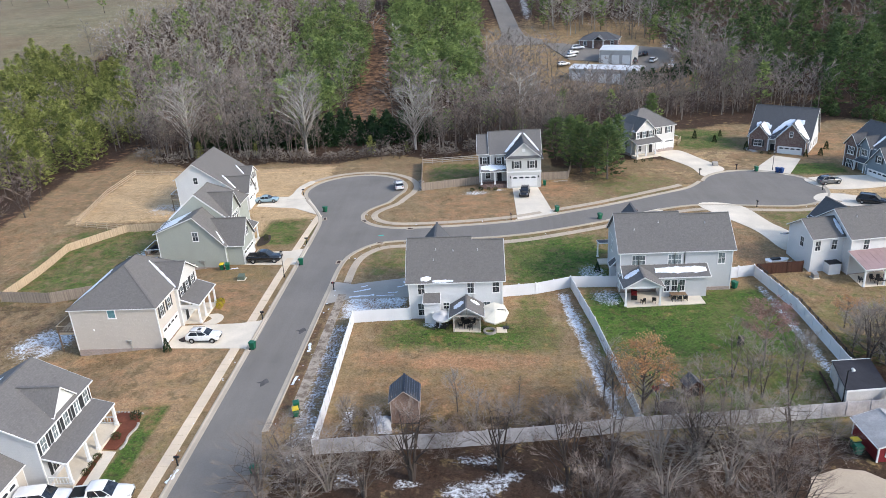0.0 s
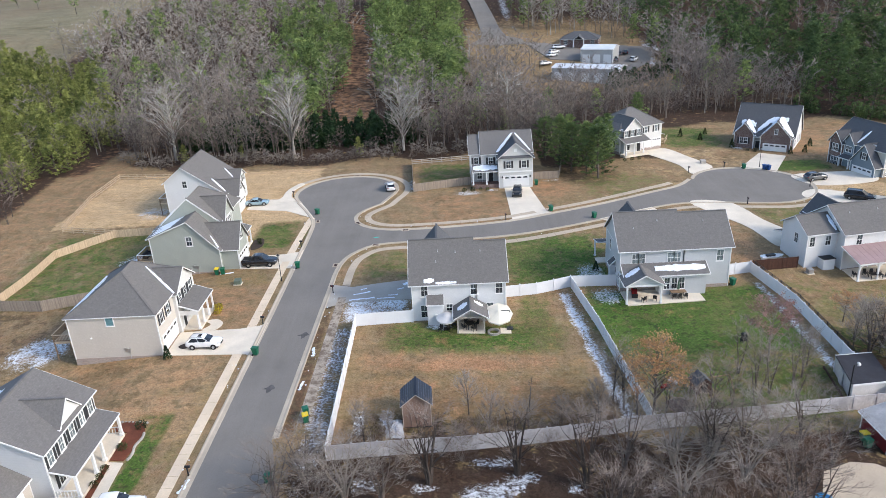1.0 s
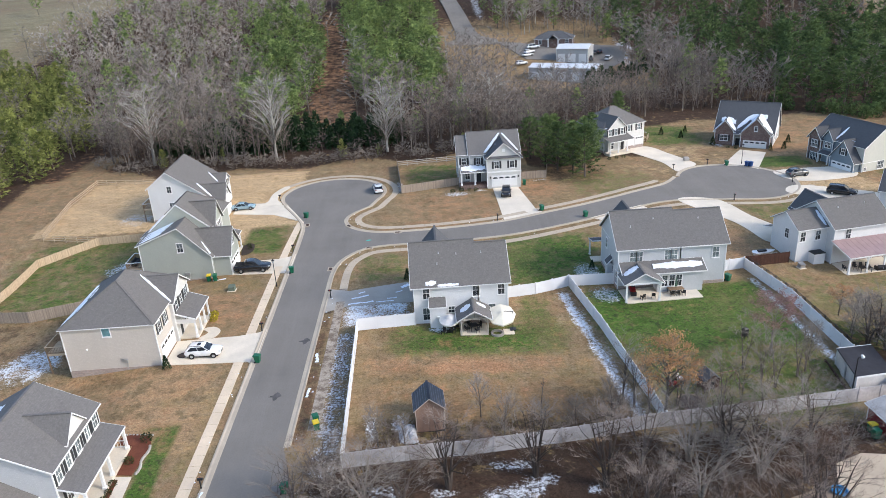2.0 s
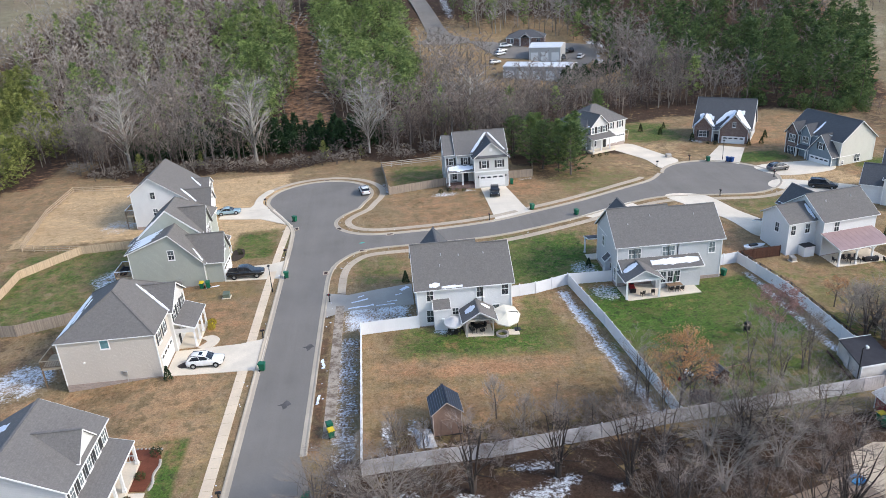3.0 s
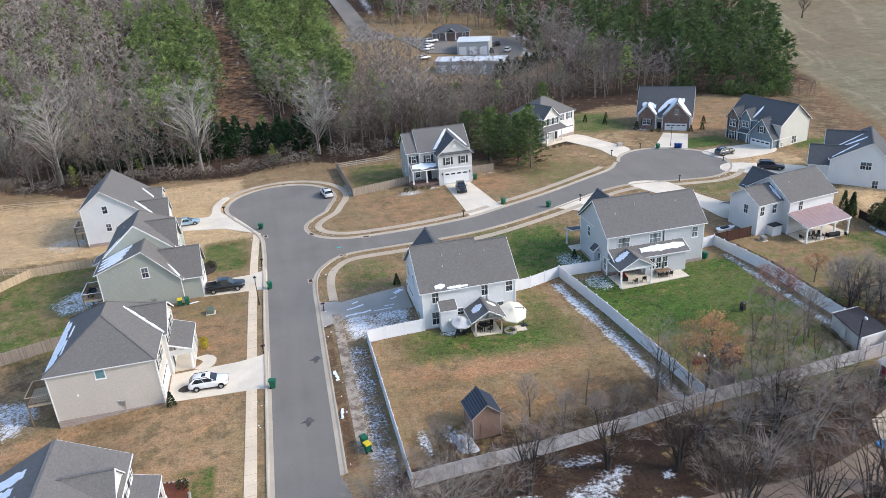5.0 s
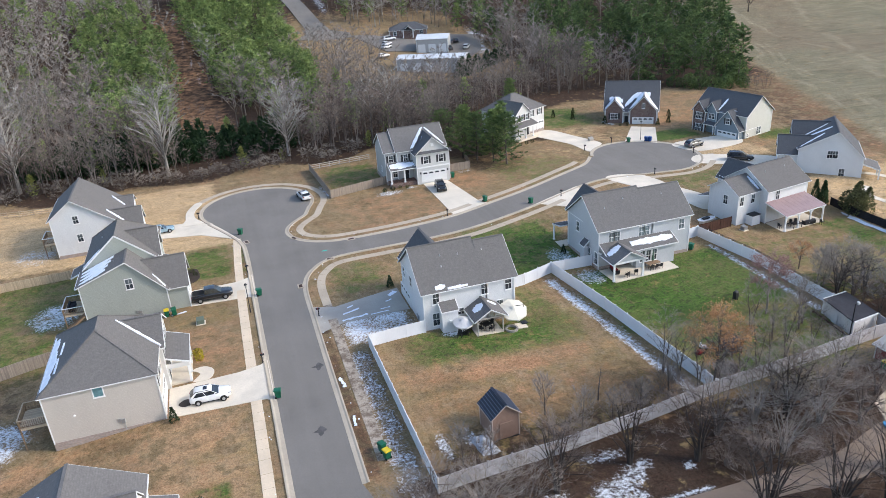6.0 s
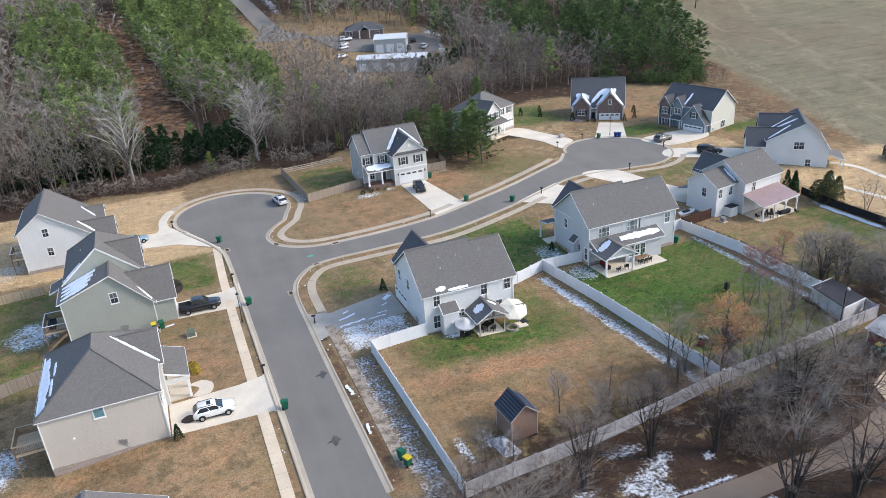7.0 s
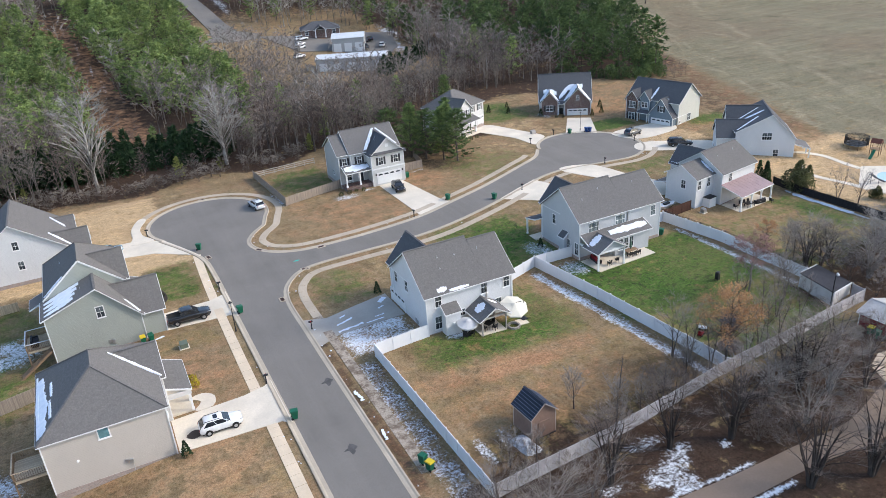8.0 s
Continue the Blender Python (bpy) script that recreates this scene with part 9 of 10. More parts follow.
bushy = planted("shrub", "leafless reddish brush thicket", "shrub", crown_tree(131, 4.4, 2.8, 40, 7, 9, 0.12, 0.06, 8, 0.020, 3, 0.46), (TWIG_RED, TWIG_RED))
set_out(dark_tree, [(7.3, 55.6), (-7.7, 56.0), (0.8, 57.4), (19.4, 57.6)], rt, "dark trees of the near wood", 0.85, 1.05)
set_out(fan_tree, [(16.2, 58.4), (15.6, 53.4), (22.2, 55.8), (26.8, 60.6), (-15.6, 54.4)], rt, "pale trees of the near wood", 0.85, 1.05)
set_out(grey_tree, [(-19.4, 55.8), (-12.0, 53.6), (29.8, 61.0), (11.4, 58.2), (20.4, 60.2), (24.0, 61.2), (-17.6, 51.6), (-22.0, 53.4), (31.2, 57.4), (25.8, 54.2)], rt, "grey trees of the near wood", 0.75, 1.05)
set_out(vase, [(8.2, 47.1), (14.1, 45.3), (19.4, 44.8), (24.0, 48.0)], rt, "upright trees of the near wood", 0.9, 1.1)
set_out(bushy, [(9.2, 54.0), (11.2, 55.4), (10.6, 52.8), (12.8, 56.8), (14.2, 55.8), (-19.6, 58.8), (-21.6, 57.0), (-10.2, 59.2), (18.8, 55.0), (-13.4, 57.6), (20.4, 59.6), (13.0, 53.2), (-22.6, 52.2), (-4.6, 59.4), (23.4, 58.8), (16.6, 51.2), (28.4, 57.4), (3.2, 63.4), (5.6, 65.0), (8.0, 64.2), (10.2, 66.4), (11.8, 65.2), (7.0, 67.0), (9.4, 63.6), (4.4, 62.4), (-2.8, 62.6), (-13.6, 61.8), (-5.4, 61.8), (12.4, 67.6)], rt, "brush of the near wood", 0.6, 1.1)

# saplings and yard trees
field_tree = planted("tree", "lone dark leafless tree at the edge of the field", "tree", bare_tree(145, 9.5, 5.5, 30, 8, 6, 0.3, 0.25, 1, 0.07, 0.07), (BARK_BLACK, TWIG_DARK))
field_tree.matrix_basis = on(203.0, 291.0)
slim = planted("tree", "slender leafless tree in the back yard", "tree", crown_tree(141, 8.2, 2.1, 24, 6, 6, 0.12, 0.3, 2, 0.022, 5, 0.36), (TWIG_DARK, TWIG))
set_out(slim, [(30.1, 69.6), (28.2, 73.8), (32.4, 67.9), (29.2, 71.0), (33.6, 71.4), (12.7, 69.8), (13.5, 67.8), (14.4, 65.4), (17.6, 66.2), (19.6, 64.9), (22.4, 65.6), (24.8, 66.4), (35.0, 72.4), (27.4, 66.8)], rt, "slender yard trees", 0.75, 1.1)
sapling = planted("tree", "young leafless tree in the back yard", "tree", bare_tree(143, 4.6, 2.4, 22, 7, 6, 0.09, 0.15, 1, 0.03, 0.07), (TWIG_DARK, TWIG))
set_out(sapling, [(-3.6, 67.3), (44.0, 78.6), (46.6, 77.4), (48.2, 81.6), (45.2, 80.8), (10.2, 65.0), (6.2, 64.2), (-1.6, 62.8), (-14.6, 62.6), (51.4, 79.4), (36.6, 74.8), (-11.8, 62.2), (2.6, 63.8)], rt, "young yard trees", 0.75, 1.15)
pole_tree = planted("tree", "thin pruned leafless sapling", "tree", bare_tree(151, 4.4, 0.5, 8, 3, 2, 0.09, 0.6, 1, 0.03, 0.05), (TWIG_DARK, TWIG_DARK))
pole_tree.matrix_basis = on(3.1, 67.8)
browned = crown_tree(161, 10.4, 3.0, 34, 6, 4, 0.2, 0.34, 1, 0.032, 6, 0.34)
leaf_g = Growth(162)
for a in browned[1].t:
    p = Vector(browned[1].v[a[2]])
    for _ in range(5 if math.sin(p.x * 2.1 + 1.7 * math.sin(p.z * 1.3)) * math.sin(p.y * 2.3 + p.z) > -0.12 else 1):
        q = p + Vector((leaf_g.r.gauss(0, 0.25), leaf_g.r.gauss(0, 0.25), leaf_g.r.gauss(-0.1, 0.2)))
        leaf_g.blade(q, q + Vector((leaf_g.r.gauss(0, 1), leaf_g.r.gauss(0, 1), leaf_g.r.gauss(-0.4, 0.7))).normalized() * 0.2, 0.12)
oak = planted("tree", "slender oak still holding brown leaves", "tree", (*browned, leaf_g), (TWIG_DARK, TWIG, LEAF_BROWN))
oak.matrix_basis = on(15.9, 64.6)
buds = crown_tree(171, 8.6, 2.6, 30, 6, 4, 0.17, 0.34, 1, 0.03, 5, 0.34)
bud_g = Growth(172)
for a in buds[1].t * 3:
    q = Vector(buds[1].v[a[2]]) + Vector((bud_g.r.gauss(0, 0.12), bud_g.r.gauss(0, 0.12), bud_g.r.gauss(0, 0.12)))
    bud_g.blade(q, q + Vector((bud_g.r.gauss(0, 1), bud_g.r.gauss(0, 1), 0.3)).normalized() * 0.2, 0.14)
cherry = planted("tree", "small tree with pinkish buds beside the fence", "tree", (*buds, bud_g), (TWIG, TWIG_RED, LEAF_PINK))
cherry.matrix_basis = on(32.6, 76.2)

# wood's edge, tree by tree
edge_kinds = [planted("tree", "tall leafless hardwood at the wood's edge", "tree", crown_tree(201 + k, 14.0, 3.6, 24, 6, 5, 0.18, 0.3, 1 + k % 2, 0.06, 4, 0.34), (m, m2)) for k, (m, m2) in enumerate(((TWIG_DARK, TWIG_FAR), (TWIG_FAR, TWIG_FAR), (TWIG_DARK, TWIG_RED)))]
pale = planted("tree", "large pale-barked leafless sycamore", "tree", crown_tree(211, 22.0, 6.4, 52, 9, 6, 0.42, 0.2, 1, 0.08, 6, 0.4), (TWIG_PALE, TWIG_PALE))
set_out(pale, [(-44.2, 178.6), (-75.5, 182.0), (-16.6, 180.6)], rt, "pale sycamores", 0.86, 1.02)
edge_spots = [p for p in scatter(rt, [(-96, 205), (-84, 178), (-70, 174.5), (-40, 175.5), (-12, 175), (2, 177), (14, 164), (30, 186), (46, 200), (62, 206), (78, 208), (78, 216), (58, 216), (30, 200), (10, 186), (-40, 186), (-84, 192)], 3.6) if not (24 < p[0] < 52 and p[1] < 188) and not (-41 < p[0] < -19)]
for k in range(3):
    set_out(edge_kinds[k], edge_spots[k::3], rt, "hardwoods at the wood's edge", 0.7, 1.15)
scrub = planted("shrub", "leafless brush at the wood's edge", "shrub", crown_tree(221, 3.8, 2.4, 24, 6, 5, 0.08, 0.04, 6, 0.06, 3, 0.46), (TWIG_DARK, TWIG_FAR))
set_out(scrub, scatter(rt, [(-92, 185), (-82, 174), (-60, 171.4), (-36, 171.2), (-10, 171.4), (1, 173), (1, 178), (-40, 177), (-84, 182)], 2.5), random.Random(64), "brush at the wood's edge", 0.4, 1.2)

# pines by the houses
big_pine = planted("pine_tree", "green pine with an open layered crown", "pine tree", pine_tree(301, 14.0, 4.3, 60, 12, 0.66, 0.16, 0.2, 0.1, True, 8, 0.2), (TWIG_DARK, NEEDLE))
wide_pine = planted("pine_tree", "broad dark pine with a drooping uneven crown", "pine tree", pine_tree(302, 12.0, 4.6, 52, 12, 0.7, 0.10, 0.22, 0.22, True, 8, 0.2, 0.6), (TWIG_DARK, NEEDLE_DARK))
set_out(big_pine, [(19.4, 158.0), (24.4, 152.0), (30.8, 163.0), (22.6, 164.6), (44.0, 189.0), (27.4, 156.2)], rt, "pines beside the grey house", 0.85, 1.12)
set_out(wide_pine, [(26.4, 149.4), (21.6, 155.0), (17.2, 165.4), (27.8, 160.4)], rt, "broad pines beside the grey house", 0.7, 1.0)
young = planted("pine_tree", "young bright green conifer at the wood's edge", "pine tree", pine_tree(305, 6.5, 2.0, 46, 8, 0.45, 0.06, 0.09, 0.0, True, 6, 0.24), (TWIG_DARK, NEEDLE_YELLOW))
set_out(young, [(-27.6, 177.6), (-18.6, 178.0), (-58.0, 180.6), (2.4, 178.0), (32.4, 186.0), (-72.0, 178.6)], rt, "young conifers", 0.6, 1.05)
bush = planted("shrub", "small conical dark evergreen shrub on the lawn", "shrub", (shrub_growth(311, 1.7, 0.6, 520, 0.2, True),), (SHRUB,))
set_out(bush, [(57.4, 178.6), (60.6, 184.6), (76.6, 163.8), (80.0, 168.8), (53.6, 182.4), (62.4, 170.6), (73.0, 163.0)], rt, "evergreen shrubs", 0.8, 1.15)
small_cone = planted("shrub", "small conical dark green shrub", "shrub", (shrub_growth(312, 1.9, 0.62, 700, 0.2, True),), (CEDAR,))
set_out(small_cone, [(-11.6, 103.4), (17.4, 104.6), (-42.0, 81.5)], rt, "conical shrubs", 0.8, 1.1)
cedar = planted("tree", "tall narrow dark green cypress", "tree", (Growth(1), shrub_growth(321, 4.6, 0.95, 900, 0.34, True)), (TWIG_DARK, CEDAR))
cedar.children[0].data.materials.clear() if not cedar.children[0].data.polygons else None
set_out(cedar, [(68.9, 106.6), (70.4, 106.2), (69.6, 105.4)], rt, "cypresses", 0.9, 1.1)
holly_wood = Growth(332)
holly_wood.tube([Vector((0, 0, -0.4)), Vector((0.1, 0, 2.0)), Vector((0, 0.1, 5.0))], [0.16, 0.11, 0.03], 6)
holly_leaves = Growth(333)
for k, (lx, ly, lz, lh, lr) in enumerate(((0, 0, 0.3, 5.4, 1.7), (1.5, 0.5, 0.2, 3.9, 1.5), (-1.3, 0.9, 0.2, 4.4, 1.4), (0.3, -1.4, 0.2, 3.4, 1.4), (-0.8, -0.9, 1.6, 3.4, 1.1), (0.9, 1.2, 1.2, 3.2, 1.2))):
    lobe = shrub_growth(334 + k, lh, lr, 700, 0.38, k % 2 == 0)
    n = len(holly_leaves.v)
    holly_leaves.v += [(x + lx, y + ly, z + lz) for x, y, z in lobe.v]
    holly_leaves.t += [(a + n, b + n, c + n) for a, b, c in lobe.t]
holly = planted("tree", "broad dark green evergreen beside the fence", "tree", (holly_wood, holly_leaves), (TWIG_DARK, HOLLY))
set_out(holly, [(71.6, 99.9)], rt, "", 1.0, 1.12)
low_bush = planted("shrub", "low mounded yellow shrub by the porch", "shrub", (shrub_growth(341, 0.7, 0.5, 240, 0.16),), (SHRUB_YELLOW,))
set_out(low_bush, [(-39.0, 93.6), (-39.2, 94.8)], rt, "yellow shrubs", 0.9, 1.2)
mound = planted("shrub", "low mounded shrub in a planting bed", "shrub", (shrub_growth(351, 0.6, 0.4, 200, 0.14),), (SHRUB,))
set_out(mound, [(-40.6, 59.6), (-40.6, 58.4), (-40.6, 57.2), (-40.2, 63.0), (-39.6, 66.6), (-39.4, 95.8), (-39.2, 120.2), (-39.6, 121.6), (66.2, 166.2), (64.8, 167.2), (36.4, 161.2), (38.2, 161.8), (34.6, 160.6), (-0.4, 144.6), (1.2, 145.0), (2.6, 144.4), (-2.2, 144.2)], rt, "low shrubs in beds", 0.8, 1.4)

# brush and trees beyond the yard's corner
re = random.Random(905)
east_brush = planted("tree", "leafless reddish-brown tree in the brush past the fence", "tree", crown_tree(231, 6.4, 3.0, 24, 7, 7, 0.14, 0.08, 4, 0.055, 3, 0.44), (TWIG_DARK, TWIG_MAUVE))
set_out(east_brush, scatter(re, [(46, 74.5), (58, 77.5), (70, 79.5), (84, 80), (82, 70), (66, 64), (54, 60), (44.6, 61), (45.4, 70)], 3.3), re, "brush past the fence corner", 0.55, 1.1)
for x, y, s in ((45.4, 77.4, 1.05), (48.2, 79.6, 0.95), (47.0, 76.2, 0.9), (50.6, 77.6, 0.9)):
    copy_thing(grey_tree, on(x, y, re.uniform(0, 360)) @ Matrix.Diagonal((s, s, s, 1)))
for x, y, s in ((54.4, 73.6, 0.9), (60.2, 76.8, 0.85), (49.6, 70.4, 0.9), (65.6, 76.0, 0.9)):
    copy_thing(fan_tree, on(x, y, re.uniform(0, 360)) @ Matrix.Diagonal((s, s, s, 1)))
copy_thing(oak, on(46.2, 85.4, 70) @ Matrix.Diagonal((0.5, 0.5, 0.42, 1)))
for x, y, s in ((70.9, 91.4, 1.0), (70.9, 87.6, 1.05)):
    copy_thing(slim, on(x, y, re.uniform(0, 360)) @ Matrix.Diagonal((s, s, s, 1)))
for x, y, s in ((78.4, 89.2, 0.42), (80.2, 86.8, 0.5), (77.4, 84.6, 0.5)):
    copy_thing(holly, on(x, y, re.uniform(0, 360)) @ Matrix.Diagonal((s, s, s, 1)))
for x, y, s in ((17.2, 67.0, 0.55), (18.6, 66.4, 0.6), (20.4, 66.8, 0.5), (36.4, 68.4, 0.5), (35.4, 70.6, 0.5), (34.6, 67.2, 0.45)):
    copy_thing(bushy, on(x, y, re.uniform(0, 360)) @ Matrix.Diagonal((s, s, s, 1)))

# far woods
far_bare = [crown_tree(401 + k, 13.0 + 0.4 * k, 3.8 + 0.3 * (k % 3), 15, 5, 6, 0.15, 0.26, 1 + k % 2, 0.11, 3, 0.36 + 0.03 * (k % 3)) for k in range(5)]
far_light = [crown_tree(451 + k, 13.5, 4.2, 11, 4, 5, 0.16, 0.26, 1, 0.15, 3, 0.38) for k in range(3)]
under = [crown_tree(431 + k, 7.0, 3.0, 12, 5, 4, 0.1, 0.15, 3, 0.11, 3, 0.42) for k in range(3)]
far_pale = [crown_tree(411 + k, 15.5, 4.2, 16, 5, 4, 0.22, 0.25, 1, 0.11, 4, 0.4) for k in range(2)]
far_pine = [pine_tree(421 + k, 12.0 + k, 3.0 + 0.25 * k, 28, 4, 1.15, 0.08 + 0.06 * k, 0.16, 0.08, False, 5, 0.34, 0.85 - 0.12 * k) for k in range(4)]
round_pine = [pine_tree(425 + k, 11.5 + k, 3.7 + 0.4 * k, 34, 5, 0.95, 0.18 + 0.05 * k, 0.16, 0.1, False, 5, 0.30, 0.5) for k in range(3)]
low_pine = [pine_tree(435 + k, 10.5 + k, 3.3 + 0.3 * k, 44, 6, 0.75, 0.04, 0.15, 0.05, False, 6, 0.26, 0.75) for k in range(3)]
PINES_MID = [(-28.6, 246), (-18, 233), (-2, 230), (1, 262), (0, 300), (0, 420), (-38, 420), (-38, 340), (-31, 290)]
PINES_LEFT = [(-102, 156), (-101, 172), (-100, 186), (-98, 203), (-110, 232), (-128, 262), (-140, 290), (-200, 325), (-175, 250), (-140, 190), (-118, 156)]
PINES_EAST = [(96, 201), (98, 200), (110, 188), (117, 186), (121, 193), (146, 232), (170, 270), (130, 290), (90, 280), (80, 264), (92, 258), (94, 230)]
GREY_EAST = [(80, 206), (96, 201), (94, 230), (92, 258), (80, 264), (76, 235)]
PINES_STRIP = [(-56, 212), (-44.5, 216), (-42.4, 258), (-43, 300), (-47, 350), (-82, 360), (-72, 300), (-60, 245)]
LOW = [(-44, 174), (-16, 174), (-20, 216), (-44, 216)]
CUT = [(-42.5, 201), (-24, 201), (-27.5, 224), (-31, 258), (-34, 290), (-40, 343), (-42, 380), (-52, 380), (-46, 343), (-42.4, 300), (-41.8, 258)]
YARD = [(14, 268), (26, 244), (60, 243), (70, 262), (72, 306), (60, 322), (30, 325), (24, 350), (23, 640), (3, 640), (1, 330), (0, 284), (10, 264)]
HARDWOODS = [(-100, 210), (-84, 190), (-40, 184), (0, 184), (14, 172), (32, 196), (50, 212), (82, 214), (84, 300), (76, 330), (76, 405), (-90, 405), (-160, 380), (-180, 335), (-142, 292), (-128, 258)]


def outside(spots, *polys):
    return [p for p in spots if not any(inside(q, [p[0]], [p[1]])[0] for q in polys)]


FRONT = [(16, 203), (66, 206), (66, 264), (16, 264)]
hard = outside(scatter(rt, HARDWOODS, 5.7), PINES_LEFT, PINES_MID, PINES_EAST, PINES_STRIP, CUT, YARD, LOW, FRONT)
stand("hardwoods", "grey leafless hardwood forest behind the houses", [p for p in hard[::2] if p[1] < 280], far_bare, (TWIG_FAR, TWIG_FAR), rt, 0.6, 1.3)
stand("hardwoods", "leafless trees at the head of the grass lane", scatter(rt, [(-101, 196), (-93, 190), (-86, 184), (-84, 194), (-98, 214)], 3.4), far_bare, (TWIG_DARK, TWIG_FAR), rt, 0.5, 0.9)
stand("hardwoods", "mauve-grey leafless hardwood forest", [p for p in hard[1::2] if p[1] < 280], far_bare, (TWIG_FAR, TWIG_MAUVE), rt, 0.6, 1.3)
# the distance haze is put into the twigs' colour by the paler ash tone
stand("hardwoods", "leafless hardwood forest on the far rise", [p for p in hard if p[1] >= 280], far_light, (TWIG_FAR, TWIG_ASH), rt, 0.7, 1.2)
stand("hardwoods", "pale leafless trees among the hardwoods", [(x + 1.7, y + 1.3) for x, y in hard[::11]], far_pale, (TWIG_PALE, TWIG_PALE), rt, 0.8, 1.2)
stand("hardwoods", "brown leafless brush under the edge of the wood", outside(scatter(rt, [(-98, 200), (-84, 184), (-46, 180), (-10, 180), (2, 182), (14, 170), (34, 192), (48, 204), (80, 210), (80, 220), (40, 214), (10, 204), (-46, 200), (-96, 212)], 4.0), CUT), under, (TWIG_DARK, TWIG_RED), rt, 0.4, 0.85)
stand("hardwoods", "reddish leafless underwood", outside(scatter(rt, HARDWOODS, 10.8), PINES_MID, CUT, YARD, FRONT), under, (TWIG_RED, TWIG_RED), rt, 0.6, 1.2)
stand("hardwoods", "low leafless trees before the warehouse", outside(scatter(rt, [(16, 203), (66, 212), (62, 240), (24, 242), (14, 262), (4, 262), (4, 236)], 4.8), YARD), far_bare, (TWIG_FAR, TWIG_MAUVE), rt, 0.5, 0.88)
stand("hardwoods", "grey leafless trees beside the far yard", scatter(random.Random(65), [(3, 284), (14, 270), (27, 262), (30, 280), (20, 298), (4, 300)], 5.0), far_light, (TWIG_FAR, TWIG_MAUVE), random.Random(66), 0.65, 0.95)
back = outside(scatter(rt, [(76, 264), (92, 282), (130, 292), (172, 272), (232, 385), (150, 440), (80, 440), (74, 330)], 8.0), YARD)
stand("pine_wood", "dark pines of the far forest", back[::2], far_pine, (TWIG_DARK, NEEDLE_DARK), rt, 0.85, 1.35)
stand("hardwoods", "grey trees of the far forest", back[1::2], far_light, (TWIG_FAR, TWIG_MAUVE), rt, 0.9, 1.3)


def thinned(spots, rate=0.16):
    """Spots with patches left out here and there, and those patches."""
    wave = lambda x, y: math.sin(x * 0.31 + 1.3 * math.sin(y * 0.17)) * math.sin(y * 0.27 + 1.1 * math.sin(x * 0.21))
    gone = [p for p in spots if wave(*p) > 1 - 3.2 * rate or rt.random() < rate * 0.4]
    return [p for p in spots if p not in gone], gone


mid_pines, mid_gaps = thinned(outside(scatter(rt, PINES_MID, 4.8), YARD, CUT))
strip_pines, strip_gaps = thinned(outside(scatter(rt, PINES_STRIP, 4.9), CUT), 0.24)
left_pines, left_gaps = thinned(scatter(rt, PINES_LEFT, 4.6), 0.10)
east_pines, east_gaps = thinned(scatter(rt, PINES_EAST, 5.7), 0.14)
stand("pine_wood", "dense green pine plantation", mid_pines, far_pine[1:] + round_pine, (TWIG_DARK, NEEDLE), rt, 0.5, 1.2)
stand("hardwoods", "leafless trees standing in gaps of the pines", mid_gaps[::2] + strip_gaps[::2] + left_gaps + east_gaps[::2], far_bare, (TWIG_FAR, TWIG_MAUVE), rt, 0.55, 1.05)
stand("hardwoods", "low mauve brush on the cleared strip", outside(scatter(rt, [(-45, 204), (-24, 204), (-29, 226), (-36, 250), (-46, 250)], 5.2), PINES_STRIP), far_bare, (TWIG_FAR, TWIG_RED), rt, 0.14, 0.3)
stand("pine_wood", "green pines beside the cleared strip", strip_pines, far_pine + round_pine[:2], (TWIG_DARK, NEEDLE), rt, 0.6, 1.15)
stand("pine_wood", "yellow-green pines west of the clearing", left_pines, low_pine, (TWIG_DARK, NEEDLE_YELLOW), rt, 0.6, 1.05)
stand("hardwoods", "leafless scrub west of the clearing", scatter(rt, [(-90, 100), (-92, 128), (-96, 146), (-99, 160), (-112, 160), (-150, 162), (-160, 110), (-130, 80), (-104, 86)], 4.9), far_bare, (TWIG_DARK, TWIG_RED), rt, 0.5, 0.8)
stand("hardwoods", "grey leafless trees before the dark pines", scatter(random.Random(61), GREY_EAST, 4.4), far_bare, (TWIG_FAR, TWIG_MAUVE), random.Random(62), 0.65, 1.05)
stand("pine_wood", "dark green pines behind the brick house", east_pines, far_pine + round_pine, (TWIG_DARK, NEEDLE_DARK), rt, 0.75, 1.35)
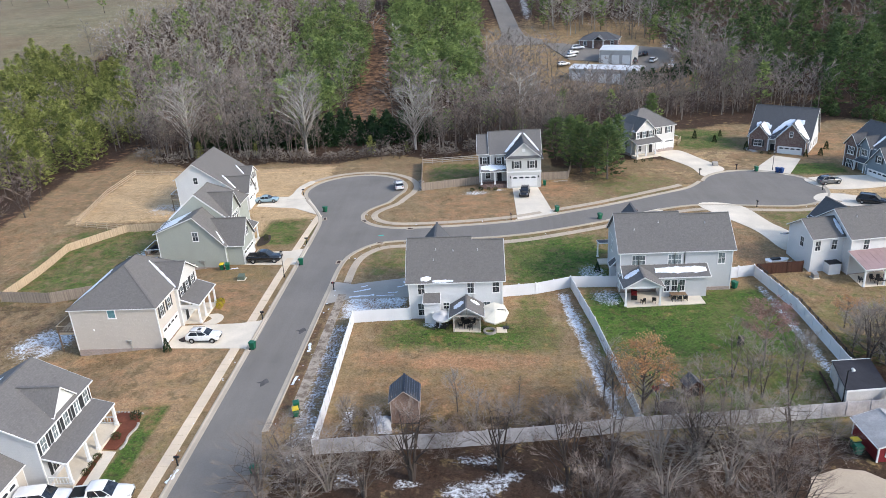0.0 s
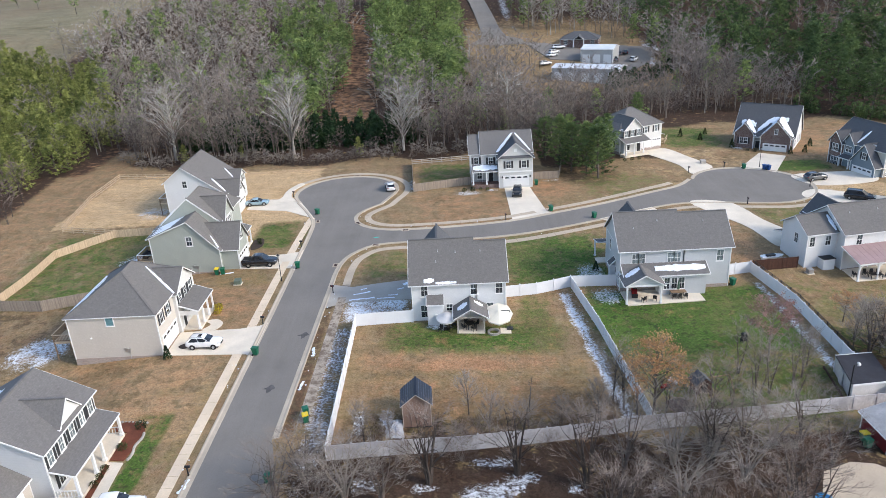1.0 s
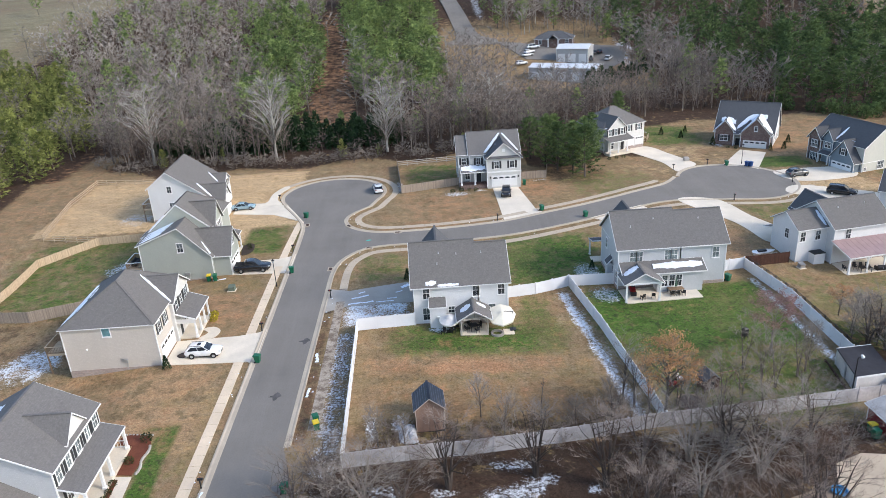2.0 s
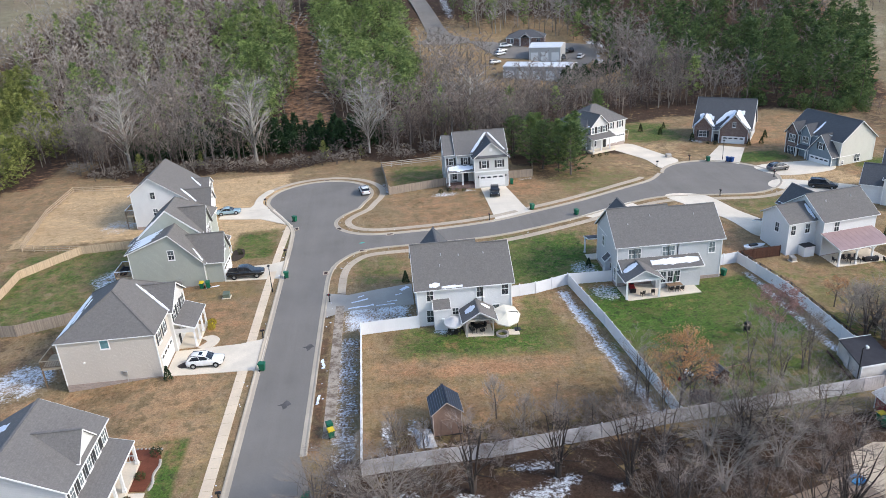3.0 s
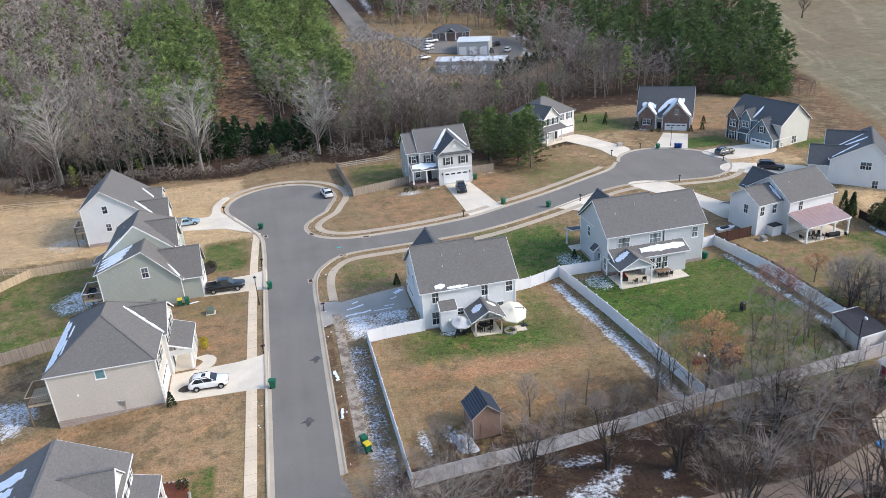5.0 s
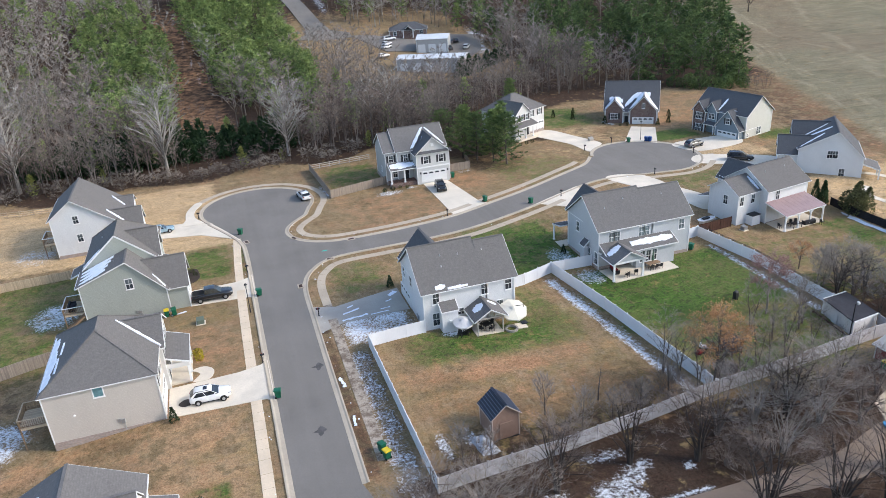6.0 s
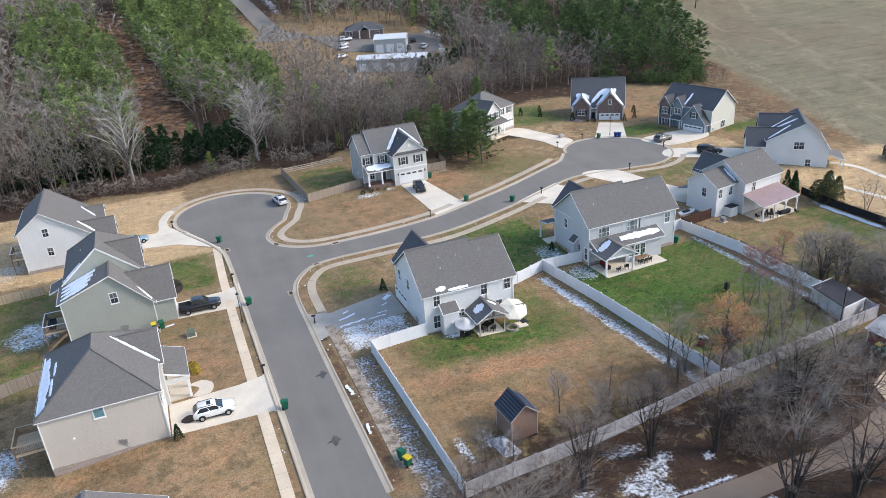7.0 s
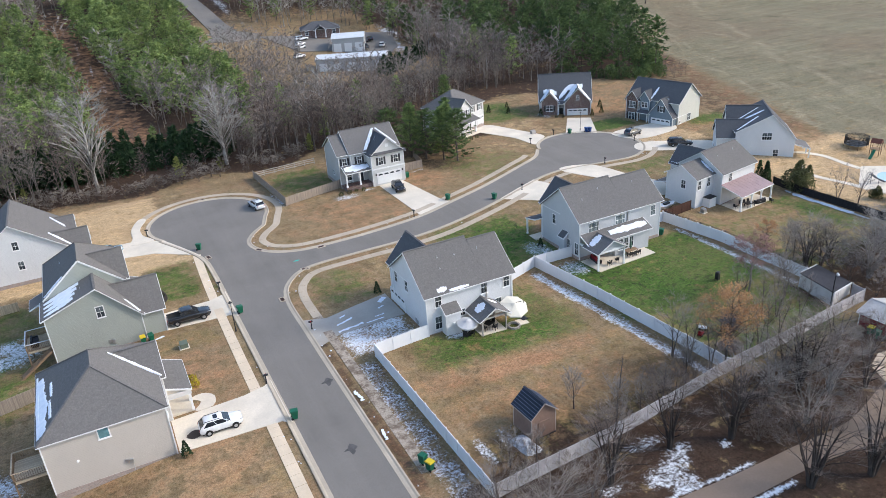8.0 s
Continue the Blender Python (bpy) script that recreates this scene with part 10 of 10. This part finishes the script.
stand("pine_wood", "single pines among the hardwoods", outside(scatter(rt, HARDWOODS, 12.5), YARD, CUT, FRONT), far_pine, (TWIG_DARK, NEEDLE), rt, 0.55, 1.05)
rim = scatter(rt, [(94, 202), (98, 198.5), (110, 186), (118, 183.5), (123, 192), (146, 230), (141, 234), (117, 194), (110, 192), (98, 204), (94, 206)], 3.0)
stand("evergreen_row", "dark evergreen brush under the tall pines", rim, [(shrub_growth(447 + k, 5.0, 2.1, 300, 0.8),) for k in range(2)], (NEEDLE_DARK,), rt, 0.35, 0.95)
cedars = [(Growth(2), shrub_growth(441 + k, 5.5, 1.9, 300, 0.8, True)) for k in range(2)]
stand("evergreen_row", "row of dark evergreens beside the warehouse", [(49 + 1.25 * k + 0.6 * math.sin(k * 2.1), 244.5 + 0.98 * k + 0.8 * math.sin(k * 1.7)) for k in range(20)], [(c[1],) for c in cedars], (CEDAR,), rt, 0.65, 1.15)
stand("evergreen_row", "dark evergreen thicket across the cleared strip", scatter(rt, [(-78, 190), (-44, 186), (-14, 187), (-12, 198), (-40, 200), (-80, 200)], 2.4), [(c[1],) for c in cedars], (CEDAR,), rt, 0.75, 1.35)
stand("hardwoods", "dark leafless trees on the field's far edge", scatter(rt, [(203, 326), (250, 313), (300, 303), (306, 322), (210, 342)], 6.0), far_bare, (TWIG_DARK, TWIG_DARK), rt, 0.6, 0.9)
stand("hardwoods", "leafless brush at the corner of the pine wood", scatter(rt, [(114, 181), (122, 179), (128, 189), (122, 191), (116, 185)], 2.4), far_bare, (TWIG_DARK, TWIG_RED), rt, 0.16, 0.3)
beyond = scatter(rt, [(-420, 520), (-140, 380), (-60, 420), (80, 420), (150, 330), (230, 380), (330, 620), (-300, 760)], 21.0)
stand("hardwoods", "distant mixed forest", outside(beyond, YARD)[::2], far_light, (TWIG, TWIG), rt, 0.9, 1.4)
stand("pine_wood", "distant pine forest", outside(beyond, YARD)[1::2], far_pine, (TWIG_DARK, NEEDLE), rt, 0.9, 1.4)
